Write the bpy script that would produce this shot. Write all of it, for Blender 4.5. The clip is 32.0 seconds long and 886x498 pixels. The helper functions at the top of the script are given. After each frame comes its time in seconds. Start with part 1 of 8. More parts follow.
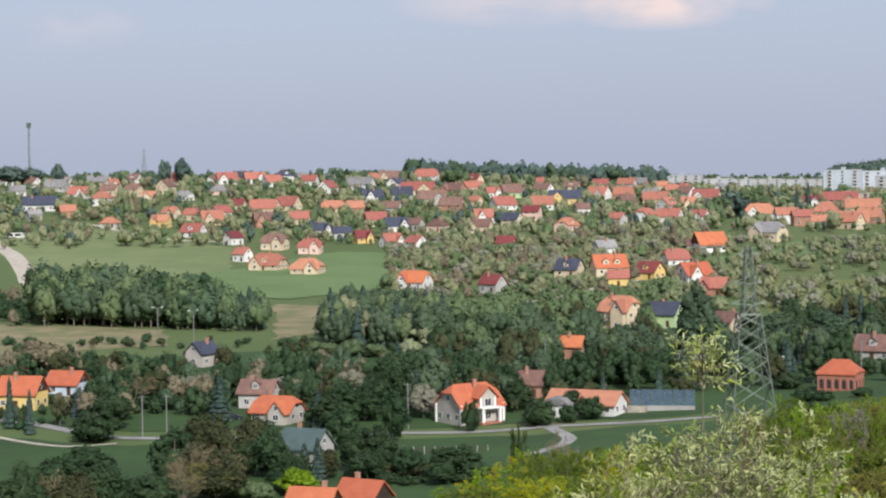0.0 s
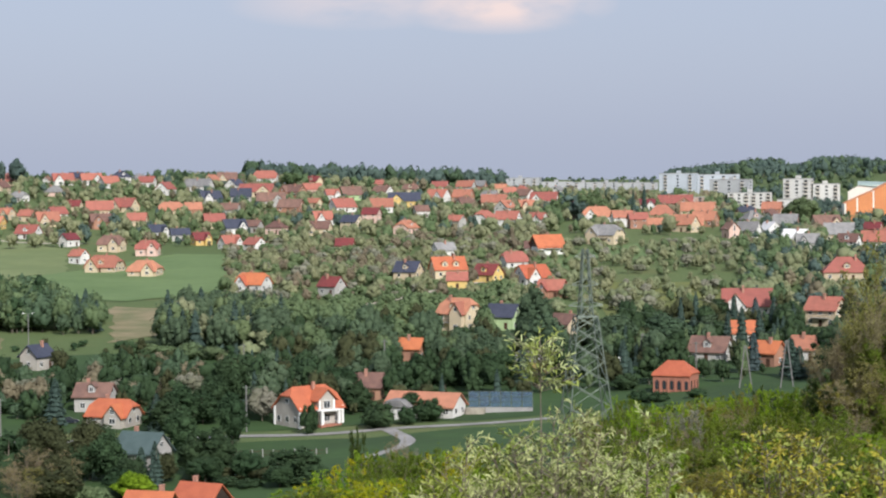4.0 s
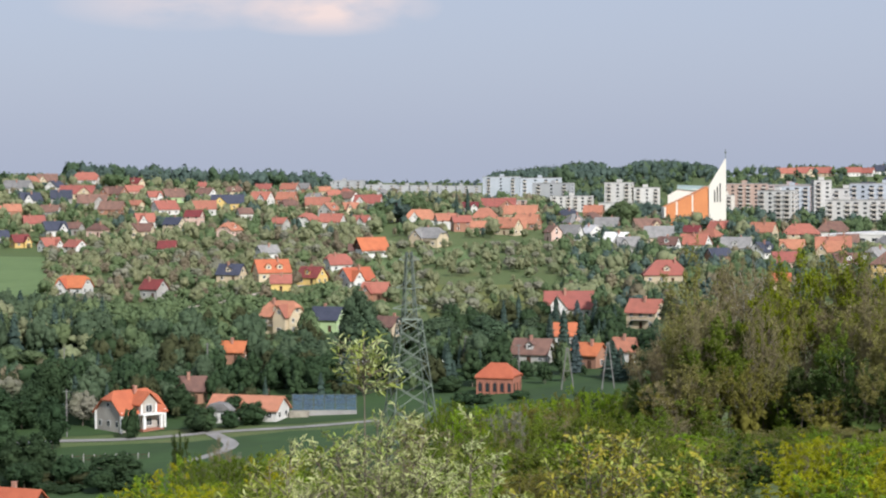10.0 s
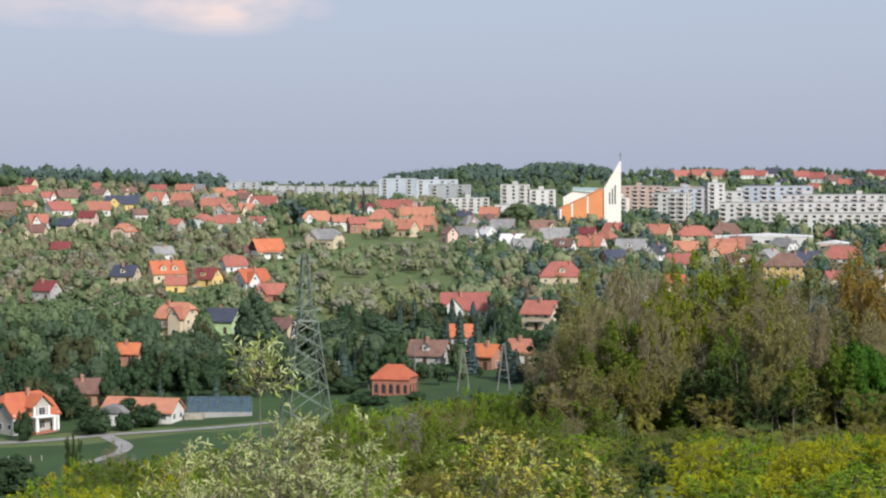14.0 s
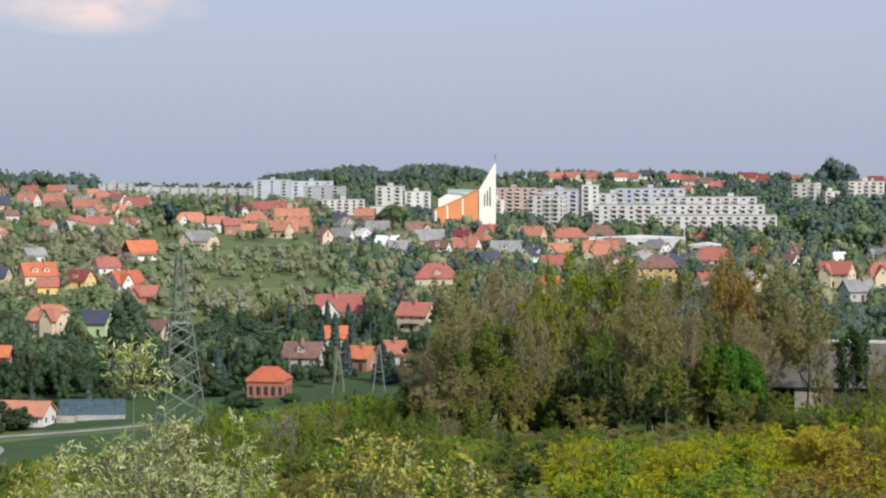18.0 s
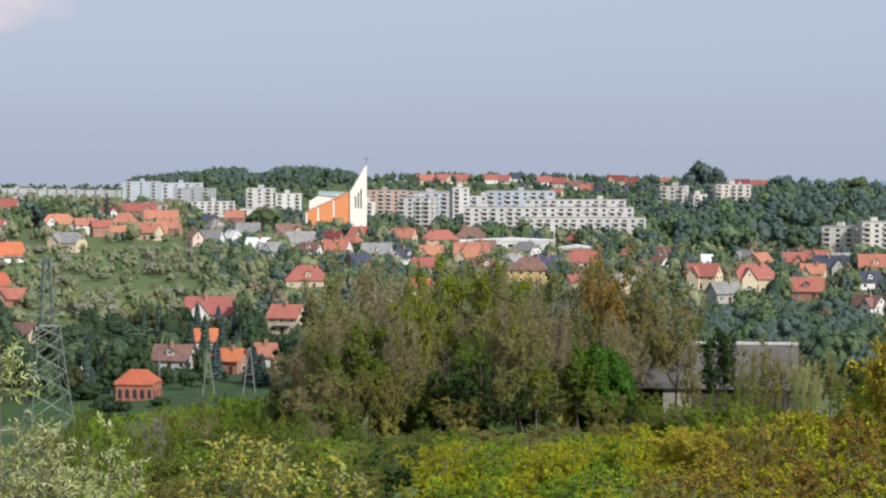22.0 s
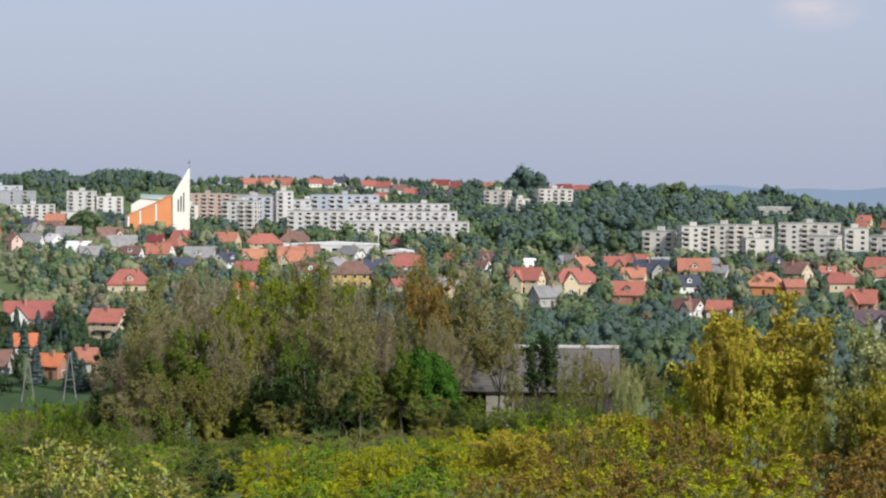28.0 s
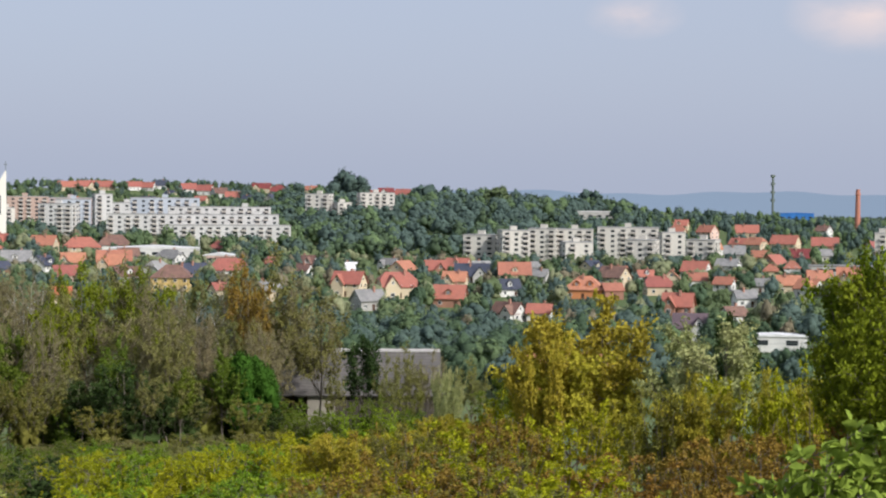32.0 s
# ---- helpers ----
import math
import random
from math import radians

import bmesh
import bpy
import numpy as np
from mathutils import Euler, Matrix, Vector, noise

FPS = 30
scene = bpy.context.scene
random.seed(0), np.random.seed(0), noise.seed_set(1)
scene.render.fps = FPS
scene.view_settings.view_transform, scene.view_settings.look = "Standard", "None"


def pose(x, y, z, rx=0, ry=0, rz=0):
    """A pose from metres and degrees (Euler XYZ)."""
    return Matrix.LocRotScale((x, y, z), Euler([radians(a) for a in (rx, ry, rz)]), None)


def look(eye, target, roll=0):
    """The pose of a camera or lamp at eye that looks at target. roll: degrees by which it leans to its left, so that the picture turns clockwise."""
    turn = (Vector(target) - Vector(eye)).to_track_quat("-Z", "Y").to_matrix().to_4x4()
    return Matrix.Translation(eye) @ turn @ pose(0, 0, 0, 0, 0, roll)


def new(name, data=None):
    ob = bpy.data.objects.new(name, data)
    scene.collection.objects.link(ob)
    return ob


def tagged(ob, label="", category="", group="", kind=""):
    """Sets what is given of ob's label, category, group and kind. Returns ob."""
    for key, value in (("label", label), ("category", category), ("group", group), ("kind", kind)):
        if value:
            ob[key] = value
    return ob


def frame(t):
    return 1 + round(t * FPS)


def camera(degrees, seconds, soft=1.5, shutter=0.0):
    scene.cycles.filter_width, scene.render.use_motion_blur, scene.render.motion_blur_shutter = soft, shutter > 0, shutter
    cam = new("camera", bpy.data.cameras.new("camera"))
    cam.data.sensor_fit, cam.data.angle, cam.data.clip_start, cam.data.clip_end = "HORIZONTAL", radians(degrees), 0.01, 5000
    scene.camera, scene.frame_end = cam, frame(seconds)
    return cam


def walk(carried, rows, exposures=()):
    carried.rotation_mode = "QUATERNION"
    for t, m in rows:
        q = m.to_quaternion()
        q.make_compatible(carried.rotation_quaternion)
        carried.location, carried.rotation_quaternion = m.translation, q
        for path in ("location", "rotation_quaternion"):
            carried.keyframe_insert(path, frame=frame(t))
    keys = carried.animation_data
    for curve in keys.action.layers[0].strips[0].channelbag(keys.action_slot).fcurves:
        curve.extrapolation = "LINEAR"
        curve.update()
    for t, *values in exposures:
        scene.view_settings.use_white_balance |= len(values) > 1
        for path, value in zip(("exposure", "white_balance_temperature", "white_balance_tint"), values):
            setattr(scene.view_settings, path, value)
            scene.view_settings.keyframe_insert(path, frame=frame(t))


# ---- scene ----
cam = camera(24.57, 32.0, soft=2.2)
# seconds, turn to the left, tilt and roll in degrees: a slow pan from one spot on the hill
PAN = [
    (0, 8.886, -1.977, -0.869),
    (0.5, 8.270, -1.975, -0.851),
    (1, 7.765, -1.979, -0.811),
    (1.5, 6.978, -1.987, -0.735),
    (2, 6.268, -1.980, -0.719),
    (2.5, 5.723, -1.978, -0.702),
    (3, 5.302, -1.980, -0.676),
    (3.5, 4.819, -1.976, -0.654),
    (5.5, 3.111, -1.963, -0.560),
    (6, 2.674, -1.961, -0.549),
    (6.5, 2.245, -1.962, -0.522),
    (7, 1.925, -1.961, -0.528),
    (7.5, 1.528, -1.962, -0.490),
    (8, 1.048, -1.953, -0.462),
    (8.5, 0.776, -1.957, -0.448),
    (9, 0.471, -1.959, -0.425),
    (9.5, 0.001, -1.953, -0.451),
    (10, -0.602, -1.938, -0.409),
    (10.5, -0.909, -1.935, -0.411),
    (11, -1.207, -1.927, -0.348),
    (11.5, -1.380, -1.929, -0.345),
    (12, -1.913, -1.926, -0.325),
    (12.5, -2.225, -1.923, -0.328),
    (13, -2.492, -1.926, -0.318),
    (13.5, -2.873, -1.917, -0.297),
    (14, -3.527, -1.913, -0.249),
    (14.5, -3.935, -1.906, -0.225),
    (16.5, -5.562, -1.890, -0.196),
    (17, -6.243, -1.889, -0.141),
    (17.5, -6.601, -1.886, -0.153),
    (18, -7.042, -1.877, -0.112),
    (18.5, -7.588, -1.869, -0.100),
    (19, -7.945, -1.845, -0.081),
    (19.5, -8.078, -1.851, -0.081),
    (20, -8.454, -1.852, -0.060),
    (20.5, -9.163, -1.835, -0.037),
    (21, -9.785, -1.828, 0.002),
    (21.5, -10.299, -1.819, 0.023),
    (22, -10.677, -1.817, 0.033),
    (22.5, -10.928, -1.796, 0.042),
    (23, -11.169, -1.787, 0.060),
    (23.5, -11.806, -1.774, 0.065),
    (24, -12.354, -1.758, 0.103),
    (24.5, -12.869, -1.752, 0.129),
    (25, -13.335, -1.742, 0.145),
    (25.5, -13.610, -1.737, 0.137),
    (27.5, -15.070, -1.711, 0.209),
    (28, -15.633, -1.695, 0.242),
    (28.5, -16.155, -1.687, 0.283),
    (29, -16.778, -1.664, 0.308),
    (29.5, -17.058, -1.677, 0.281),
    (30, -17.598, -1.659, 0.348),
    (30.5, -18.037, -1.631, 0.364),
    (31, -19.343, -1.596, 0.383),
    (31.5, -19.683, -1.590, 0.388),
    (32, -20.656, -1.559, 0.425),
]
EYE_AT = Vector((0.0, 0.0, 60.0))


def aim(yaw, pitch, roll):
    y, p = radians(yaw), radians(pitch)
    ahead = Vector((-math.sin(y) * math.cos(p), math.cos(y) * math.cos(p), math.sin(p)))
    return look(EYE_AT, EYE_AT + ahead * 100, roll)


walk(cam, [(t, aim(a, b, c)) for t, a, b, c in PAN], exposures=((0.0, 0.0, 6370.0, 8.5), (32.0, 0.0, 6370.0, 8.5)))

# ---- light: hazy spring sun behind the hill, pale sky ----
SUN_EL, SUN_AZ = 36.0, 152.0  # degrees; bearing clockwise from north
sun = bpy.data.lights.new("sun", "SUN")
sun.energy, sun.angle, sun.color = 4.8, radians(5.0), (1.0, 0.97, 0.945)
sun_ob = new("sun", sun)
_s = Vector((math.sin(radians(SUN_AZ)) * math.cos(radians(SUN_EL)), math.cos(radians(SUN_AZ)) * math.cos(radians(SUN_EL)), math.sin(radians(SUN_EL))))
sun_ob.matrix_world = look(_s * 300, (0, 0, 0))

world = bpy.data.worlds.new("world")
scene.world = world
world.use_nodes = True
wn, wl = world.node_tree.nodes, world.node_tree.links
bg = wn["Background"]
sky = wn.new("ShaderNodeTexSky")
sky.sky_type, sky.sun_disc = "NISHITA", False
sky.sun_elevation, sky.sun_rotation = radians(SUN_EL), radians(SUN_AZ)
sky.air_density, sky.dust_density, sky.ozone_density, sky.altitude = 1.0, 4.0, 1.5, 250
coord = wn.new("ShaderNodeTexCoord")
sep = wn.new("ShaderNodeSeparateXYZ")
wl.new(coord.outputs["Generated"], sep.inputs[0])


def wmath(op, a, b=None, clamp=False):
    n = wn.new("ShaderNodeMath")
    n.operation, n.use_clamp = op, clamp
    for i, v in enumerate((a, b)):
        if v is not None:
            if isinstance(v, (int, float)):
                n.inputs[i].default_value = v
            else:
                wl.new(v, n.inputs[i])
    return n.outputs[0]


def wmix(fac, a, b):
    n = wn.new("ShaderNodeMix")
    n.data_type = "RGBA"
    for i, v in ((0, fac), (6, a), (7, b)):
        if isinstance(v, (int, float, tuple)):
            n.inputs[i].default_value = v
        else:
            wl.new(v, n.inputs[i])
    return n.outputs[2]


# thin high haze over the blue, and a few cumulus tops low over the ridge
hazy = wmix(0.72, sky.outputs[0], (4.63, 5.04, 6.46, 1))
cloud_noise = wn.new("ShaderNodeTexNoise")
cloud_noise.inputs["Scale"].default_value, cloud_noise.inputs["Detail"].default_value = 22.0, 6.0
stretch = wn.new("ShaderNodeMapping")
stretch.inputs["Scale"].default_value = (1, 1, 2.2)
wl.new(coord.outputs["Generated"], stretch.inputs[0])
wl.new(stretch.outputs[0], cloud_noise.inputs["Vector"])
total = None
for az, el, wide, high, amount in ((-2.6, 4.85, 3.3, 0.85, 1.7), (-6.6, 4.95, 4.0, 0.8, 0.8), (-19.3, 4.3, 2.4, 0.7, 0.5), (26.0, 5.0, 1.5, 0.7, 0.8), (32.4, 5.0, 2.4, 1.2, 1.0)):
    dx = wmath("DIVIDE", wmath("SUBTRACT", wmath("ARCTAN2", sep.outputs[0], sep.outputs[1]), radians(az)), radians(wide))
    dz = wmath("DIVIDE", wmath("SUBTRACT", sep.outputs[2], math.sin(radians(el))), radians(high))
    d = wmath("SQRT", wmath("ADD", wmath("MULTIPLY", dx, dx), wmath("MULTIPLY", dz, dz)))
    m = wmath("MULTIPLY", wmath("SUBTRACT", 1.0, d, True), amount)
    total = m if total is None else wmath("MAXIMUM", total, m)
shape = wmath("MULTIPLY", total, wmath("MULTIPLY", wmath("SUBTRACT", cloud_noise.outputs[0], 0.33), 3.6, True))
cloudy = wmix(wmath("MULTIPLY", shape, 0.85, True), hazy, (7.6, 6.2, 6.0, 1))
wl.new(cloudy, bg.inputs[0])
bg.inputs[1].default_value = 0.12


# ---- materials ----
def material(name, c1, c2=None, scale=1.0, rough=0.8, fine=0.15, bump=0.0, rand=0.0, leaf=0.0, metal=0.0, wave=0.0, spec=0.3, island=0.0):
    """Two-tone noise colour with finer grain; wave: courses of tiles per metre; leaf: light let through."""
    m = bpy.data.materials.new(name)
    m.use_nodes = True
    n, l = m.node_tree.nodes, m.node_tree.links
    p = n["Principled BSDF"]
    tc = n.new("ShaderNodeTexCoord")
    big = n.new("ShaderNodeTexNoise")
    big.inputs["Scale"].default_value, big.inputs["Detail"].default_value = scale, 3.0
    place = n.new("ShaderNodeNewGeometry").outputs["Position"] if leaf else tc.outputs["Object"]
    l.new(place, big.inputs["Vector"])
    small = n.new("ShaderNodeTexNoise")
    small.inputs["Scale"].default_value, small.inputs["Detail"].default_value = scale * (24 if leaf else 9), 3.0
    l.new(place, small.inputs["Vector"])
    ramp = n.new("ShaderNodeMapRange")
    ramp.inputs[1].default_value, ramp.inputs[2].default_value = 0.35, 0.65
    l.new(big.outputs[0], ramp.inputs[0])
    mix = n.new("ShaderNodeMix")
    mix.data_type = "RGBA"
    l.new(ramp.outputs[0], mix.inputs[0])
    mix.inputs[6].default_value = (*c1, 1)
    mix.inputs[7].default_value = (*(c2 or c1), 1)
    hsv = n.new("ShaderNodeHueSaturation")
    l.new(mix.outputs[2], hsv.inputs["Color"])
    val = n.new("ShaderNodeMath")
    val.operation = "MULTIPLY_ADD"
    l.new(small.outputs[0], val.inputs[0])
    val.inputs[1].default_value, val.inputs[2].default_value = 2 * fine, 1 - fine
    out = val.outputs[0]
    if rand or island:
        src = n.new("ShaderNodeNewGeometry").outputs["Random Per Island"] if island else n.new("ShaderNodeObjectInfo").outputs["Random"]
        k = island or rand
        r2 = n.new("ShaderNodeMath")
        r2.operation = "MULTIPLY_ADD"
        l.new(src, r2.inputs[0])
        r2.inputs[1].default_value, r2.inputs[2].default_value = 2 * k, 1 - k
        mm = n.new("ShaderNodeMath")
        mm.operation = "MULTIPLY"
        l.new(out, mm.inputs[0])
        l.new(r2.outputs[0], mm.inputs[1])
        out = mm.outputs[0]
        hu = n.new("ShaderNodeMath")
        hu.operation = "MULTIPLY_ADD"
        src2 = n.new("ShaderNodeObjectInfo").outputs["Random"]
        l.new(src2, hu.inputs[0])
        hu.inputs[1].default_value, hu.inputs[2].default_value = (0.024, 0.488) if leaf else (0.012, 0.494)
        l.new(hu.outputs[0], hsv.inputs["Hue"])
    l.new(out, hsv.inputs["Value"])
    l.new(hsv.outputs[0], p.inputs["Base Color"])
    p.inputs["Roughness"].default_value, p.inputs["Metallic"].default_value = rough, metal
    p.inputs["Specular IOR Level"].default_value = spec
    if bump or wave:
        b = n.new("ShaderNodeBump")
        b.inputs["Strength"].default_value = bump or 0.5
        b.inputs["Distance"].default_value = 0.3 if leaf else 0.05
        if wave:
            w = n.new("ShaderNodeTexWave")
            w.bands_direction = "Z"
            w.inputs["Scale"].default_value = wave
            w.inputs["Distortion"].default_value = 0.6
            l.new(tc.outputs["Object"], w.inputs["Vector"])
            l.new(w.outputs["Fac"], b.inputs["Height"])
        else:
            l.new(small.outputs[0], b.inputs["Height"])
        l.new(b.outputs[0], p.inputs["Normal"])
    if leaf:
        tr = n.new("ShaderNodeBsdfTranslucent")
        l.new(hsv.outputs[0], tr.inputs[0])
        ms = n.new("ShaderNodeMixShader")
        ms.inputs[0].default_value = leaf
        l.new(p.outputs[0], ms.inputs[1])
        l.new(tr.outputs[0], ms.inputs[2])
        l.new(ms.outputs[0], n["Material Output"].inputs[0])
    return m


ROOFS = {
    # or and rd are dulled towards pink, haze put into the tile colour
    "or": material("haze_dulled_orange_tiles", (0.42, 0.172, 0.108), (0.345, 0.145, 0.092), 0.5, 0.7, 0.18, wave=1.4, rand=0.18),
    "rd": material("haze_dulled_red_tiles", (0.36, 0.122, 0.09), (0.295, 0.105, 0.078), 0.5, 0.65, 0.18, wave=1.4, rand=0.18),
    "mr": material("maroon_tiles", (0.20, 0.04, 0.04), (0.15, 0.035, 0.035), 0.5, 0.65, 0.18, wave=1.4, rand=0.15),
    "br": material("brown_tiles", (0.20, 0.11, 0.085), (0.14, 0.08, 0.065), 0.5, 0.8, 0.2, wave=1.4, rand=0.2),
    "na": material("slate_blue_sheet", (0.055, 0.06, 0.085), (0.04, 0.045, 0.065), 0.5, 0.5, 0.15, wave=1.4, rand=0.15),
    "gy": material("grey_fibre_cement", (0.26, 0.25, 0.24), (0.19, 0.185, 0.18), 0.5, 0.9, 0.2, wave=1.4, rand=0.2),
    "vi": material("vivid_orange_tiles", (0.47, 0.14, 0.065), (0.40, 0.115, 0.055), 0.5, 0.65, 0.18, wave=1.4, rand=0.12),
    "wh": material("white_sheet_metal", (0.72, 0.70, 0.68), (0.62, 0.60, 0.58), 0.4, 0.5, 0.1, rand=0.08),
    "gr": material("green_grey_sheet", (0.085, 0.12, 0.115), (0.065, 0.095, 0.09), 0.4, 0.5, 0.15, wave=1.4),
    "pu": material("violet_brown_sheet", (0.13, 0.09, 0.10), (0.10, 0.07, 0.08), 0.4, 0.6, 0.15, wave=1.4),
}
WALLS = {
    "wh": material("white_render", (0.66, 0.64, 0.60), (0.57, 0.55, 0.52), 0.25, 0.9, 0.08, rand=0.08),
    "cr": material("cream_render", (0.58, 0.47, 0.32), (0.51, 0.42, 0.29), 0.25, 0.9, 0.08, rand=0.1),
    "ye": material("yellow_render", (0.66, 0.46, 0.16), (0.58, 0.41, 0.16), 0.25, 0.9, 0.08, rand=0.1),
    "gy": material("grey_render", (0.42, 0.40, 0.37), (0.34, 0.325, 0.30), 0.25, 0.9, 0.1, rand=0.12),
    "st": material("grey_brown_render", (0.42, 0.385, 0.335), (0.33, 0.30, 0.265), 0.25, 0.9, 0.1),
    "br": material("bare_brick", (0.38, 0.20, 0.13), (0.30, 0.16, 0.11), 0.4, 0.9, 0.2, rand=0.1),
    "pk": material("pink_render", (0.66, 0.46, 0.38), (0.60, 0.42, 0.35), 0.25, 0.9, 0.08),
    "gn": material("pale_green_render", (0.42, 0.54, 0.28), (0.36, 0.47, 0.25), 0.25, 0.9, 0.08),
    "bl": material("pale_blue_render", (0.52, 0.58, 0.66), (0.45, 0.51, 0.58), 0.25, 0.9, 0.08),
    "or": material("orange_render", (0.60, 0.24, 0.10), (0.52, 0.21, 0.09), 0.25, 0.9, 0.08),
    "dk": material("tarred_boards", (0.055, 0.035, 0.028), (0.035, 0.025, 0.02), 0.6, 0.85, 0.2),
}
WOOD = material("dark_stained_wood", (0.09, 0.045, 0.028), (0.06, 0.03, 0.02), 1.5, 0.8, 0.2)
FRAME = material("white_window_paint", (0.78, 0.77, 0.74), None, 2, 0.5, 0.05)
CHIM = material("chimney_brick", (0.42, 0.22, 0.16), (0.34, 0.18, 0.13), 1.5, 0.9, 0.2)
CONCRETE = material("old_concrete", (0.36, 0.35, 0.33), (0.28, 0.27, 0.26), 0.5, 0.9, 0.15)
STEEL = material("weathered_steel", (0.15, 0.18, 0.15), (0.11, 0.13, 0.11), 0.8, 0.55, 0.1, metal=0.5)
BARK = material("bark", (0.19, 0.155, 0.12), (0.12, 0.098, 0.076), 2.0, 0.95, 0.3)
BARK_PALE = material("pale_bark", (0.52, 0.49, 0.44), (0.33, 0.30, 0.27), 2.0, 0.9, 0.3)
POLE = material("weathered_pole", (0.20, 0.19, 0.18), (0.15, 0.145, 0.14), 0.6, 0.9, 0.15)
ROAD = material("asphalt_road", (0.30, 0.285, 0.27), (0.23, 0.22, 0.205), 0.2, 0.9, 0.1)
TRACK = material("pale_gravel_track", (0.48, 0.42, 0.34), (0.38, 0.33, 0.27), 0.3, 0.95, 0.15)
GLASS = bpy.data.materials.new("window_glass")
GLASS.use_nodes = True
_g = GLASS.node_tree.nodes["Principled BSDF"]
_g.inputs["Base Color"].default_value, _g.inputs["Roughness"].default_value = (0.035, 0.04, 0.045, 1), 0.08


def foliage(name, c1, c2, island=0.14, leaf=0.16):
    return material(name, c1, c2, 0.11, 0.75, 0.28, leaf=leaf, island=island, spec=0.05, bump=0.45)


LEAF = {
    # green, dark and olive are paled and blued for haze; ngreen, nolive, ndark aren't
    "green": foliage("haze_lifted_spring_leaves", (0.135, 0.182, 0.085), (0.102, 0.145, 0.07)),
    "fresh": foliage("fresh_leaves", (0.195, 0.28, 0.02), (0.145, 0.225, 0.017)),
    "dark": foliage("haze_lifted_dark_leaves", (0.085, 0.125, 0.070), (0.064, 0.098, 0.056)),
    "olive": foliage("haze_lifted_olive_leaves", (0.25, 0.255, 0.14), (0.20, 0.21, 0.118)),
    "brown": foliage("budding_twigs", (0.215, 0.185, 0.12), (0.165, 0.145, 0.095)),
    "twig": foliage("tan_catkins", (0.245, 0.208, 0.105), (0.18, 0.155, 0.078)),
    "yellow": foliage("yellow_flowers", (0.42, 0.34, 0.05), (0.30, 0.27, 0.05)),
    "gold": foliage("golden_leaves", (0.40, 0.335, 0.034), (0.305, 0.27, 0.03)),
    "rust": foliage("rusty_leaves", (0.27, 0.165, 0.03), (0.205, 0.135, 0.026)),
    "white": foliage("blossom", (0.255, 0.245, 0.19), (0.175, 0.18, 0.12)),
    "silver": foliage("silvery_leaves", (0.50, 0.53, 0.25), (0.38, 0.42, 0.18)),
    # alder and hazel: leaf colours darkened to stand for shade over the valley
    "alder": foliage("shade_darkened_green_leaves", (0.047, 0.078, 0.036), (0.033, 0.058, 0.028)),
    "hazel": foliage("shade_darkened_olive_leaves", (0.066, 0.072, 0.034), (0.05, 0.057, 0.027)),
    "fir": foliage("fir_needles", (0.062, 0.095, 0.075), (0.05, 0.077, 0.062), 0.25, 0.15),
    # blue: spruce colour that doubles as haze on the far plain's woods
    "blue": foliage("blue_spruce_and_haze_needles", (0.08, 0.11, 0.11), (0.06, 0.085, 0.085), 0.25, 0.1),
    # pine: leaf green shifted to blue, haze put into the far woods' colour
    "pine": foliage("haze_blued_far_leaves", (0.095, 0.135, 0.112), (0.074, 0.108, 0.092)),
    "grove": foliage("soft_grove_leaves", (0.215, 0.205, 0.062), (0.155, 0.155, 0.046)),
    "scrub": foliage("pale_scrub_leaves", (0.225, 0.245, 0.132), (0.175, 0.195, 0.105)),
    "ngreen": foliage("slope_green_leaves", (0.125, 0.168, 0.02), (0.092, 0.13, 0.017)),
    "nolive": foliage("slope_olive_leaves", (0.19, 0.18, 0.036), (0.14, 0.14, 0.03)),
    "ndark": foliage("slope_dark_leaves", (0.0504, 0.0792, 0.0216), (0.036, 0.0612, 0.018)),
    "lime": foliage("yellow_green_leaves", (0.35, 0.335, 0.013), (0.265, 0.28, 0.012)),
    "oak": foliage("glossy_green_leaves", (0.19, 0.225, 0.014), (0.145, 0.18, 0.013)),
    "maple": foliage("deep_green_leaves", (0.054, 0.1188, 0.0144), (0.0396, 0.09, 0.01152)),
    "palebl": foliage("pale_blossom_leaves", (0.36, 0.35, 0.15), (0.24, 0.26, 0.09)),
    "sap": foliage("sapling_leaves", (0.22, 0.27, 0.04), (0.165, 0.22, 0.035)),
    "pale": foliage("pale_new_leaves", (0.33, 0.37, 0.10), (0.24, 0.29, 0.07)),
}
# ---- terrain: heights below the eye, by bearing (degrees, right of north) and distance ----
EYE = 60.0
RINGS = np.array([0, 30, 100, 180, 260, 350, 450, 550, 650, 800, 1000, 1200, 1500, 2000, 3000, 4900.0])
SPURS = {
    -23: (-1.7, -6.8, -20, -37, -50, -60, -57.5, -53, -48, -46, -37, -24, 2, -7, -20, -6),
    -10: (-1.7, -6.8, -20, -36, -48, -59, -57, -53, -49, -43, -38, -25.5, 1, -7, -16, -6),
    0: (-1.7, -6.8, -20, -33, -41, -50, -54, -52, -48, -38, -28, -22, -14, -18, -16, -4),
    10: (-1.7, -6.8, -19.5, -29, -33, -41, -45, -45, -44, -41, -36, -29, -37, 8, -10, -16),
    20: (-1.7, -6.5, -19, -28, -32, -38, -42, -43, -42, -40, -40, -40, -14, 0, -24, -38),
    34: (-1.7, -6.5, -19, -27, -33, -38, -41, -42, -42, -40, -38, -36, -33, -32, -40, -52),
}
_lr = np.linspace(0, math.log(1 + 4900 / 60), 260)
_az = np.linspace(-50, 60, 111)
_rows = np.stack([np.interp(60 * (np.exp(_lr) - 1), RINGS, v) for v in SPURS.values()])
_tab = np.stack([[np.interp(a, list(SPURS), _rows[:, j]) for j in range(260)] for a in _az])
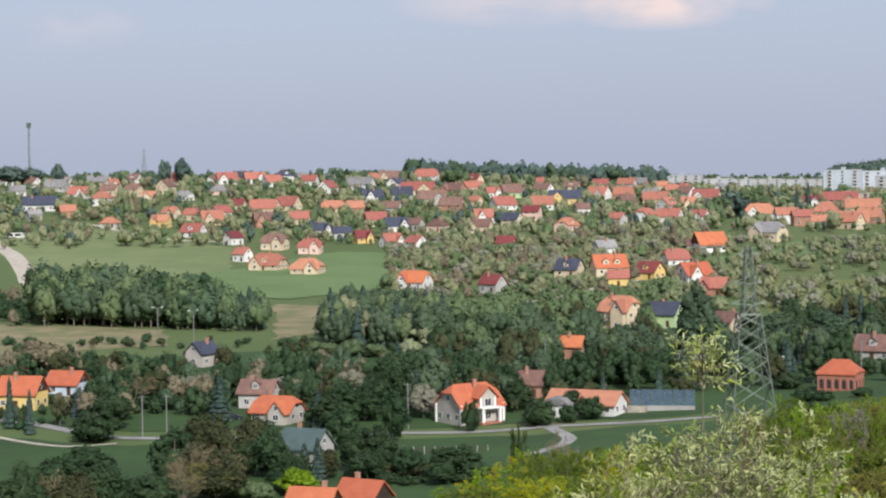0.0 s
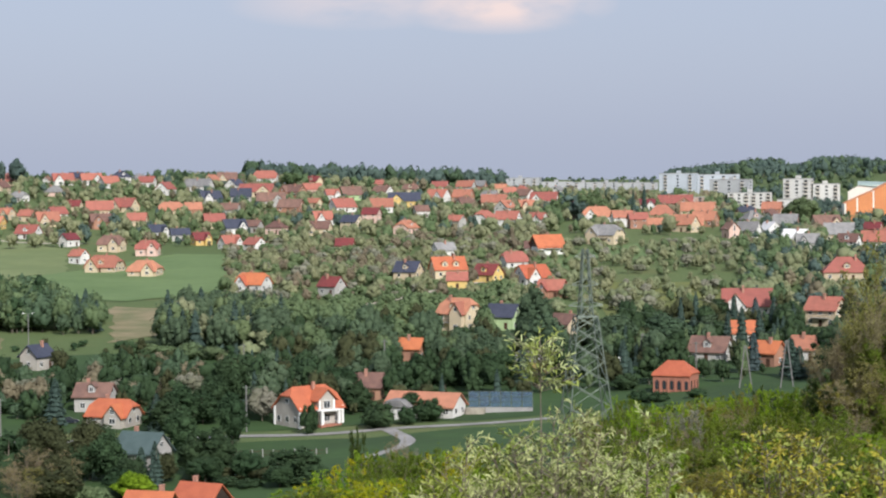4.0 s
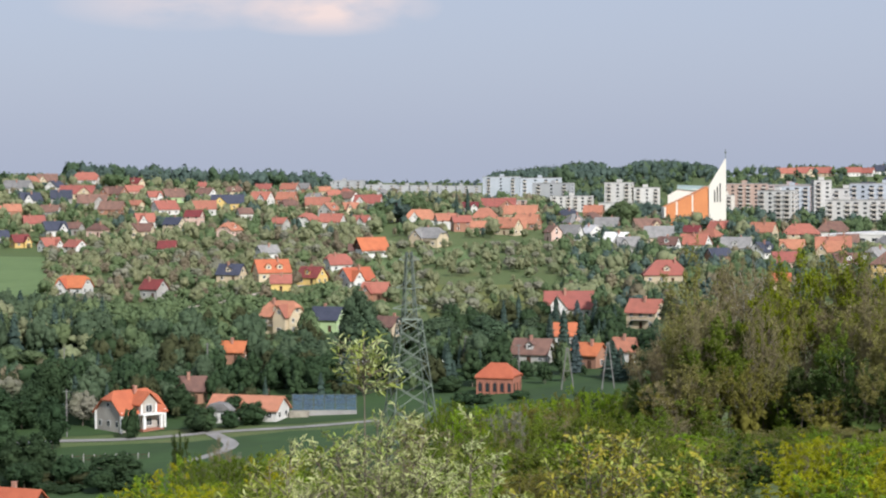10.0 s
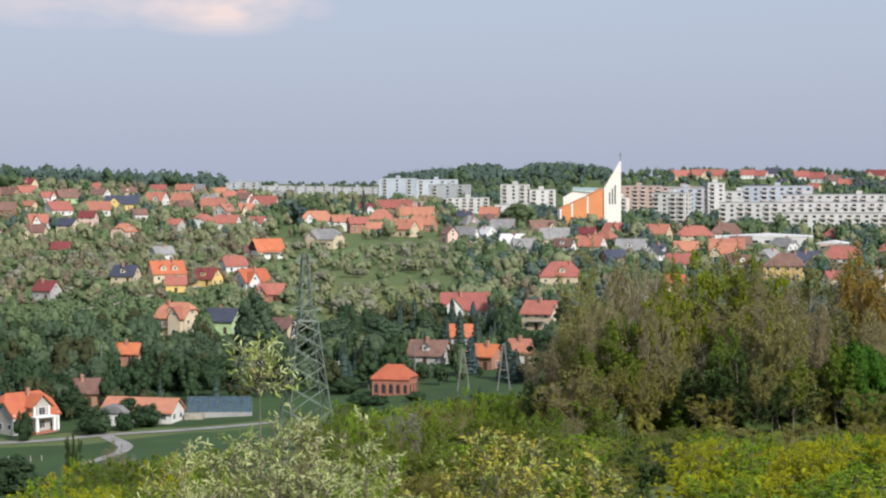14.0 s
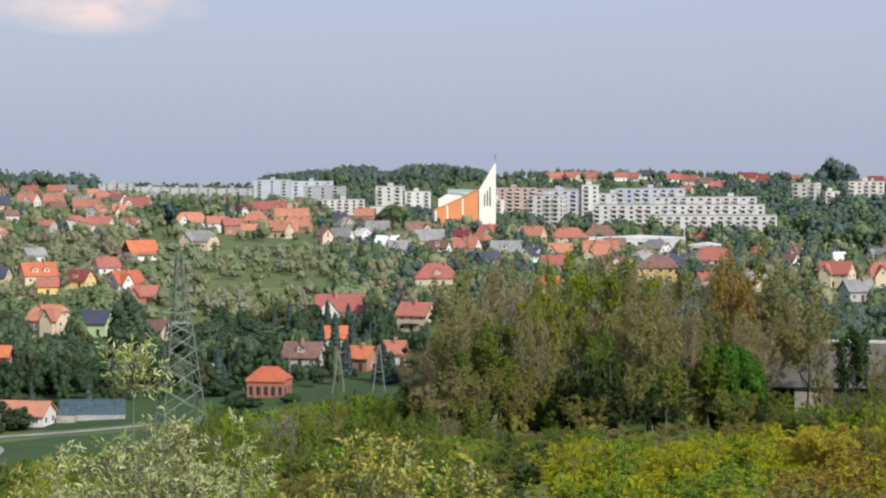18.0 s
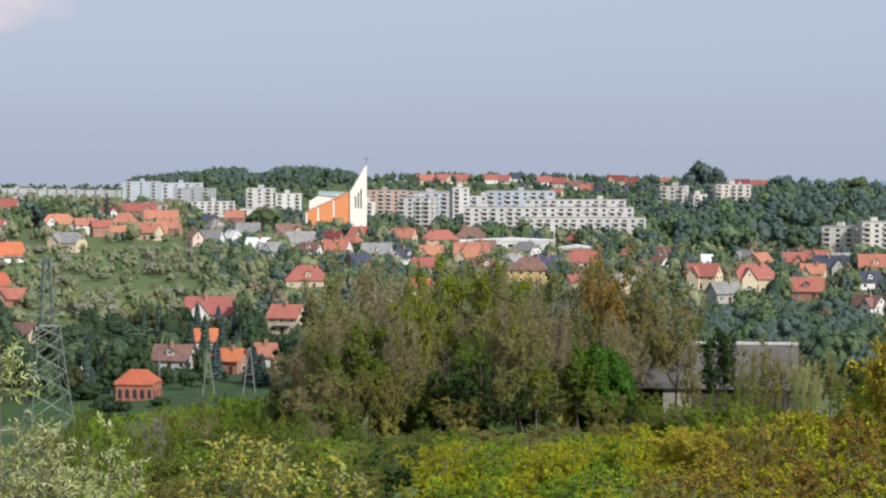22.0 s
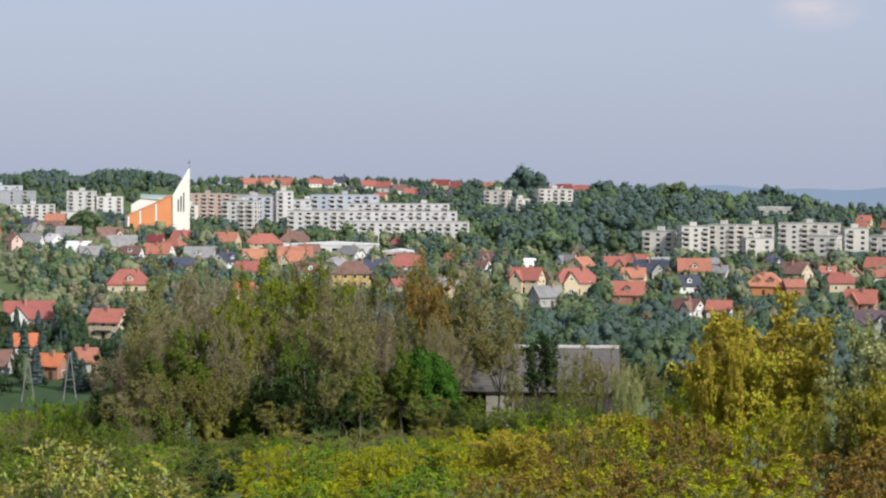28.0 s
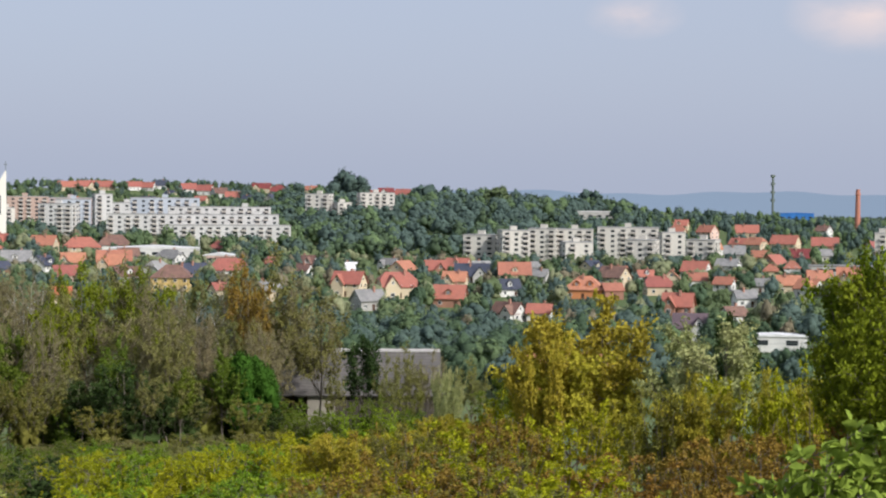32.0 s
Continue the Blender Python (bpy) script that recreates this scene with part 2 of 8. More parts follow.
for _ in range(5):
    _p = np.pad(_tab, ((1, 1), (2, 2)), mode="edge")
    _tab = (_p[:-2, 2:-2] + 2 * _p[1:-1, 2:-2] + _p[2:, 2:-2]) / 4
    _p = np.pad(_tab, ((1, 1), (2, 2)), mode="edge")
    _tab = (_p[1:-1, :-4] + 2 * _p[1:-1, 1:-3] + 2 * _p[1:-1, 2:-2] + 2 * _p[1:-1, 3:-1] + _p[1:-1, 4:]) / 8


def height(x, y):
    """Ground level at a place of the plan."""
    x, y = np.asarray(x, float), np.asarray(y, float)
    r, az = np.hypot(x, y), np.degrees(np.arctan2(x, y))
    u = np.clip(np.log1p(r / 60) / _lr[-1] * 259, 0, 258.999)
    v = np.clip((az + 50), 0, 109.999)
    i, j = v.astype(int), u.astype(int)
    fi, fj = v - i, u - j
    z = (_tab[i, j] * (1 - fi) + _tab[i + 1, j] * fi) * (1 - fj) + (_tab[i, j + 1] * (1 - fi) + _tab[i + 1, j + 1] * fi) * fj
    z = z + (15 * np.exp(-(((az - 5.2) / 3.2) ** 2)) - 11 * np.exp(-(((az - 5.5) / 0.32) ** 2)) - 9 * np.exp(-(((az - 8.4) / 0.7) ** 2))) * np.exp(-((r - 2600) / 380) ** 2)
    z = z + np.interp(r, (20, 30, 45, 60, 100, 140, 190, 240, 300), (0, 0.4, 0.9, 1.5, 3.2, 3.8, 3.6, 2.0, 0))
    back = np.clip((np.abs(az) - 60) / 60, 0, 1)
    z = z * (1 - back) - (2 + r * 0.01) * back
    return EYE + z + 0.35 * np.sin(x / 23) * np.sin(y / 31) * np.clip(r / 200, 0, 1)


def polar(az, r):
    return r * math.sin(radians(az)), r * math.cos(radians(az))


# ---- building helpers ----
MESH = {}


def raw(name, verts, faces, *mats, slots=None, smooth=False):
    me = bpy.data.meshes.new(name)
    me.from_pydata([tuple(v) for v in verts], [], faces)
    for m in mats:
        me.materials.append(m)
    if slots is not None:
        me.polygons.foreach_set("material_index", slots)
    if smooth:
        me.polygons.foreach_set("use_smooth", [True] * len(me.polygons))
    me.update()
    return me


def part(name, me, parent, m=None, label=""):
    ob = new(name, me)
    ob.parent = parent
    if m is not None:
        ob.matrix_basis = m
    return tagged(ob, label)


def boxes(*bs):
    """Corners (x0,x1,y0,y1,z0,z1) to one set of vertices and faces."""
    v, f = [], []
    for x0, x1, y0, y1, z0, z1 in bs:
        k = len(v)
        v += [(x0, y0, z0), (x1, y0, z0), (x1, y1, z0), (x0, y1, z0), (x0, y0, z1), (x1, y0, z1), (x1, y1, z1), (x0, y1, z1)]
        f += [tuple(k + i for i in q) for q in ((0, 3, 2, 1), (4, 5, 6, 7), (0, 1, 5, 4), (1, 2, 6, 5), (2, 3, 7, 6), (3, 0, 4, 7))]
    return v, f


def beam(a, b, w):
    """A square bar from a to b."""
    a, b = Vector(a), Vector(b)
    d = (b - a).normalized()
    s = d.cross(Vector((0.1, 0.2, 1)) if abs(d.z) < 0.9 else Vector((1, 0.2, 0))).normalized() * w / 2
    u = d.cross(s).normalized() * w / 2
    v = [p + q for p in (a, b) for q in (s + u, s - u, -s - u, u - s)]
    return v, [(0, 1, 5, 4), (1, 2, 6, 5), (2, 3, 7, 6), (3, 0, 4, 7), (3, 2, 1, 0), (4, 5, 6, 7)]


def merge(*vf):
    v, f = [], []
    for a, b in vf:
        k = len(v)
        v += list(a)
        f += [tuple(k + i for i in q) for q in b]
    return v, f


def thing(name, x, y, turn=0.0, label="", category="", group="", z=None, kind=""):
    ob = new(name)
    ob.empty_display_size = 0.5
    ob.matrix_basis = pose(x, y, float(height(x, y)) if z is None else z, 0, 0, turn)
    return tagged(ob, label, category, group, kind)


def window_mesh(w, h):
    key = ("win", round(w, 1), round(h, 1))
    if key not in MESH:
        a, b = w / 2, h / 2
        MESH[key] = raw("window", *boxes((-a, a, -0.05, 0.05, -b, b)), FRAME)
        t = 0.1
        MESH[key + ("p",)] = raw("pane", *boxes((-a + t, -0.05, -0.065, 0.0, -b + t, b - t)), GLASS)
    return MESH[key], MESH[key + ("p",)]


def window(parent, m, w=1.3, h=1.4, far=False):
    if far:
        key = ("far", round(w, 1), round(h, 1))
        if key not in MESH:
            a, b = w / 2, h / 2
            v, f = boxes((-a, a, -0.05, 0.05, -b, b), (-a + 0.12, a - 0.12, -0.06, 0.04, -b + 0.12, b - 0.12))
            MESH[key] = raw("window", v, f, FRAME, GLASS, slots=[0] * 6 + [1] * 6)
        return part("window", MESH[key], parent, m)
    fr, pa = window_mesh(w, h)
    ob = part("window", fr, parent, m)
    part("pane", pa, ob)
    part("pane", pa, ob, pose(w / 2 - 0.05, 0, 0))
    return ob


def prism_x(outline, y0, y1):
    n = len(outline)
    v = [(a, y0, b) for a, b in outline] + [(a, y1, b) for a, b in outline]
    return v, [tuple(range(n)), tuple(range(2 * n - 1, n - 1, -1))] + [(i, n + i, n + (i + 1) % n, (i + 1) % n) for i in range(n)]


def roof_mesh(w, d, h, rise, k, over, mat, t=0.28):
    """A pitched roof over a w x d block: k = 1 a gable, 0 a full hip, between a half-hip."""
    X, D = w / 2 + over, d / 2 + over
    z0 = h - over * rise / (d / 2)
    zr = h + rise
    zk, yk = z0 + k * (zr - z0), D * (1 - k)
    Xr = X - min((1 - k) * D * 0.9, X - 0.3)
    v = [(-X, -D, z0), (X, -D, z0), (X, -yk, zk), (Xr, 0, zr), (-Xr, 0, zr), (-X, -yk, zk), (X, yk, zk), (X, D, z0), (-X, D, z0), (-X, yk, zk)]
    if k >= 0.999:
        v = [(-X, -D, z0), (X, -D, z0), (X, 0, zr), (-X, 0, zr), (X, D, z0), (-X, D, z0)]
        f, rim = [(0, 1, 2, 3), (3, 2, 4, 5)], (0, 1, 2, 4, 5, 3)
    elif k <= 0.001:
        v = [(-X, -D, z0), (X, -D, z0), (Xr, 0, zr), (-Xr, 0, zr), (X, D, z0), (-X, D, z0)]
        f, rim = [(0, 1, 2, 3), (3, 2, 4, 5), (1, 4, 2), (5, 0, 3)], (0, 1, 4, 5)
    else:
        f = [(0, 1, 2, 3, 4, 5), (4, 3, 6, 7, 8, 9), (2, 6, 3), (9, 5, 4)]
        rim = (0, 1, 2, 6, 7, 8, 9, 5)
    n = len(v)
    v += [(a, b, c - t) for a, b, c in v]
    f = f + [tuple(n + i for i in reversed(q)) for q in f]
    f += [(rim[i], rim[i - 1], n + rim[i - 1], n + rim[i]) for i in range(len(rim))]
    return raw("roof", v, f, mat)


def wall_mesh(w, d, h, rise, k, mat, base=1.5):
    X, D = w / 2, d / 2
    v, f = boxes((-X, X, -D, D, -base, h))
    if k > 0:
        z = h + rise * k - 0.15
        q = D * (1 - k)
        for s in (-1, 1):
            n = len(v)
            x0, x1 = s * X, s * (X - 0.3)
            ring = [(-D, h), (D, h), (q + 0.02, z), (-q - 0.02, z)]
            v += [(x0, a, b) for a, b in ring] + [(x1, a, b) for a, b in ring]
            f += [(n, n + 1, n + 2, n + 3), (n + 7, n + 6, n + 5, n + 4)] + [(n + i, n + 4 + i, n + 4 + (i + 1) % 4, n + (i + 1) % 4) for i in range(4)]
    return raw("wall", v, f, mat)


ROOF_WORD = {"or": "orange tiled", "vi": "bright orange tiled", "rd": "red tiled", "mr": "maroon tiled", "br": "brown tiled", "na": "slate-blue sheet", "gy": "grey fibre-cement", "wh": "white sheet-metal", "gr": "grey-green sheet", "pu": "violet-brown sheet"}
WALL_WORD = {"wh": "white rendered", "cr": "cream rendered", "ye": "yellow rendered", "gy": "grey rendered", "st": "grey-brown rendered", "br": "bare brick", "pk": "pink rendered", "gn": "pale green", "bl": "pale blue", "or": "orange rendered", "dk": "dark boarded"}
SHAPE_WORD = {0: "hipped", 1: "gabled"}
SITES = []  # plan places that buildings take: x, y, radius, top


def house(x, y, turn, w, d, h, rise, k=1.0, roof="or", wall="wh", dormers=0, label="", near=None, chimneys=1, gable="", balcony=False, name="house", wing=0.0):
    r = math.hypot(x, y)
    near = r < 720 if near is None else near
    label = label or f"{WALL_WORD[wall]} house with a {SHAPE_WORD.get(k, 'half-hipped')} {ROOF_WORD[roof]} roof"
    ob = thing(name, x, y, turn, label, "house", "houses of the town")
    z = float(height(x, y))
    SITES.append((x, y, max(w, d) / 2, z + h + rise * 0.6, z))
    part("wall", wall_mesh(w, d, h, rise, k, WALLS[wall]), ob)
    over = 0.6 if near else 0.5
    rf = part("roof", roof_mesh(w, d, h, rise, k, over, ROOFS[roof]), ob)
    if gable and k > 0:
        # boarded gable faces
        for s in (-1, 1):
            D, X = d / 2, s * (w / 2 + 0.05)
            v = [(X, -D, h), (X, D, h), (X, D * (1 - k), h + rise * k - 0.2), (X, -D * (1 - k), h + rise * k - 0.2)]
            n = [(a - s * 0.1, b, c) for a, b, c in v]
            part("gable_cladding", raw("gable_cladding", v + n, [(0, 1, 2, 3), (7, 6, 5, 4), (0, 4, 5, 1), (1, 5, 6, 2), (3, 7, 4, 0)], WOOD if gable == "wood" else WALLS[gable]), ob, None, "dark boarded gable")
    rng = random.Random(int(x * 7 + y * 13))
    for i in range(chimneys):
        cx = (rng.random() - 0.5) * w * 0.5
        cy = d * 0.12 * (1 if rng.random() < 0.5 else -1)
        part("chimney", raw("chimney", *boxes((-0.35, 0.35, -0.35, 0.35, -1.6, 0.75), (-0.42, 0.42, -0.42, 0.42, 0.75, 0.9)), CHIM), rf, pose(cx, cy, h + rise))
    # openings, storey by storey
    turn_r = radians(turn)
    sides = []
    for a, length, off in ((0, w, d / 2), (90, d, w / 2), (180, w, d / 2), (270, d, w / 2)):
        nx, ny = math.sin(turn_r + radians(a)), -math.cos(turn_r + radians(a))
        facing = -(nx * x + ny * y) / max(r, 1)
        if near or facing > 0.15:
            sides.append((a, length, off))
    floors = max(1, int((h + 0.6) / 2.8))
    for a, length, off in sides:
        m = pose(0, 0, 0, 0, 0, a)
        count = max(1, int(length / (3.2 if near else 3.8)))
        for fl in range(floors):
            for i in range(count):
                px = (i + 0.5) / count * length - length / 2
                if fl == 0 and i == count // 2 and a == 0:
                    part("door", raw("door", *boxes((-0.55, 0.55, -0.07, 0.06, 0, 2.1)), WOOD), ob, m @ pose(px, -off, 0.15))
                else:
                    window(ob, m @ pose(px, -off, 1.65 + fl * 2.8), far=r > 800)
        if a in (90, 270) and k > 0.4 and rise > 2.6:
            window(ob, m @ pose(0, -off, h + rise * 0.3), 1.2, 1.2, far=r > 800)
        if balcony and a == 0:
            bal = part("balcony", raw("balcony", *boxes((-length * 0.3, length * 0.3, -off - 1.3, -off, 2.7, 2.85)), CONCRETE), ob, m)
            rails = [(-length * 0.3 + j * length * 0.06, -length * 0.3 + j * length * 0.06 + 0.05, -off - 1.28, -off - 1.23, 2.85, 3.75) for j in range(11)]
            part("railing", raw("railing", *boxes(*rails, (-length * 0.3, length * 0.3, -off - 1.3, -off - 1.22, 3.75, 3.83)), WOOD), bal)
    if wing:
        # a cross wing with its own gable towards the street
        ww, wd, wr = w * 0.42, d * 0.62, rise * 0.78
        sx = wing * w * 0.24
        wg = part("wing", raw("wing", *merge(boxes((-ww / 2, ww / 2, 0, wd, -1.5, h)), prism_x([(-ww / 2, h), (ww / 2, h), (0, h + wr - 0.15)], 0, 0.3))), ob, pose(sx, -d / 2 - 1.6, 0))
        wg.data.materials.append(WALLS[wall])
        o2 = 0.5
        v = [(-ww / 2 - o2, -o2, h - o2 * wr / (ww / 2)), (0, -o2, h + wr), (ww / 2 + o2, -o2, h - o2 * wr / (ww / 2))]
        v += [(a, wd + 0.5, cc) for a, _, cc in v]
        v += [(a, bb, cc - 0.25) for a, bb, cc in v]
        part("wing_roof", raw("wing_roof", v, [(0, 1, 4, 3), (1, 2, 5, 4), (6, 9, 10, 7), (7, 10, 11, 8), (0, 6, 7, 1), (1, 7, 8, 2), (0, 3, 9, 6), (2, 8, 11, 5)], ROOFS[roof]), wg)
        window(wg, pose(0, 0, 1.6), 1.6, 1.4, far=r > 800)
        window(wg, pose(0, 0, h + wr * 0.28), 1.1, 1.2, far=r > 800)
    for i in range(dormers):
        px = ((i + 0.5) / dormers - 0.5) * w * 0.7
        dw, dh = min(2.4, w * 0.2), 1.5
        zb = h + rise * 0.18
        yb = -d / 2 * (1 - 0.18) - 0.1
        do = part("dormer", raw("dormer", *boxes((-dw / 2, dw / 2, 0, d * 0.32, 0, dh)), WALLS[wall]), ob, pose(px, yb, zb))
        v = [(-dw / 2 - 0.3, -0.4, dh - 0.1), (0, -0.4, dh + 1.0), (dw / 2 + 0.3, -0.4, dh - 0.1), (-dw / 2 - 0.3, d * 0.42, dh - 0.1), (0, d * 0.42, dh + 1.0), (dw / 2 + 0.3, d * 0.42, dh - 0.1)]
        v += [(a, b, c - 0.2) for a, b, c in v]
        part("dormer_roof", raw("dormer_roof", v, [(0, 1, 4, 3), (1, 2, 5, 4), (6, 9, 10, 7), (7, 10, 11, 8), (0, 6, 7, 1), (1, 7, 8, 2), (0, 3, 9, 6), (2, 8, 11, 5)], ROOFS[roof]), do)
        gv = [(-dw / 2, 0, dh), (dw / 2, 0, dh), (0, 0, dh + 0.85)]
        part("dormer_gable", raw("dormer_gable", gv + [(a, 0.2, c) for a, b, c in gv], [(0, 1, 2), (5, 4, 3), (0, 2, 5, 3), (1, 4, 5, 2)], WALLS[wall]), do)
        window(do, pose(0, 0, dh * 0.55), 1.1, 1.1, far=r > 800)
    return ob


def flats(x, y, turn, length, depth, floors, paint, label="", base=3.0, balconies=True, name="apartment_block", step=2.8, z=None):
    """A slab of flats: walls, roof slab and parapet, stair heads, windows and balconies on the sides seen from the hill."""
    wall, word = FLATS[paint]
    label = label or f"{word} apartment block of {floors} storeys with balconies"
    ob = thing(name, x, y, turn, label, "apartment block", "apartment blocks", z)
    zg = float(height(x, y)) if z is None else z
    h = floors * step + 0.8
    SITES.append((x, y, length / 2, zg + h, zg))
    part("wall", raw("wall", *boxes((-length / 2, length / 2, -depth / 2, depth / 2, -base, h)), wall), ob)
    part("roof", raw("roof", *boxes((-length / 2 - 0.2, length / 2 + 0.2, -depth / 2 - 0.2, depth / 2 + 0.2, h, h + 0.45)), CONCRETE), ob)
    for i in range(max(1, int(length / 22))):
        part("stair_head", raw("stair_head", *boxes((-1.8, 1.8, -1.5, 1.5, 0, 1.9), (-2, 2, -1.7, 1.7, 1.9, 2.1))), ob, pose((i + 0.5) / max(1, int(length / 22)) * length - length / 2, 1, h + 0.45)).data.materials.append(wall)
    turn_r, r = radians(turn), math.hypot(x, y)
    key = ("bal",)
    if key not in MESH:
        MESH[key] = raw("balcony", *boxes((-1.25, 1.25, -0.05, 0.05, 0.25, 2.25), (-1.5, 1.5, -1.2, 0, 0, 0.15), (-1.5, 1.5, -1.2, -1.1, 0.15, 1.1), (-1.5, -1.4, -1.1, 0, 0.15, 1.1), (1.4, 1.5, -1.1, 0, 0.15, 1.1)), PARAPET, GLASS, slots=[1] * 6 + [0] * 24)
    for a, ln, off in ((0, length, depth / 2), (90, depth, length / 2), (270, depth, length / 2)):
        nx, ny = math.sin(turn_r + radians(a)), -math.cos(turn_r + radians(a))
        if -(nx * x + ny * y) / r < 0.12:
            continue
        m = pose(0, 0, 0, 0, 0, a)
        n = max(1, int(ln / 5.0))
        if r > 1600:
            n = max(1, int(ln / 9))
        for fl in range(floors):
            for i in range(n):
                px = (i + 0.5) / n * ln - ln / 2
                if balconies and (i % 3 != 1) and a == 0 or (balconies and a and i % 2 == 0 and n > 1):
                    part("balcony", MESH[key], ob, m @ pose(px, -off, 0.35 + fl * step))
                else:
                    part("window", MESH.setdefault(("fw",), raw("window", *boxes((-0.95, 0.95, -0.05, 0.05, -0.7, 0.7)), GLASS)), ob, m @ pose(px, -off, 1.75 + fl * step))
    return ob


PARAPET = material("painted_balcony_fronts", (0.56, 0.53, 0.49), (0.46, 0.41, 0.36), 0.2, 0.8, 0.1, rand=0.2)
FLATS = {
    "P1": (material("white_panel_wall", (0.56, 0.545, 0.515), (0.49, 0.475, 0.45), 0.06, 0.9, 0.08), "off-white"),
    # P2: wall colour blued to stand for haze on farther blocks
    "P2": (material("haze_blued_panel_wall", (0.44, 0.47, 0.51), (0.37, 0.40, 0.44), 0.06, 0.9, 0.08), "pale grey"),
    "P3": (material("sandy_panel_wall", (0.58, 0.545, 0.48), (0.50, 0.47, 0.42), 0.06, 0.9, 0.08), "sand-coloured"),
    "P4": (material("orange_panel_wall", (0.46, 0.33, 0.27), (0.40, 0.29, 0.24), 0.06, 0.9, 0.08), "orange-painted"),
    "P5": (material("red_grey_panel_wall", (0.48, 0.38, 0.36), (0.40, 0.32, 0.31), 0.06, 0.9, 0.08), "reddish grey"),
    # P6: white wall greyed in colour for haze on the farthest blocks
    "P6": (material("haze_greyed_panel_wall", (0.40, 0.405, 0.41), (0.34, 0.345, 0.355), 0.06, 0.9, 0.08), "greyish white"),
}


# ---- ground: one sheet to the horizon ----
def ground_sheet():
    rs = [0.0] + list(60 * (np.exp(np.linspace(math.log(1 + 2 / 60), math.log(1 + 4900 / 60), 230)) - 1))
    azs = list(np.arange(-42, 52.01, 0.4)) + list(np.arange(54, 316, 4.0))
    R, A = np.meshgrid(rs[1:], np.radians(azs), indexing="ij")
    X, Y = R * np.sin(A), R * np.cos(A)
    Z = height(X, Y)
    v = np.stack([X, Y, Z], -1).reshape(-1, 3)
    n, m = len(azs), len(rs) - 1
    v = np.vstack([v, [[0, 0, float(height(0, 0))]]])
    f = [(i * n + j, (i + 1) * n + j, (i + 1) * n + (j + 1) % n, i * n + (j + 1) % n) for i in range(m - 1) for j in range(n)]
    f = [tuple(reversed(q)) for q in f] + [(len(v) - 1, (j + 1) % n, j) for j in range(n)]
    return raw("ground", v.tolist(), f, GRASS, smooth=True)


def ground_material():
    m = bpy.data.materials.new("meadow")
    m.use_nodes = True
    n, l = m.node_tree.nodes, m.node_tree.links
    p = n["Principled BSDF"]
    tc = n.new("ShaderNodeTexCoord")

    def nz(scale, detail=4.0):
        t = n.new("ShaderNodeTexNoise")
        t.inputs["Scale"].default_value, t.inputs["Detail"].default_value = scale, detail
        l.new(tc.outputs["Object"], t.inputs["Vector"])
        return t.outputs[0]

    def ramp(v, lo, hi):
        r = n.new("ShaderNodeMapRange")
        r.inputs[1].default_value, r.inputs[2].default_value = lo, hi
        l.new(v, r.inputs[0])
        return r.outputs[0]

    def mix(f, a, b):
        x = n.new("ShaderNodeMix")
        x.data_type = "RGBA"
        l.new(f, x.inputs[0])
        for i, c in ((6, a), (7, b)):
            if isinstance(c, tuple):
                x.inputs[i].default_value = (*c, 1)
            else:
                l.new(c, x.inputs[i])
        return x.outputs[2]

    c = mix(ramp(nz(0.012), 0.4, 0.62), (0.10, 0.135, 0.055), (0.135, 0.165, 0.07))
    c = mix(ramp(nz(0.03), 0.58, 0.72), c, (0.17, 0.16, 0.075))
    c = mix(ramp(nz(1.2, 6), 0.3, 0.75), c, (0.085, 0.12, 0.045))
    l.new(c, p.inputs["Base Color"])
    p.inputs["Roughness"].default_value = 0.95
    p.inputs["Specular IOR Level"].default_value = 0.1
    b = n.new("ShaderNodeBump")
    b.inputs["Strength"].default_value, b.inputs["Distance"].default_value = 0.6, 0.2
    l.new(nz(2.5, 5), b.inputs["Height"])
    l.new(b.outputs[0], p.inputs["Normal"])
    return m


GRASS = ground_material()
tagged(new("ground", ground_sheet()), "rolling green meadow ground falling to a valley and rising to a ridge", "ground", kind="structure")
FIELD = {
    "mown": material("mown_meadow", (0.175, 0.205, 0.085), (0.135, 0.17, 0.065), 0.03, 0.95, 0.15, bump=0.3),
    "crop": material("young_crop", (0.13, 0.19, 0.07), (0.105, 0.16, 0.055), 0.03, 0.95, 0.15, bump=0.3),
    # valley: grass colour lowered in place of a cloud's shadow
    "valley": material("shade_darkened_valley_grass", (0.038, 0.076, 0.02), (0.028, 0.056, 0.016), 0.04, 0.95, 0.2, bump=0.3),
    "tan": material("dry_reeds", (0.25, 0.20, 0.115), (0.13, 0.14, 0.06), 0.09, 0.95, 0.2, bump=0.3),
    "olive": material("rough_pasture", (0.15, 0.16, 0.045), (0.11, 0.13, 0.04), 0.04, 0.95, 0.2, bump=0.3),
}


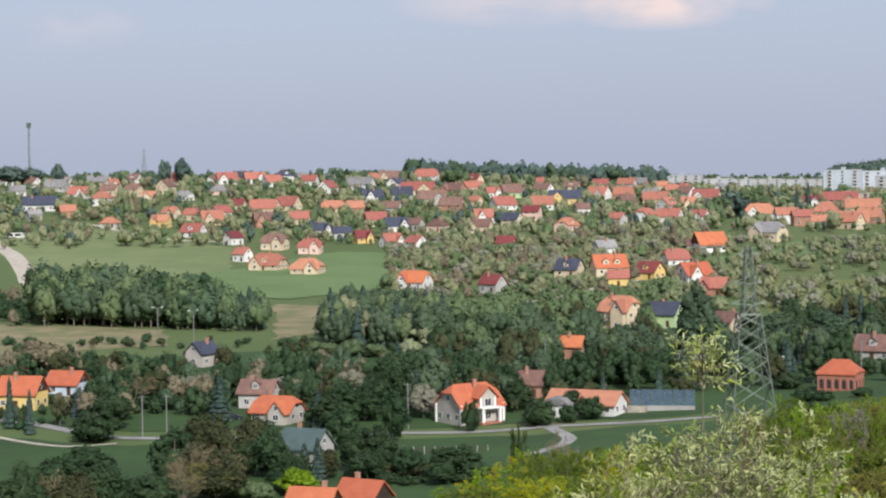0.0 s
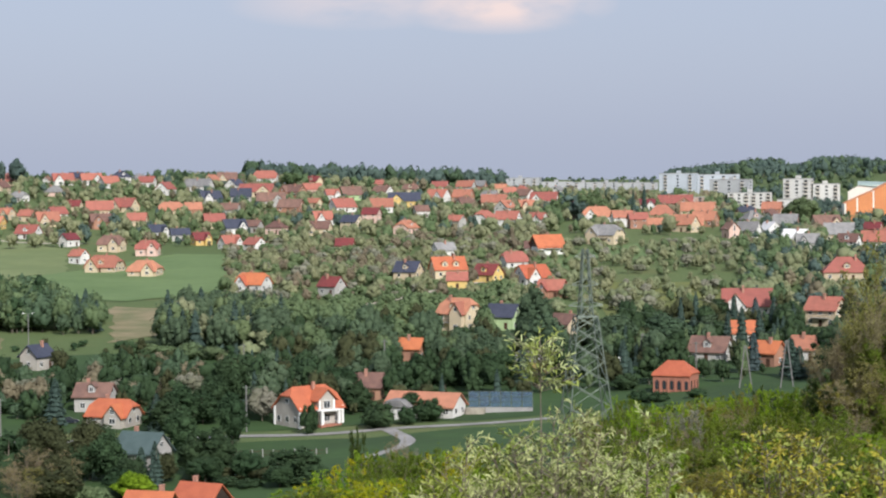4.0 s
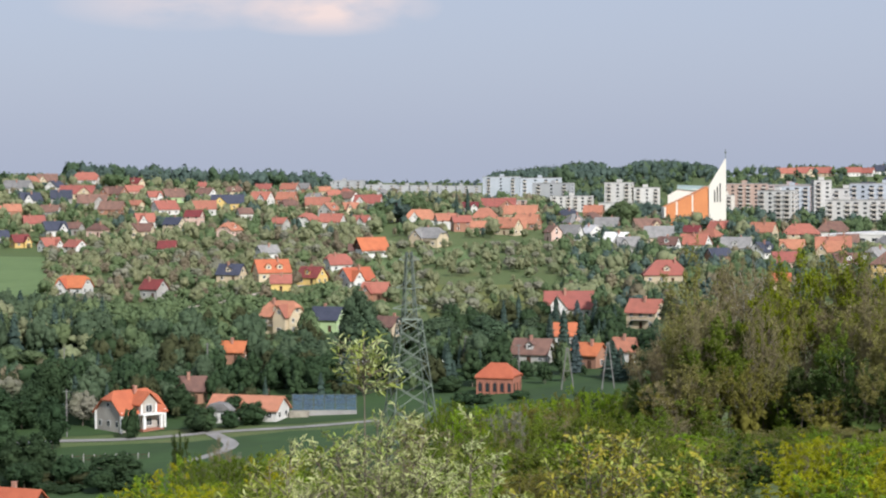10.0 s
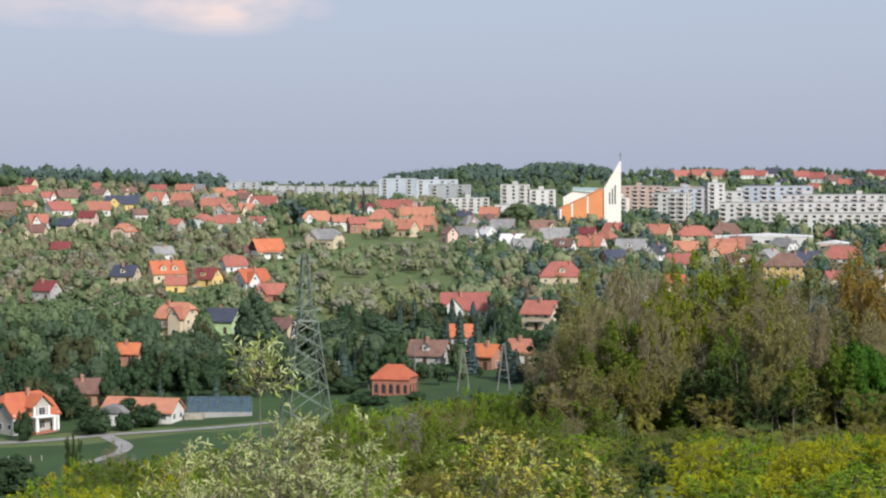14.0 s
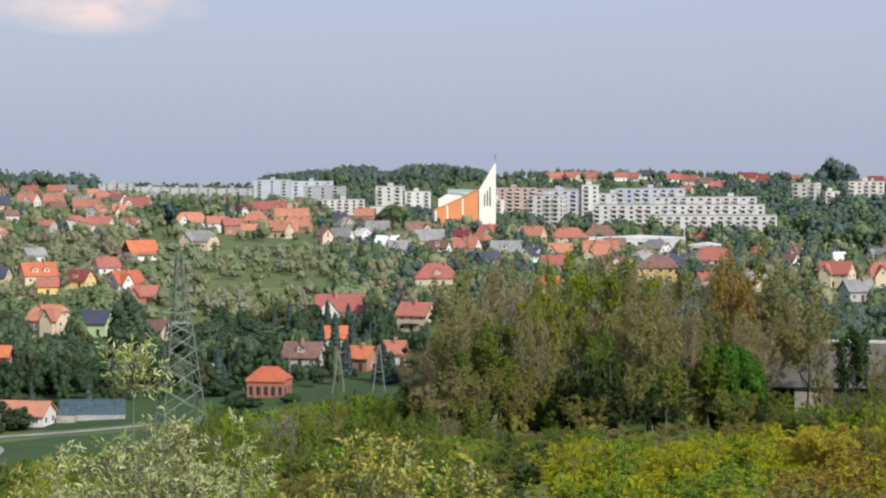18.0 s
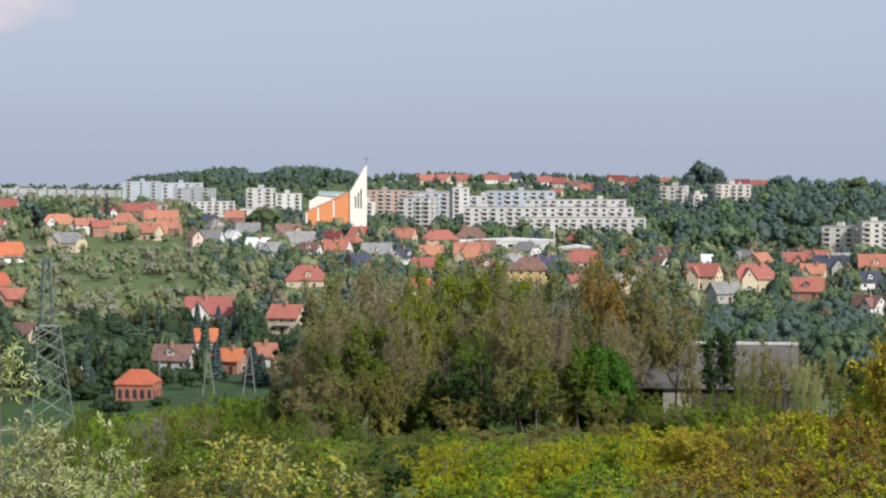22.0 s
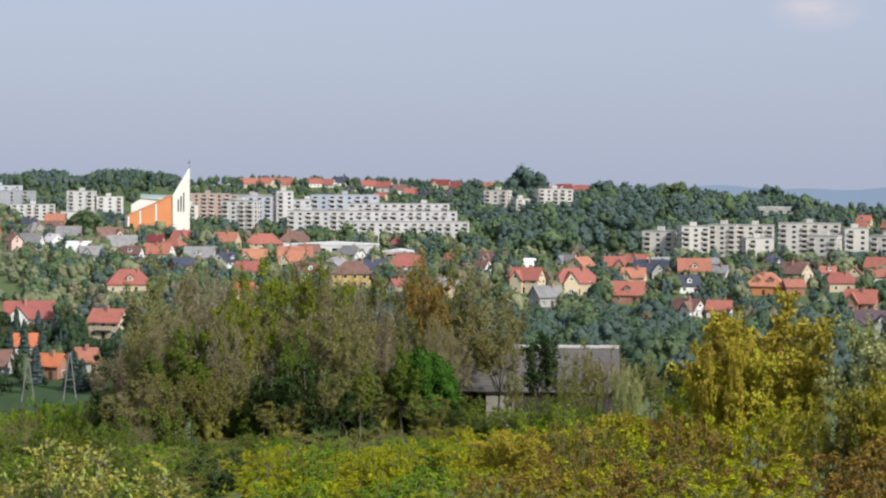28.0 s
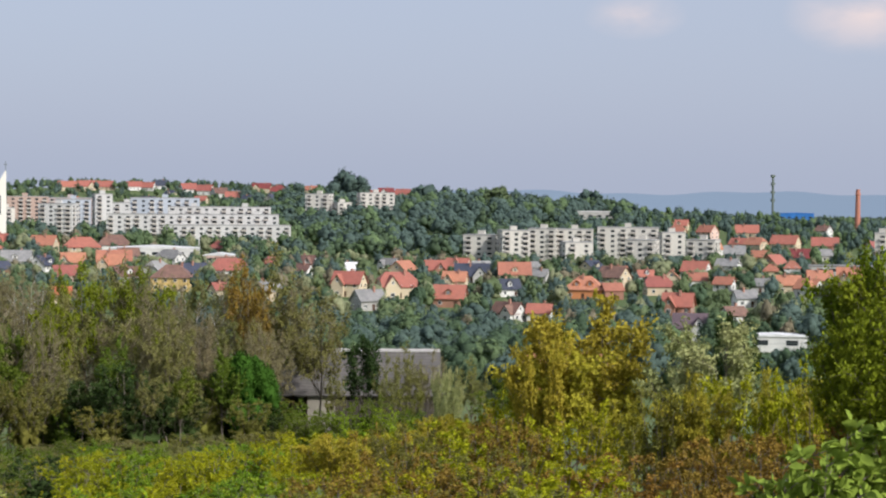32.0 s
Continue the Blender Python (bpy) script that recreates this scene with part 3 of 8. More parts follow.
def draped(name, outline, mat, label, category, lift=0.12, step=9.0):
    """A patch of land that follows the ground, inside an outline of plan corners."""
    rng = random.Random(len(label) + int(outline[0][0]))
    wavy = []
    for (x0, y0), (x1, y1) in zip(outline, outline[1:] + outline[:1]):
        n = max(1, int(math.hypot(x1 - x0, y1 - y0) / 9))
        wavy += [(x0 + (x1 - x0) * i / n + rng.uniform(-2.2, 2.2), y0 + (y1 - y0) * i / n + rng.uniform(-2.2, 2.2)) for i in range(n)]
    outline = wavy
    bm = bmesh.new()
    xs, ys = [p[0] for p in outline], [p[1] for p in outline]
    nx, ny = max(2, int((max(xs) - min(xs)) / step)), max(2, int((max(ys) - min(ys)) / step))
    face = bm.faces.new([bm.verts.new((a, b, 0)) for a, b in outline])
    for axis, lo, hi, n in ((0, min(xs), max(xs), nx), (1, min(ys), max(ys), ny)):
        for i in range(1, n):
            co, no = [0, 0, 0], [0, 0, 0]
            co[axis], no[axis] = lo + (hi - lo) * i / n, 1
            bmesh.ops.bisect_plane(bm, geom=bm.verts[:] + bm.edges[:] + bm.faces[:], plane_co=co, plane_no=no)
    for v in bm.verts:
        v.co.z = float(height(v.co.x, v.co.y)) + lift
    for f in bm.faces:
        f.normal_update()
        if f.normal.z < 0:
            f.normal_flip()
    me = bpy.data.meshes.new(name)
    bm.to_mesh(me)
    bm.free()
    me.materials.append(mat)
    return tagged(new(name, me), label, category, kind="structure")


def strip(name, line, width, mat, label, lift=0.15, category="road"):
    """A road along plan points, eased round its bends."""
    pts = [Vector((*p, 0)) for p in line]
    path = []
    for i in range(len(pts) - 1):
        p0, p1, p2, p3 = pts[max(i - 1, 0)], pts[i], pts[i + 1], pts[min(i + 2, len(pts) - 1)]
        n = max(2, int((p2 - p1).length / 4))
        for j in range(n):
            t = j / n
            path.append(0.5 * ((2 * p1) + (p2 - p0) * t + (2 * p0 - 5 * p1 + 4 * p2 - p3) * t * t + (3 * p1 - p0 - 3 * p2 + p3) * t ** 3))
    path.append(pts[-1])
    v, f = [], []
    for i, p in enumerate(path):
        d = (path[min(i + 1, len(path) - 1)] - path[max(i - 1, 0)]).normalized()
        s = Vector((-d.y, d.x, 0)) * width / 2
        for q in (p + s, p - s):
            v.append((q.x, q.y, float(height(q.x, q.y)) + lift))
        if i:
            k = 2 * i
            f.append((k - 2, k - 1, k + 1, k))
    return tagged(new(name, raw(name, v, f, mat)), label, category, kind="structure")


# ---- houses: place, turn, length, depth, eaves, rise, hip, roof, walls ----
house(-514.6, 1396.7, -39.8, 11.1, 8.9, 3.4, 3.6, 1, 'br', 'wh')
house(-499.3, 1417.8, 49.4, 9.9, 7.9, 3.6, 3.3, 1, 'gy', 'wh', wing=1.0)
house(-472.7, 1427.4, -21.7, 11.1, 8.9, 3.7, 3.8, 1, 'gy', 'cr')
house(-456.2, 1398.3, 58.1, 8.9, 7.1, 3.3, 3.2, 1, 'or', 'wh', wing=-1.0)
house(-433.8, 1323.2, -11.8, 11.0, 8.8, 4.0, 3.7, 1, 'br', 'cr')
house(-447.1, 1298.2, -1.0, 12.5, 10.0, 3.2, 4.7, 1, 'rd', 'wh', wing=1.0)
house(-480.2, 1347.6, -0.4, 15.0, 11.5, 3.4, 5.0, 1, 'gy', 'gy')
house(-444.6, 1218.0, 0.1, 21.3, 11.5, 3.9, 5.2, 1, 'na', 'wh')
house(-493.0, 1305.3, 40.7, 10.2, 8.2, 3.3, 3.8, 1, 'gy', 'wh')
house(-396.1, 1290.4, 17.1, 9.0, 7.2, 3.7, 3.0, 1, 'or', 'cr', wing=-1.0)
house(-413.3, 1178.6, 29.3, 9.2, 7.4, 4.1, 3.6, 1, 'or', 'br')
house(-427.2, 1158.3, 40.2, 7.9, 6.3, 4.0, 2.5, 1, 'gy', 'gy')
house(-426.2, 1443.0, -3.5, 15.5, 11.5, 3.5, 5.2, 1, 'rd', 'cr', wing=-1.0)
house(-387.3, 1453.8, 24.9, 14.8, 11.5, 3.6, 5.2, 1, 'rd', 'wh', wing=-1.0)
house(-396.8, 1449.4, 75.3, 8.4, 6.7, 3.4, 2.9, 1, 'br', 'wh')
house(-367.7, 1459.0, 24.1, 14.8, 11.5, 4.0, 4.7, 1, 'rd', 'wh', wing=1.0)
house(-345.1, 1420.8, 43.7, 12.8, 10.2, 3.7, 4.8, 1, 'rd', 'wh')
house(-292.6, 1245.6, -16.8, 14.0, 11.2, 3.3, 5.2, 1, 'rd', 'cr', wing=-1.0)
house(-351.2, 1187.1, -18.5, 9.1, 7.3, 3.8, 3.2, 1, 'or', 'cr', wing=1.0)
house(-334.8, 1176.3, -19.1, 9.5, 7.6, 3.9, 3.3, 1, 'rd', 'cr')
house(-339.6, 1127.2, -8.2, 10.0, 8.0, 4.1, 3.3, 1, 'or', 'ye', wing=-1.0)
house(-322.9, 1197.6, 45.1, 10.3, 8.3, 3.5, 3.8, 1, 'rd', 'wh')
house(-315.7, 1149.6, 30.4, 12.9, 10.4, 3.3, 5.1, 1, 'or', 'cr', wing=-1.0)
house(-306.4, 1078.0, -14.1, 11.8, 9.4, 3.2, 4.4, 1, 'rd', 'wh', dormers=1)
house(-301.8, 1217.8, 13.9, 16.0, 11.5, 4.1, 5.2, 1, 'rd', 'cr')
house(-282.3, 1143.9, 23.9, 13.3, 10.7, 4.2, 4.3, 1, 'br', 'br', wing=-1.0)
house(-273.2, 1036.3, 54.8, 8.3, 6.7, 4.0, 2.9, 1, 'mr', 'wh')
house(-245.4, 948.2, -30.5, 7.7, 6.1, 4.1, 2.8, 1, 'rd', 'wh')
house(-244.6, 1010.6, -6.4, 11.9, 9.5, 4.0, 4.1, 0.5, 'br', 'cr', wing=1.0)
house(-220.6, 897.9, -11.2, 14.4, 11.5, 2.7, 4.9, 0.5, 'or', 'cr', dormers=1, wing=-1.0)
house(-196.9, 873.9, -7.3, 13.0, 10.0, 2.7, 4.2, 0.3, 'or', 'cr', wing=1.0)
house(-221.9, 992.0, 2.6, 11.0, 8.8, 3.8, 3.8, 0.4, 'rd', 'pk', wing=1.0)
house(-321.2, 1436.2, -7.4, 11.4, 9.1, 3.7, 4.0, 1, 'rd', 'wh')
house(-291.6, 1360.0, 72.1, 12.3, 9.8, 4.2, 4.5, 1, 'rd', 'wh')
house(-275.5, 1393.6, -8.8, 18.2, 11.5, 3.6, 4.8, 1, 'gy', 'wh')
house(-259.3, 1224.5, 17.0, 14.9, 11.5, 3.3, 4.7, 0.5, 'or', 'cr')
house(-246.4, 1227.7, 21.3, 9.9, 7.9, 3.8, 3.9, 1, 'or', 'br')
house(-250.3, 1303.5, 30.9, 13.3, 10.7, 3.7, 4.9, 1, 'na', 'wh', wing=-1.0)
house(-242.6, 1478.8, -0.7, 17.0, 11.5, 6, 5.2, 0.5, 'rd', 'wh')
house(-276.2, 1507.5, 10.4, 14.4, 11.5, 3.6, 5.2, 1, 'br', 'cr', wing=-1.0)
house(-228.9, 1358.4, -0.4, 22.4, 11.5, 3.6, 5.2, 1, 'rd', 'cr', wing=1.0)
house(-233.8, 1324.8, 10.0, 13.4, 10.7, 3.4, 5.2, 1, 'na', 'gy')
house(-205.2, 1363.2, -26.4, 15.5, 11.5, 3.7, 4.6, 1, 'br', 'br', wing=-1.0)
house(-208.2, 1289.9, 9.2, 18.1, 11.5, 3.7, 5.2, 1, 'br', 'gy', wing=1.0)
house(-190.2, 1255.2, -11.4, 14.5, 11.5, 3.3, 4.7, 1, 'br', 'br')
house(-158.0, 1161.9, 27.7, 11.2, 9.0, 3.8, 4.5, 1, 'rd', 'wh', wing=-1.0)
house(-151.0, 1098.5, -7.2, 12.0, 9.6, 3.7, 3.9, 1, 'br', 'cr', wing=-1.0)
house(-158.1, 1254.7, 37.2, 14.4, 11.5, 3.5, 5.2, 1, 'rd', 'wh')
house(-164.1, 1348.4, 26.9, 13.6, 10.9, 3.8, 5.2, 1, 'br', 'gn')
house(-175.9, 1342.5, 27.5, 9.3, 7.4, 3.9, 3.5, 1, 'rd', 'wh', wing=1.0)
house(-146.1, 1382.1, -29.0, 12.0, 9.6, 4.2, 3.9, 1, 'br', 'wh')
house(-123.8, 1301.7, 5.4, 20.3, 11.5, 4.2, 5.2, 1, 'na', 'ye', wing=-1.0)
house(-133.0, 1250.4, 6.1, 13.9, 11.1, 4.0, 4.8, 1, 'or', 'wh')
house(-104.6, 1205.1, 25.0, 8.3, 6.6, 4.1, 3.1, 1, 'br', 'wh')
house(-239.4, 1092.3, 42.4, 10.3, 8.2, 3.7, 3.7, 1, 'na', 'wh', wing=1.0)
house(-223.8, 1078.2, 21.7, 9.8, 7.8, 3.4, 3.1, 1, 'na', 'gy')
house(-207.4, 1052.6, 36.1, 9.1, 7.3, 3.2, 3.5, 1, 'mr', 'ye', wing=1.0)
house(-219.3, 1153.0, 20.8, 11.6, 9.3, 4.1, 4.2, 1, 'rd', 'cr')
house(-201.1, 1116.0, 30.2, 12.4, 9.9, 3.4, 4.6, 1, 'na', 'wh', wing=1.0)
house(-190.4, 1118.7, -20.3, 8.4, 6.8, 4.1, 3.0, 1, 'br', 'gy')
house(-188.0, 1031.3, 40.3, 10.1, 8.1, 3.3, 3.8, 1, 'rd', 'wh', wing=1.0)
house(-168.6, 992.7, -40.4, 9.3, 7.5, 5.6, 3.1, 1, 'rd', 'wh')
house(-122.7, 983.0, -2.9, 8.3, 6.6, 3.6, 3.2, 1, 'mr', 'cr')
house(-134.0, 784.3, -18.3, 11.5, 9.2, 3.4, 4.0, 0.7, 'vi', 'wh', wing=-1.0)
house(-100.3, 762.0, -32.5, 8.3, 6.6, 4.0, 3.2, 1, 'mr', 'gy')
house(-106.3, 1356.3, -25.5, 13.7, 10.9, 3.3, 5.0, 1, 'rd', 'wh', wing=1.0)
house(-89.7, 1360.1, -16.2, 12.4, 10.0, 3.6, 4.7, 1, 'or', 'br')
house(-65.9, 1299.9, 2.9, 15.9, 11.5, 3.6, 4.7, 1, 'or', 'cr')
house(-49.5, 1392.0, -38.0, 12.1, 9.6, 4.0, 4.2, 1, 'br', 'wh')
house(-34.5, 1325.2, -8.5, 17.0, 11.5, 3.6, 5.2, 1, 'rd', 'wh', wing=-1.0)
house(-43.6, 1252.3, 22.0, 9.7, 7.8, 3.8, 3.8, 1, 'or', 'cr', wing=-1.0)
house(-48.9, 1112.0, -17.5, 12.7, 10.2, 4.0, 4.2, 1, 'rd', 'wh')
house(-32.1, 1088.5, -28.3, 9.5, 7.6, 5, 3.2, 1, 'rd', 'wh', wing=1.0)
house(-0.3, 1132.6, 0.0, 15.0, 11.5, 3.5, 5.2, 0.5, 'or', 'wh', wing=-1.0)
house(3.5, 958.6, -30.2, 15.0, 10.5, 4.6, 4.4, 0.5, 'gy', 'cr', wing=-1.0, balcony=True)
house(36.2, 1158.0, -1.8, 16.0, 11.5, 3.7, 5.2, 0, 'or', 'cr')
house(31.8, 1317.9, -1.4, 10.2, 8.2, 3.7, 3.3, 1, 'mr', 'wh', wing=1.0)
house(29.6, 1055.0, -1.6, 7.5, 6.0, 3.6, 2.9, 1, 'or', 'cr')
house(44.8, 1045.7, -32.5, 11.4, 9.2, 4.2, 4.2, 1, 'or', 'cr')
house(57.8, 1108.5, -23.0, 12.7, 10.1, 3.8, 4.4, 1, 'or', 'br')
house(-22.5, 901.9, 26.4, 13.2, 10.6, 3.7, 5.2, 1, 'vi', 'wh', gable='wood', balcony=True)
house(-35.0, 844.4, 27.4, 9.8, 7.8, 3.5, 3.8, 0.6, 'rd', 'wh')
house(-60.3, 816.0, 19.2, 13.1, 10.5, 3.8, 4.7, 1, 'vi', 'cr', dormers=2)
house(-42.8, 793.0, -31.9, 9.6, 7.7, 3.3, 3.7, 1, 'mr', 'ye', dormers=1)
house(-25.0, 771.3, 36.9, 11.7, 9.3, 3.6, 4.4, 1, 'vi', 'wh', wing=-1.0)
house(-53.2, 767.6, 4.0, 7.5, 6.0, 3.8, 2.8, 1, 'rd', 'ye')
house(-69.5, 915.3, 34.3, 9.2, 7.4, 3.8, 3.2, 1, 'gy', 'wh')
house(-76.2, 815.6, -19.7, 9.8, 7.9, 3.4, 3.8, 1, 'na', 'cr', dormers=1)
house(-44.4, 648.0, -31.0, 11.0, 8.8, 6.2, 4.3, 0.6, 'or', 'cr', dormers=1, balcony=True, wing=1.0)
house(-30.2, 650.4, -22.3, 9.5, 7.6, 4.6, 3.5, 1, 'na', 'gn')
house(-16.4, 727.8, -18.7, 9.3, 7.4, 3.5, 3.3, 1, 'rd', 'br', wing=-1.0)
house(-10.5, 633.3, -39.0, 7.5, 6.0, 3.8, 2.7, 1, 'br', 'cr')
house(-53.5, 573.9, -14.7, 7.5, 6.0, 4.0, 2.5, 1, 'vi', 'br')
house(-180.0, 477.4, -4.3, 10.0, 8.0, 4.2, 3.8, 1, 'vi', 'ye', gable='wood')
house(-175.8, 498.7, -10.6, 8.8, 7.0, 3.3, 2.9, 1, 'vi', 'bl', gable='wood')
house(-155.9, 554.9, 65.7, 7.5, 6.0, 4.2, 2.8, 1, 'na', 'st')
house(-121.4, 482.7, -5.9, 8.4, 6.7, 4.2, 2.7, 1, 'br', 'gy', dormers=1)
house(-111.3, 459.6, -16.4, 10.1, 7.3, 3.0, 3.2, 0.6, 'vi', 'st', wing=1.0)
house(-92.2, 404.5, -22.2, 9.0, 7.2, 3.9, 3.4, 1, 'gr', 'gy')
house(-67.5, 339.8, -23.8, 7.5, 6.0, 4.0, 2.6, 1, 'vi', 'dk', gable='dk')
house(-73.2, 326.2, -12.3, 7.5, 6.0, 4.1, 2.6, 1, 'vi', 'dk')
house(-57.1, 498.2, -3.5, 7.5, 6.0, 3.8, 2.9, 1, 'br', 'br')
house(-17.6, 538.1, -3.1, 7.5, 6.0, 4.4, 2.6, 0.5, 'gy', 'ye')
house(30.2, 550.4, -23.1, 10.0, 8.0, 3.4, 3.5, 1, 'br', 'gy', dormers=1)
house(41.6, 585.9, -4.1, 7.5, 6.0, 3.8, 3.0, 1, 'vi', 'wh')
house(43.4, 528.6, -34.7, 7.5, 6.0, 4.1, 2.6, 1, 'vi', 'br')
house(54.3, 534.7, -25.8, 7.5, 6.0, 3.6, 2.9, 1, 'or', 'wh')
house(48.3, 666.9, -4.1, 15.5, 11.5, 3.5, 5.1, 1, 'rd', 'wh', wing=-1.0)
house(68.7, 622.3, -31.3, 9.7, 7.8, 5.6, 3.5, 1, 'rd', 'cr', dormers=0, balcony=True)
house(94.6, 787.0, -1.9, 17.5, 11.5, 3.8, 5.2, 0, 'rd', 'cr', dormers=1)
house(132.9, 752.8, -10.0, 7.5, 6.0, 3.6, 2.6, 1, 'vi', 'cr')
house(87.6, 1045.7, -64.8, 10.2, 8.2, 3.2, 3.7, 1, 'wh', 'wh')
house(75.2, 1024.5, -24.2, 10.3, 8.3, 3.7, 4.1, 1, 'gy', 'wh')
house(65.2, 1008.3, -63.7, 7.5, 6.0, 5, 2.9, 1, 'br', 'pk')
house(92.7, 964.1, -25.5, 11.0, 8.8, 4.1, 4.2, 1, 'wh', 'wh', wing=1.0)
house(95.0, 934.4, 4.2, 10.2, 8.1, 4.1, 3.9, 1, 'gy', 'gy', wing=-1.0)
house(121.6, 1098.8, 13.7, 14.1, 11.3, 3.3, 4.7, 1, 'br', 'cr', wing=1.0)
house(118.9, 1016.6, -6.7, 14.2, 11.3, 4.0, 5.2, 1, 'gy', 'cr')
house(129.4, 961.6, -27.7, 13.3, 10.6, 4.2, 4.5, 1, 'rd', 'wh')
house(165.4, 1125.4, -38.4, 10.9, 8.8, 3.4, 3.6, 1, 'rd', 'cr', wing=1.0)
house(148.7, 959.0, -18.8, 13.8, 11.1, 3.3, 4.7, 1, 'gy', 'wh', dormers=1)
house(182.0, 1081.0, -29.6, 13.0, 10.4, 4.1, 4.8, 1, 'or', 'cr')
house(194.6, 1041.5, -10.6, 19.3, 11.5, 5.6, 4.8, 0.0, 'rd', 'cr')
house(175.1, 961.0, -20.3, 12.0, 9.6, 3.3, 4.2, 1, 'or', 'cr', wing=-1.0)
house(195.2, 962.0, -11.5, 16.3, 11.5, 3.8, 5.2, 1, 'or', 'cr')
house(224.5, 1106.0, -11.5, 18.7, 11.5, 3.8, 5.2, 0, 'br', 'wh')
house(46.0, 1057.6, -2.5, 16.4, 11.5, 3.4, 5.2, 1, 'or', 'br', wing=-1.0)
house(60.0, 1223.1, -12.8, 19.9, 11.5, 3.6, 4.8, 1, 'or', 'cr')
house(51.8, 1362.6, -2.2, 22.6, 11.5, 3.7, 5.2, 1, 'rd', 'br', wing=1.0)
house(-28.6, 904.0, 1.8, 7.5, 6.0, 3.5, 2.6, 1, 'br', 'wh')
house(187.2, 805.1, -23.1, 15.8, 11.5, 6, 4.6, 0, 'br', 'ye')
house(225.3, 860.6, -14.7, 14.3, 11.4, 6, 4.6, 0.5, 'rd', 'wh')
house(197.3, 767.4, 15.6, 7.5, 6.0, 3.4, 2.5, 1, 'rd', 'cr')
house(188.6, 937.0, -21.4, 11.8, 9.4, 4.0, 4.5, 1, 'or', 'cr', wing=-1.0)
house(295.3, 977.4, -36.8, 9.3, 7.5, 3.7, 3.5, 1, 'br', 'wh', wing=1.0)
house(210.3, 1001.4, -1.9, 10.1, 8.1, 4.2, 3.8, 1, 'br', 'wh')
house(345.8, 1923.7, -10.2, 17.3, 11.5, 4.1, 5.0, 1, 'rd', 'cr')
house(363.4, 1920.5, -0.7, 15.4, 11.5, 4.0, 5.2, 1, 'rd', 'cr', wing=1.0)
house(380.4, 1917.2, -21.2, 16.4, 11.5, 3.5, 5.2, 1, 'rd', 'cr')
house(406.9, 1911.8, 8.0, 15.2, 11.5, 3.8, 4.6, 1, 'rd', 'wh')
house(419.9, 1908.0, -32.4, 11.6, 9.3, 3.5, 4.5, 1, 'rd', 'wh')
house(446.4, 1969.1, -2.8, 13.0, 10.4, 3.5, 5.1, 1, 'na', 'wh')
house(452.6, 1883.0, 6.5, 15.0, 11.5, 3.5, 5.2, 1, 'rd', 'wh')
house(456.7, 1833.4, -34.0, 13.8, 11.0, 4.1, 5.2, 1, 'rd', 'wh')
house(458.1, 1786.7, 15.6, 13.7, 11.0, 3.9, 5.1, 1, 'br', 'wh')
house(524.4, 1883.9, -25.6, 17.4, 11.5, 4.2, 5.0, 1, 'mr', 'cr', wing=-1.0)
house(457.4, 1734.3, -14.8, 14.9, 11.5, 3.7, 5.2, 1, 'rd', 'wh')
house(621.9, 1802.3, -9.0, 14.1, 11.3, 3.4, 4.7, 1, 'mr', 'wh', wing=-1.0)
house(626.9, 1767.6, -29.5, 13.9, 11.1, 3.9, 4.6, 1, 'rd', 'wh')
house(159.4, 354.4, -44.2, 16.7, 11.5, 4.5, 5.2, 1, 'or', 'or', wing=-1.0)
house(244.6, 751.9, -38.0, 11.5, 9.2, 5.6, 4.3, 1, 'rd', 'cr', wing=-1.0)
house(258.3, 735.3, -4.4, 13.6, 10.9, 5, 5.1, 0.5, 'rd', 'cr', wing=-1.0)
house(292.0, 897.5, -18.0, 8.9, 7.1, 4.1, 3.4, 1, 'wh', 'or')
house(270.7, 901.9, -46.7, 8.2, 6.6, 3.5, 2.9, 1, 'br', 'wh')
house(337.4, 970.9, -59.2, 8.9, 7.1, 3.8, 2.9, 1, 'gy', 'wh', wing=-1.0)
house(340.6, 914.0, -20.4, 10.8, 8.6, 4.0, 4.2, 1, 'rd', 'br', wing=1.0)
house(304.3, 792.7, -31.0, 9.6, 7.7, 4.0, 3.6, 1, 'or', 'cr', wing=-1.0)
house(332.7, 845.5, -21.5, 15.1, 11.5, 3.4, 5.2, 1, 'na', 'gy', wing=1.0)
house(306.6, 741.0, -2.5, 9.1, 7.3, 3.5, 3.6, 1, 'na', 'wh', dormers=1)
house(352.1, 843.0, -17.7, 14.2, 11.4, 4.1, 5.2, 1, 'or', 'cr', dormers=1)
house(361.4, 835.6, -43.4, 7.5, 6.0, 3.6, 2.9, 1, 'gy', 'gy')
house(256.6, 618.8, -57.5, 9.3, 7.4, 3.4, 3.2, 1, 'br', 'wh', wing=1.0)
house(265.8, 614.4, -33.4, 7.5, 6.0, 3.5, 2.6, 1, 'rd', 'wh')
house(332.1, 723.0, -34.7, 14.9, 11.5, 4.1, 4.8, 0, 'or', 'or', dormers=2)
house(339.2, 713.9, -5.4, 7.5, 6.0, 4.0, 2.5, 1, 'or', 'br')
house(406.9, 850.3, -25.6, 8.4, 6.7, 4.2, 2.8, 1, 'or', 'cr')
house(411.6, 831.1, -6.3, 7.6, 6.1, 3.3, 2.6, 1, 'rd', 'wh', dormers=1)
house(405.0, 792.3, 62.9, 8.6, 6.9, 4.1, 3.2, 1, 'or', 'cr')
house(404.4, 767.6, -17.8, 8.1, 6.5, 4.1, 2.9, 1, 'or', 'wh')
house(406.0, 746.2, -48.5, 7.8, 6.2, 3.3, 2.7, 1, 'or', 'wh')
house(321.3, 623.2, -37.3, 10.0, 8.0, 3.7, 4.0, 1, 'rd', 'br', wing=-1.0)
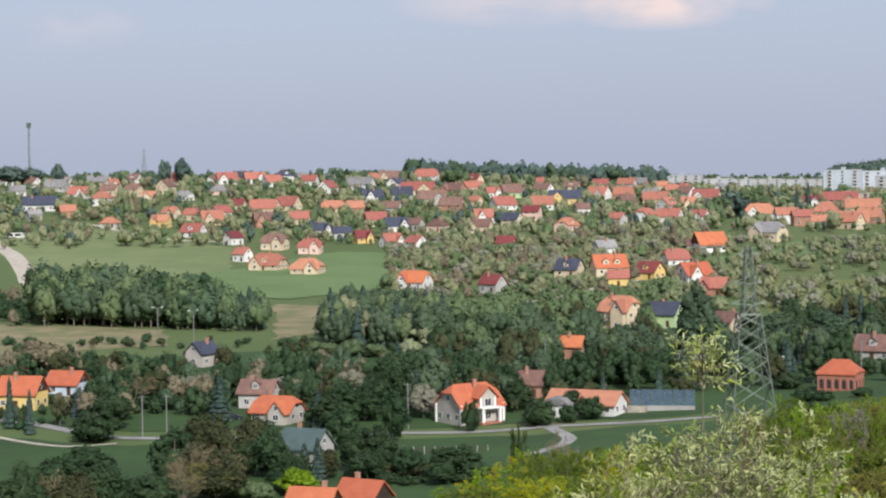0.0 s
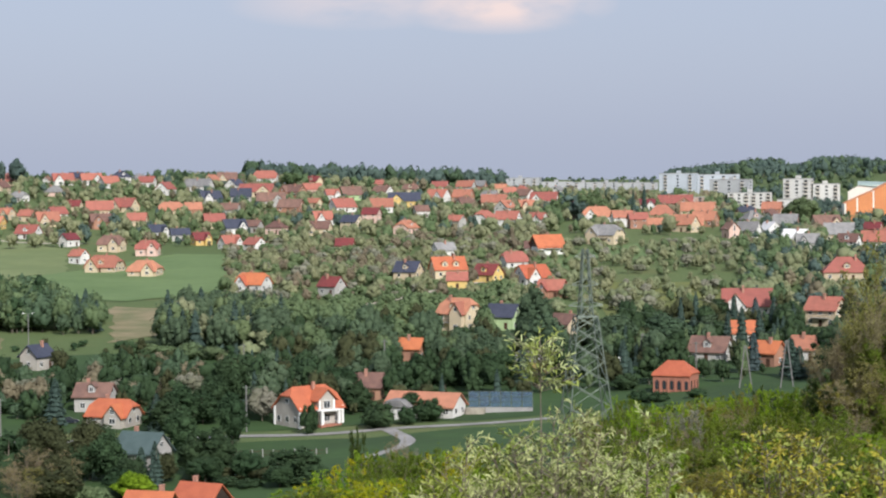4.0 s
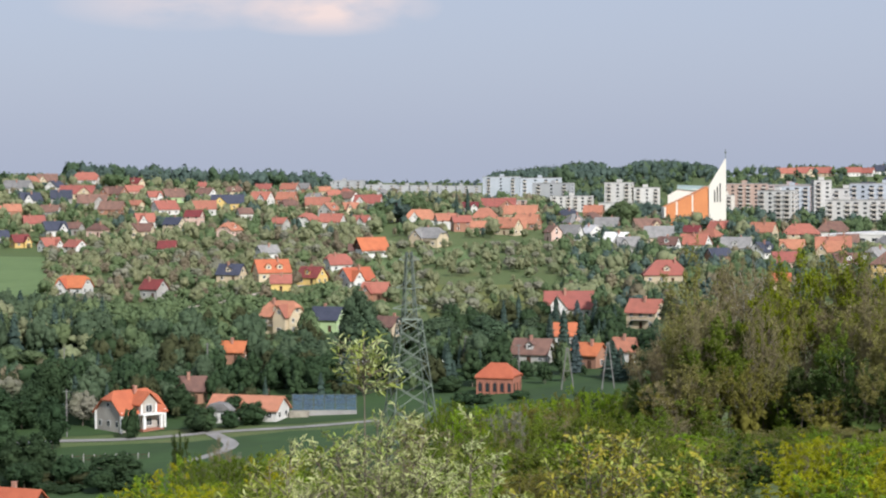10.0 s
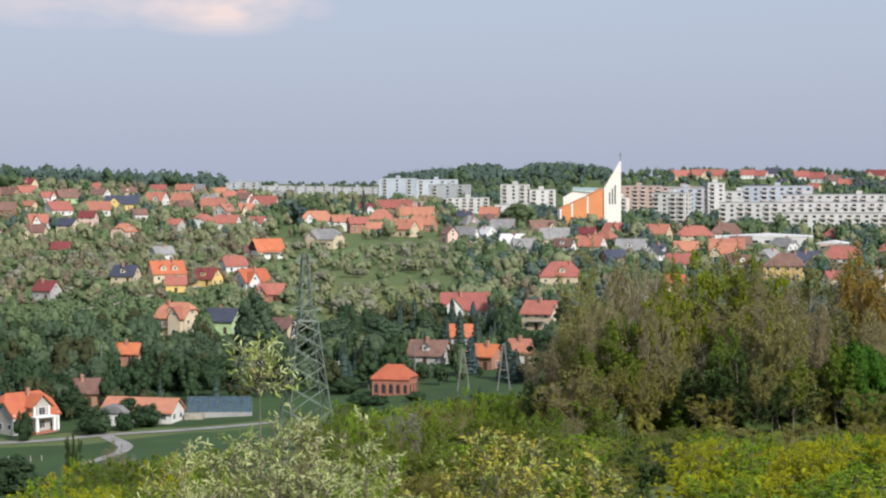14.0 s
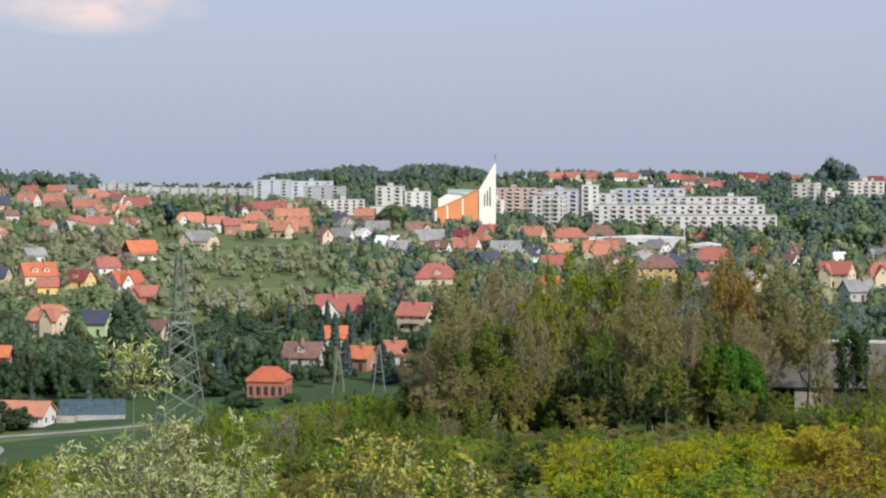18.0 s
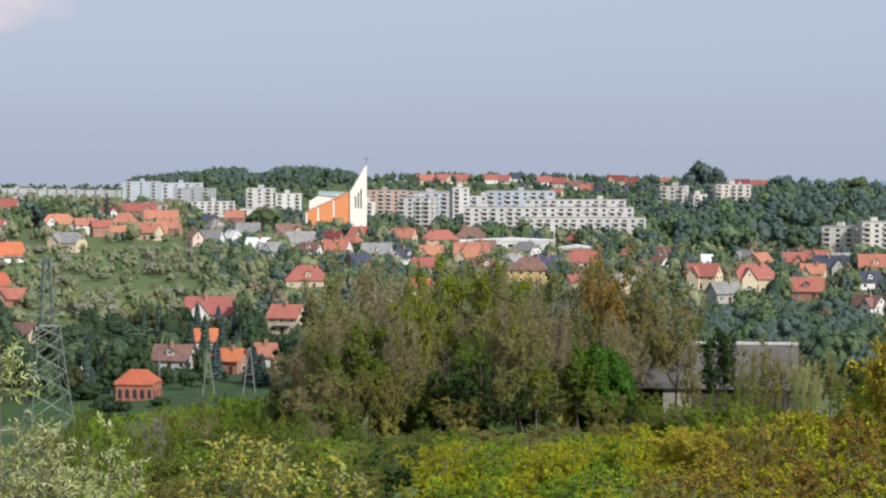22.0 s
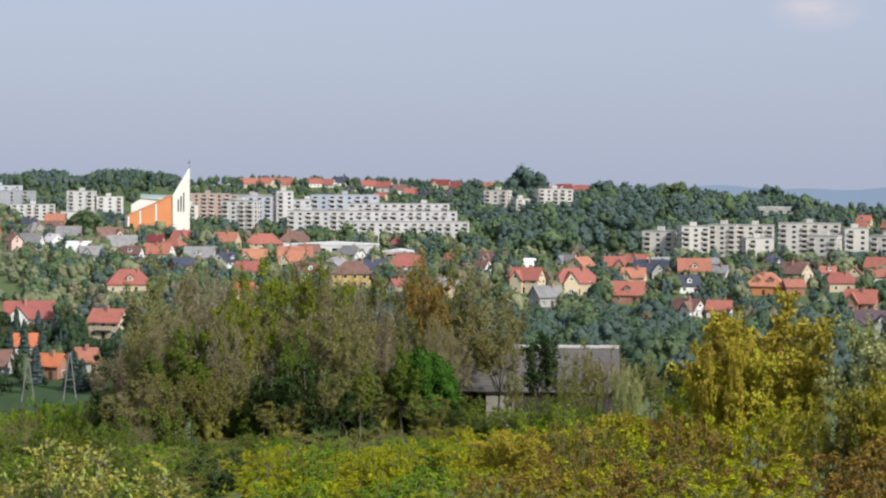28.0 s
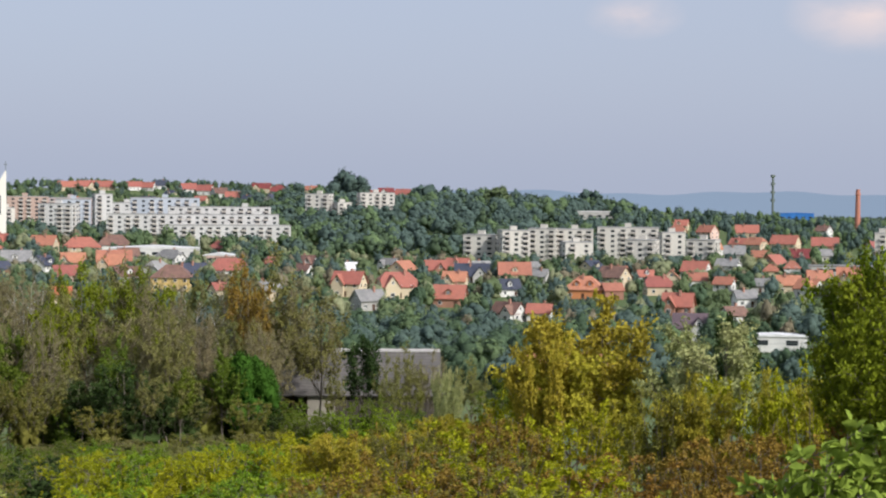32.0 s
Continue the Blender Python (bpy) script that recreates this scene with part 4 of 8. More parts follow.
house(568.7, 1004.4, -49.5, 10.0, 8.0, 3.7, 3.3, 1, 'or', 'ye')
house(574.9, 1045.0, -28.8, 11.9, 9.5, 3.5, 4.6, 1, 'gy', 'gy')
house(487.8, 850.5, -29.8, 7.6, 6.1, 3.4, 2.9, 0, 'or', 'cr')
house(494.7, 843.0, -30.4, 7.6, 6.1, 5, 3.0, 0, 'or', 'wh')
house(422.4, 722.6, -30.3, 9.3, 7.4, 4.1, 3.5, 1, 'or', 'cr')
house(417.3, 697.8, -65.9, 9.5, 7.6, 4.0, 3.6, 1, 'or', 'wh', wing=1.0)
house(460.6, 762.0, -21.2, 10.5, 8.4, 3.8, 4.0, 1, 'or', 'cr')
house(478.3, 765.5, -32.0, 11.5, 9.2, 4.0, 4.6, 1, 'or', 'br', wing=-1.0)
house(588.1, 992.5, -30.7, 15.3, 11.5, 3.2, 4.7, 1, 'mr', 'pk', dormers=1)
house(661.5, 1136.0, -50.2, 16.8, 11.5, 3.4, 5.2, 1, 'rd', 'cr')
house(670.4, 1102.8, -31.3, 16.4, 11.5, 3.9, 4.9, 1, 'rd', 'br')
house(607.0, 994.3, -31.4, 9.0, 7.2, 3.9, 3.2, 1, 'gy', 'wh')
house(697.4, 1250.2, -29.2, 15.9, 11.5, 4.0, 5.1, 1, 'rd', 'cr')
house(365.6, 656.6, -9.1, 7.9, 6.3, 3.7, 2.7, 1, 'gy', 'wh')
house(411.8, 726.9, -29.5, 7.5, 6.0, 3.6, 2.6, 1, 'gy', 'gy')
house(273.6, 522.8, -27.6, 9.5, 7.6, 4.5, 3.7, 1, 'pu', 'wh', wing=1.0)
house(321.6, 584.8, 11.2, 7.5, 6.0, 3.4, 2.5, 1, 'br', 'wh')


# ---- landmarks ----
ORANGE_WALL = material("orange_church_wall", (0.60, 0.24, 0.10), (0.54, 0.21, 0.09), 0.08, 0.9, 0.08)
WHITE_WALL = material("white_church_wall", (0.80, 0.75, 0.66), (0.74, 0.70, 0.62), 0.08, 0.9, 0.05)
COPPER = material("green_copper_roof", (0.34, 0.42, 0.38), (0.27, 0.34, 0.31), 0.1, 0.6, 0.12)
BRICK = material("red_brick", (0.36, 0.15, 0.10), (0.28, 0.12, 0.085), 0.6, 0.9, 0.25)
BLUE_GLASS = material("blue_tinted_panel", (0.16, 0.22, 0.30), (0.12, 0.17, 0.24), 0.3, 0.25, 0.1)
_b = BLUE_GLASS.node_tree
_t, _m = _b.nodes.new("ShaderNodeBsdfTransparent"), _b.nodes.new("ShaderNodeMixShader")
_t.inputs[0].default_value = (0.75, 0.86, 0.95, 1)
_m.inputs[0].default_value = 0.62
_b.links.new(_b.nodes["Principled BSDF"].outputs[0], _m.inputs[1])
_b.links.new(_t.outputs[0], _m.inputs[2])
_b.links.new(_m.outputs[0], _b.nodes["Material Output"].inputs[0])
BLUE_SHEET = material("blue_sheet", (0.05, 0.20, 0.55), (0.04, 0.16, 0.45), 0.1, 0.5, 0.1)
RED_BRICK = material("chimney_stack_brick", (0.46, 0.19, 0.13), (0.38, 0.16, 0.11), 0.3, 0.9, 0.2)


def prism(outline, y0, y1):
    """An x-z outline (anticlockwise from the front) pulled from y0 back to y1."""
    n = len(outline)
    v = [(a, y0, b) for a, b in outline] + [(a, y1, b) for a, b in outline]
    f = [tuple(range(n)), tuple(range(2 * n - 1, n - 1, -1))] + [(i, n + i, n + (i + 1) % n, (i + 1) % n) for i in range(n)]
    return v, f


def church():
    x, y = polar(8.06, 1190)
    ob = thing("church", x, y, -8, "modern church with a white wedge tower and tapering orange nave", "church")
    z = float(height(x, y))
    SITES.append((x - 8, y, 22, z + 30, z + 4))
    tower = part("tower", raw("tower", *prism([(0, -3), (9.8, -3), (9.8, 40), (9.2, 40), (0, 24.5)], -1, 7), WHITE_WALL), ob, None, "tall white wedge-shaped bell tower")
    for sx, z0, z1 in ((3.2, 15.0, 22.0), (4.8, 15.0, 24.0), (6.4, 15.0, 26.0)):
        part("slit_window", raw("slit_window", *boxes((sx - 0.35, sx + 0.35, -1.12, -0.9, z0, z1)), GLASS), tower)
    part("cross", raw("cross", *merge(boxes((9.35, 9.65, 2.5, 2.8, 40, 45.6)), boxes((8.5, 10.5, 2.5, 2.8, 43.4, 43.8))), STEEL), tower, None, "thin dark cross")
    turn = pose(0, 0, 0, 0, 0, 16)
    tops = ((0, 24.2), (-10.2, 19.2), (-19.6, 15.2), (-26.5, 12.2))
    for (x1, z1), (x0, z0) in zip(tops, tops[1:]):
        part("nave_wall", raw("nave_wall", *prism([(x0 + 0.9, -3), (x1 - 0.1, -3), (x1 - 0.1, z1), (x0 + 0.9, z0 + 0.4)], 0, 9), ORANGE_WALL), ob, turn, "tapering orange wall")
        rib = part("rib", raw("rib", *boxes((x0 - 0.1, x0 + 0.9, 0.25, 6, z0 * 0.5, z0 + 0.2)), WHITE_WALL), ob, turn, "white strip between the orange walls")
        part("slot_window", raw("slot_window", *boxes((x0 - 0.05, x0 + 0.85, 0.3, 1, 0.5, z0 * 0.5)), GLASS), rib)
    part("back_hall", raw("back_hall", *prism([(-24, -3), (2, -3), (2, 22.5), (-18, 22.5), (-24, 19)], 10, 26), WHITE_WALL), ob)
    v = [(-18.6, 9.4, 22.5), (3, 9.4, 20.4), (3, 27, 23.6), (-18.6, 27, 24.4)]
    part("hall_roof", raw("hall_roof", v + [(a, b, c + 0.6) for a, b, c in v], [(3, 2, 1, 0), (4, 5, 6, 7), (0, 1, 5, 4), (1, 2, 6, 5), (2, 3, 7, 6), (3, 0, 4, 7)], COPPER), ob, None, "slanting pale green metal roof")
    wing = part("side_wing", raw("side_wing", *boxes((-38, -25, 4, 18, -3, 5.5)), WHITE_WALL), ob)
    part("wing_roof", raw("wing_roof", *prism([(-39, 5.5), (-24.5, 5.5), (-28, 9.4), (-35, 9.0)], 3.4, 18.6), COPPER), wing)
    for i in range(4):
        part("wing_window", raw("wing_window", *boxes((-36.5 + i * 3, -35 + i * 3, 3.9, 4.1, 1, 3.6)), GLASS), wing)


def chapel():
    """Small brick chapel with tall arched windows and a hipped orange roof."""
    x, y = 18.4, 489.5
    ob = thing("chapel", x, y, -20, "small red-brick chapel with tall arched windows and an orange roof", "chapel")
    z = float(height(x, y))
    SITES.append((x, y, 6, z + 7, z))
    part("wall", raw("wall", *boxes((-4.6, 4.6, -3.4, 3.4, -1.5, 4.3)), BRICK), ob)
    part("roof", roof_mesh(9.2, 6.8, 4.3, 3.0, 0.15, 0.3, ROOFS["vi"]), ob)
    for a, ln, off, n in ((0, 9.2, 3.4, 5), (90, 6.8, 4.6, 3), (270, 6.8, 4.6, 3), (180, 9.2, 3.4, 5)):
        for i in range(n):
            px = ((i + 0.5) / n - 0.5) * ln
            arch = [(-0.4, 0.6), (0.4, 0.6), (0.4, 2.3), (0.28, 2.6), (0, 2.8), (-0.28, 2.6), (-0.4, 2.3)]
            part("arched_window", raw("arched_window", *prism(arch, -0.06, 0.1), GLASS), ob, pose(0, 0, 0, 0, 0, a) @ pose(px, -off, 0))
            if i:
                part("buttress", raw("buttress", *prism([(-0.2, -1), (0.2, -1), (0.2, 2.9), (-0.2, 2.9)], -0.28, 0.05), BRICK), ob, pose(0, 0, 0, 0, 0, a) @ pose(px - ln / n / 2, -off, 0))


def villa():
    """The half-hipped house beside the valley road, with a gabled bay and a porch on white posts."""
    x, y = -66.4, 461.0
    ob = house(x, y, 43.0, 11.8, 10.0, 4.5, 4.4, 0.62, "vi", "st", chimneys=1, label="grey rendered house with half-hipped orange roof, gabled bay and porch")
    bay = part("bay", raw("bay", *boxes((-2.2, 2.2, 0, 4, -1, 6.2)), WALLS["st"]), ob, pose(1.0, -5.8, 0))
    part("bay_gable", raw("bay_gable", *prism([(-2.2, 6.2), (2.2, 6.2), (0, 8.2)], 0, 4), WALLS["st"]), bay)
    v = [(-3.0, -0.7, 5.9), (0, -0.7, 8.7), (3.0, -0.7, 5.9), (-3.0, 5.2, 5.9), (0, 5.2, 8.7), (3.0, 5.2, 5.9)]
    v += [(a, b, c - 0.25) for a, b, c in v]
    part("bay_roof", raw("bay_roof", v, [(0, 1, 4, 3), (1, 2, 5, 4), (6, 9, 10, 7), (7, 10, 11, 8), (0, 6, 7, 1), (1, 7, 8, 2), (0, 3, 9, 6), (2, 8, 11, 5)], ROOFS["vi"]), bay)
    window(bay, pose(0, 0, 4.9), 1.8, 1.8)
    window(bay, pose(0, 0, 1.9), 1.6, 1.8)
    for px in (-2.3, 2.3):
        part("porch_post", raw("porch_post", *boxes((-0.28, 0.28, -1.7, -1.15, -0.8, 3.6)), FRAME), bay, pose(px, 0, 0), "white porch post")
        part("bay_post", raw("bay_post", *boxes((-0.2, 0.2, -0.1, 0.02, 3.6, 6.0)), FRAME), bay, pose(px * 0.86, 0, 0))
    part("porch_deck", raw("porch_deck", *boxes((-2.9, 2.9, -1.9, 0, 3.55, 3.85)), FRAME), bay)
    part("porch_base", raw("porch_base", *boxes((-2.9, 2.9, -1.8, 0, -1.2, 0.5)), BRICK), bay, None, "brick porch base")
    for sx, sy in ((-5.9, -5.0), (5.9, -5.0), (-5.9, 5.0)):
        part("corner_strip", raw("corner_strip", *boxes((sx - 0.25, sx + 0.25, sy - 0.25, sy + 0.25, -1, 4.4)), FRAME), ob)


def long_cottage():
    """Low white house with a long orange-brown roof and a grey-roofed porch."""
    x, y = -40.2, 469.0
    ob = house(x, y, -20.0, 17.0, 7.4, 3.1, 2.6, 1.0, "or", "wh", chimneys=0, label="long low white house with a faded orange roof", near=True)
    ext = part("extension", raw("extension", *boxes((-3.2, 3.2, -3.2, 0, -1.2, 2.6)), WALLS["wh"]), ob, pose(-4.6, -3.6, 0))
    part("extension_roof", raw("extension_roof", *prism([(-3.6, 2.6), (3.6, 2.6), (1.6, 4.2), (-1.8, 4.2)], -3.7, 2.0), ROOFS["gy"]), ext, None, "grey sheet roof")
    window(ext, pose(1.2, -3.2, 1.5), 1.2, 1.2)


def pylon(x, y, h, turn, name="transmission_tower", wide=9.6):
    ob = thing(name, x, y, turn, "grey-green steel lattice power pylon on the slope", "pylon")
    waist = h * 0.69
    levels = [0.0]
    z, step = 0.0, h * 0.15
    while z < waist - 0.5:
        z = min(waist, z + step)
        step *= 0.86
        levels.append(z)
    half = lambda z: wide / 2 * (1 - z / waist) + 1.75 * z / waist
    corner = lambda i, z: (half(z) * (1, 1, -1, -1)[i], half(z) * (-1, 1, 1, -1)[i], z)
    for i in range(4):
        part("leg", raw("leg", *beam(corner(i, -0.5), corner(i, waist), 0.18), STEEL), ob)
        for za, zb in zip(levels, levels[1:]):
            j = (i + 1) % 4
            part("brace", raw("brace", *beam(corner(i, za), corner(j, zb), 0.12), STEEL), ob)
            part("brace", raw("brace", *beam(corner(j, za), corner(i, zb), 0.12), STEEL), ob)
        j = (i + 1) % 4
        part("girt", raw("girt", *beam(corner(i, waist), corner(j, waist), 0.2), STEEL), ob)
    top = lambda i, z: (1.1 * (1, 1, -1, -1)[i] * (1 - 0.6 * (z - waist) / (h - waist)), 1.1 * (-1, 1, 1, -1)[i] * (1 - 0.6 * (z - waist) / (h - waist)), z)
    n = 6
    for i in range(4):
        part("mast_leg", raw("mast_leg", *beam(top(i, waist), top(i, h), 0.19), STEEL), ob)
        for q in range(n):
            za, zb = waist + (h - waist) * q / n, waist + (h - waist) * (q + 1) / n
            part("lacing", raw("lacing", *beam(top(i, za), top((i + 1) % 4, zb), 0.11), STEEL), ob)
    for k, (zz, ln) in enumerate(((waist + 1.6, 3.0), (waist + 5.2, 2.4), (h - 1.6, 1.8))):
        for s in (-1, 1):
            part("crossarm", raw("crossarm", *merge(beam((0, 0, zz), (s * ln, 0, zz + 0.3), 0.16), beam((0, 0, zz + 1.3), (s * ln, 0, zz + 0.3), 0.12))), ob).data.materials.append(STEEL)
    return ob


def wire(a, b, sag, name="power_line"):
    a, b = Vector(a), Vector(b)
    pts = [a.lerp(b, i / 24) - Vector((0, 0, 4 * sag * (i / 24) * (1 - i / 24))) for i in range(25)]
    me = raw(name, *tubes_flat(pts, 0.018), STEEL)
    return tagged(new(name, me), "thin sagging overhead power wire", "power line", "overhead wires")


def tubes_flat(pts, r):
    v, f = [], []
    for i, p in enumerate(pts):
        d = (pts[min(i + 1, len(pts) - 1)] - pts[max(i - 1, 0)]).normalized()
        s = d.cross(Vector((0, 0, 1))).normalized() * r
        u = d.cross(s).normalized() * r
        v += [p + s, p + u, p - s, p - u]
        if i:
            k = 4 * i
            f += [(k - 4 + j, k - 4 + (j + 1) % 4, k + (j + 1) % 4, k + j) for j in range(4)]
    return v, f


def pole(x, y, h, name="utility_pole", lamp=False, double=False, label="", wood=True, frame_a=False):
    ob = thing(name, x, y, -math.degrees(math.atan2(x, y)), label or "tall grey concrete utility pole", "pole", "poles")
    mat = POLE
    if frame_a:
        for s in (-1, 1):
            part("leg", raw("leg", *beam((s * 1.5, 0, -0.4), (s * 0.15, 0, h), 0.24), mat), ob)
        part("tie", raw("tie", *beam((-0.9, 0, h * 0.45), (0.9, 0, h * 0.45), 0.12), mat), ob)
    else:
        part("shaft", raw("shaft", *beam((0, 0, -0.4), (0, 0, h), 0.24), mat), ob)
    for s in ((-1, 1) if double else (1,)) if lamp else ():
        arm = part("arm", raw("arm", *beam((0, 0, h), (s * 1.4, 0, h + 0.25), 0.09), STEEL), ob)
        part("lamp_head", raw("lamp_head", *boxes((s * 1.4 - 0.35, s * 1.4 + 0.35, -0.14, 0.14, h + 0.17, h + 0.34)), FRAME), arm)
    if not lamp:
        part("crossbar", raw("crossbar", *beam((-0.8, 0, h - 0.4), (0.8, 0, h - 0.4), 0.12), STEEL), ob)
    return ob


def barn():
    """Derelict barn with a grey sheet roof, pale ridge caps, boards coloured dark for shade and a half-open front."""
    az, r = 18.15, 262.0
    x, y = polar(az, r)
    z = 60 - 29.4
    ob = thing("barn", x, y, -17.5, "derelict barn with a grey fibre-cement roof and boards darkened for shade", "barn", z=z)
    SITES.append((x, y, 10, z + 6, z + 2))
    L, d, h, rise = 21.4, 13.0, 4.4, 4.85
    part("back_wall", raw("back_wall", *boxes((-L / 2, L / 2, d / 2 - 0.3, d / 2, -5, h)), CONCRETE), ob)
    for x0, x1 in ((-10.7, -9.7), (-5.8, -2.3)):
        part("front_wall", raw("front_wall", *boxes((x0, x1, -d / 2, -d / 2 + 0.3, -5, h - 0.5)), OLD_WHITE), ob, None, "stained whitewashed wall")
    rng = random.Random(4)
    px = -2.3
    while px < 10.4:
        w = rng.uniform(0.3, 0.5)
        if rng.random() > 0.07:
            part("board", MESH.setdefault(("board", round(w, 1)), raw("board", *boxes((-w / 2 + 0.02, w / 2 - 0.02, -0.05, 0.05, -5, 4.3)), SHADE_BOARD)), ob, pose(px + w / 2, -d / 2 + 0.1, rng.uniform(-0.25, 0.05), rng.uniform(-0.4, 0.4), 0, 0))
        px += w
    for px in (-9.5, -7.6, -5.9, -2.2, 4.0, 10.4):
        part("post", raw("post", *boxes((px - 0.13, px + 0.13, -d / 2 + 0.25, -d / 2 + 0.5, -5, h)), WOOD), ob)
    part("lintel", raw("lintel", *boxes((-10.6, 10.6, -d / 2 + 0.2, -d / 2 + 0.45, h - 0.5, h - 0.2)), WOOD), ob)
    for s in (-1, 1):
        part("gable_wall", raw("gable_wall", *prism([(-d / 2 + 0.4, -5), (d / 2, -5), (d / 2, h), (0, h + rise - 0.3), (-d / 2 + 0.4, h)], -0.15, 0.15), SHADE_BOARD), ob, pose(s * (L / 2 - 0.16), 0, 0, 0, 0, 90))
    rf = part("roof", roof_mesh(L, d, h, rise, 1.0, 0.5, BARN_ROOF, 0.15), ob)
    n = 17
    for i in range(n):
        px = -L / 2 - 0.5 + (i + 0.5) * (L + 1) / n
        part("ridge_cap", MESH.setdefault(("cap",), raw("ridge_cap", *prism([(-0.5, -0.3), (0.5, -0.3), (0.42, -0.14), (0, 0.08), (-0.42, -0.14)], -0.64, 0.64), CAP)), rf, pose(px, 0, h + rise + 0.03 + 0.02 * (i % 2), 0, 0, 90), "pale ridge cap")


# board colour holds the shade under the eaves and trees
SHADE_BOARD = material("shade_darkened_barn_boards", (0.085, 0.07, 0.055), (0.05, 0.042, 0.034), 1.2, 0.9, 0.25, rand=0.25)
CAP = material("pale_ridge_tiles", (0.42, 0.40, 0.37), (0.32, 0.30, 0.28), 1.0, 0.8, 0.15)
OLD_WHITE = material("stained_whitewash", (0.37, 0.335, 0.27), (0.24, 0.215, 0.175), 0.5, 0.9, 0.2)
BARN_ROOF = material("lichened_grey_sheets", (0.125, 0.112, 0.103), (0.085, 0.078, 0.07), 0.5, 0.9, 0.22, wave=0.9)


def hall(x, y, turn, L, d, h, roof, wall, label, rise=0.6):
    ob = thing("hall", x, y, turn, label, "hall")
    z = float(height(x, y))
    SITES.append((x, y, L / 2, z + h, z))
    part("wall", raw("wall", *boxes((-L / 2, L / 2, -d / 2, d / 2, -2, h)), wall), ob)
    part("roof", raw("roof", *prism([(-L / 2 - 0.3, h), (L / 2 + 0.3, h), (L / 2 + 0.3, h + 0.3), (0, h + 0.3 + rise), (-L / 2 - 0.3, h + 0.3)], -d / 2 - 0.3, d / 2 + 0.3), roof), ob)
    n = max(2, int(L / 6))
    for i in range(n):
        part("window", raw("window", *boxes((-1.6, 1.6, -0.06, 0.05, 0, 1.4)), GLASS), ob, pose(((i + 0.5) / n - 0.5) * L, -d / 2, h * 0.45))
    return ob


def noise_barrier():
    """Framed tinted panels on a concrete parapet beside the valley road."""
    x, y = -22.3, 470.0
    ob = thing("noise_barrier", x, y, -4.0, "tall framed blue-grey screen fence on a concrete parapet", "fence")
    z = float(height(x, y))
    SITES.append((x, y, 8, z + 4, z + 1))
    part("parapet", raw("parapet", *boxes((-8, 7, -0.3, 0.3, -2, 1.2)), CONCRETE), ob)
    part("abutment", raw("abutment", *boxes((-8.4, -4, -2.6, 0.3, -2, 1.2)), OLD_WHITE), ob)
    for i in range(7):
        px = -8 + i * 2.5
        part("post", raw("post", *boxes((px - 0.07, px + 0.07, -0.08, 0.08, 1.2, 5.0)), STEEL), ob)
        if i < 6:
            for r in range(3):
                part("panel", MESH.setdefault(("npan",), raw("panel", *boxes((-1.12, 1.12, -0.03, 0.03, 0, 1.16)), BLUE_GLASS)), ob, pose(px + 1.25, 0, 1.3 + r * 1.22))
    for r in range(4):
        part("rail", raw("rail", *boxes((-8, 7, -0.05, 0.05, 1.2 + r * 1.22, 1.28 + r * 1.22)), STEEL), ob)


church()
chapel()
villa()
long_cottage()
noise_barrier()
barn()
PY = polar(-0.36, 352)
pylon(*PY, 37.6, 14)
pz = float(height(*PY))
for s, zz, sag in ((-3.6, 31.6, 7.5), (4.0, 27.8, 10.5)):
    a = (PY[0] + s, PY[1], pz + zz)
    b0 = polar(44, 330)
    wire(a, (b0[0] + s, b0[1], pz + zz + 3), sag)
far_p = polar(-17.2, 2300)
pylon(*far_p, 48, 10, wide=9)
mast = thing("radio_mast", *polar(-20.33, 1550), 0, "tall thin lattice radio mast on the ridge", "mast")
for i in range(3):
    c, s = math.cos(i * 2.09), math.sin(i * 2.09)
    part("chord", raw("chord", *beam((c * 0.8, s * 0.8, -1), (c * 0.7, s * 0.7, 46), 0.28), STEEL), mast)
for q in range(15):
    c, s = math.cos(q * 2.09), math.sin(q * 2.09)
    c2, s2 = math.cos((q + 1) * 2.09), math.sin((q + 1) * 2.09)
    part("brace", raw("brace", *beam((c * 0.8, s * 0.8, q * 3), (c2 * 0.8, s2 * 0.8, q * 3 + 3), 0.18), STEEL), mast)
part("antenna", raw("antenna", *boxes((-1.3, 1.3, -1.3, 1.3, 43, 46.5)), STEEL), mast)

mast2 = thing("radio_mast", *polar(29.85, 2000), 0, "grey steel radio mast with antennas at its top", "mast")
part("shaft", raw("shaft", *beam((0, 0, -1), (0, 0, 44), 1.5), STEEL), mast2)
for q in range(4):
    part("antenna", raw("antenna", *boxes((-1.6, 1.6, -1.6, 1.6, 18 + q * 7.8, 20.5 + q * 7.8)), STEEL), mast2)


def chimney_stack():
    x, y = polar(32.17, 1700)
    ob = thing("factory_chimney", x, y, 0, "tall tapering red-brick factory chimney", "chimney")
    n, v, f = 16, [], []
    rings = ((-2, 2.5), (10, 2.3), (24, 1.95), (30, 1.8), (30.2, 2.15), (32, 2.15), (32.2, 1.8), (35, 1.75))
    for z, r in rings:
        v += [(r * math.cos(2 * math.pi * i / n), r * math.sin(2 * math.pi * i / n), z) for i in range(n)]
    for k in range(len(rings) - 1):
        f += [(k * n + i, k * n + (i + 1) % n, (k + 1) * n + (i + 1) % n, (k + 1) * n + i) for i in range(n)]
    f.append(tuple(range((len(rings) - 1) * n, len(rings) * n)))
    part("stack", raw("stack", v, f, RED_BRICK), ob)


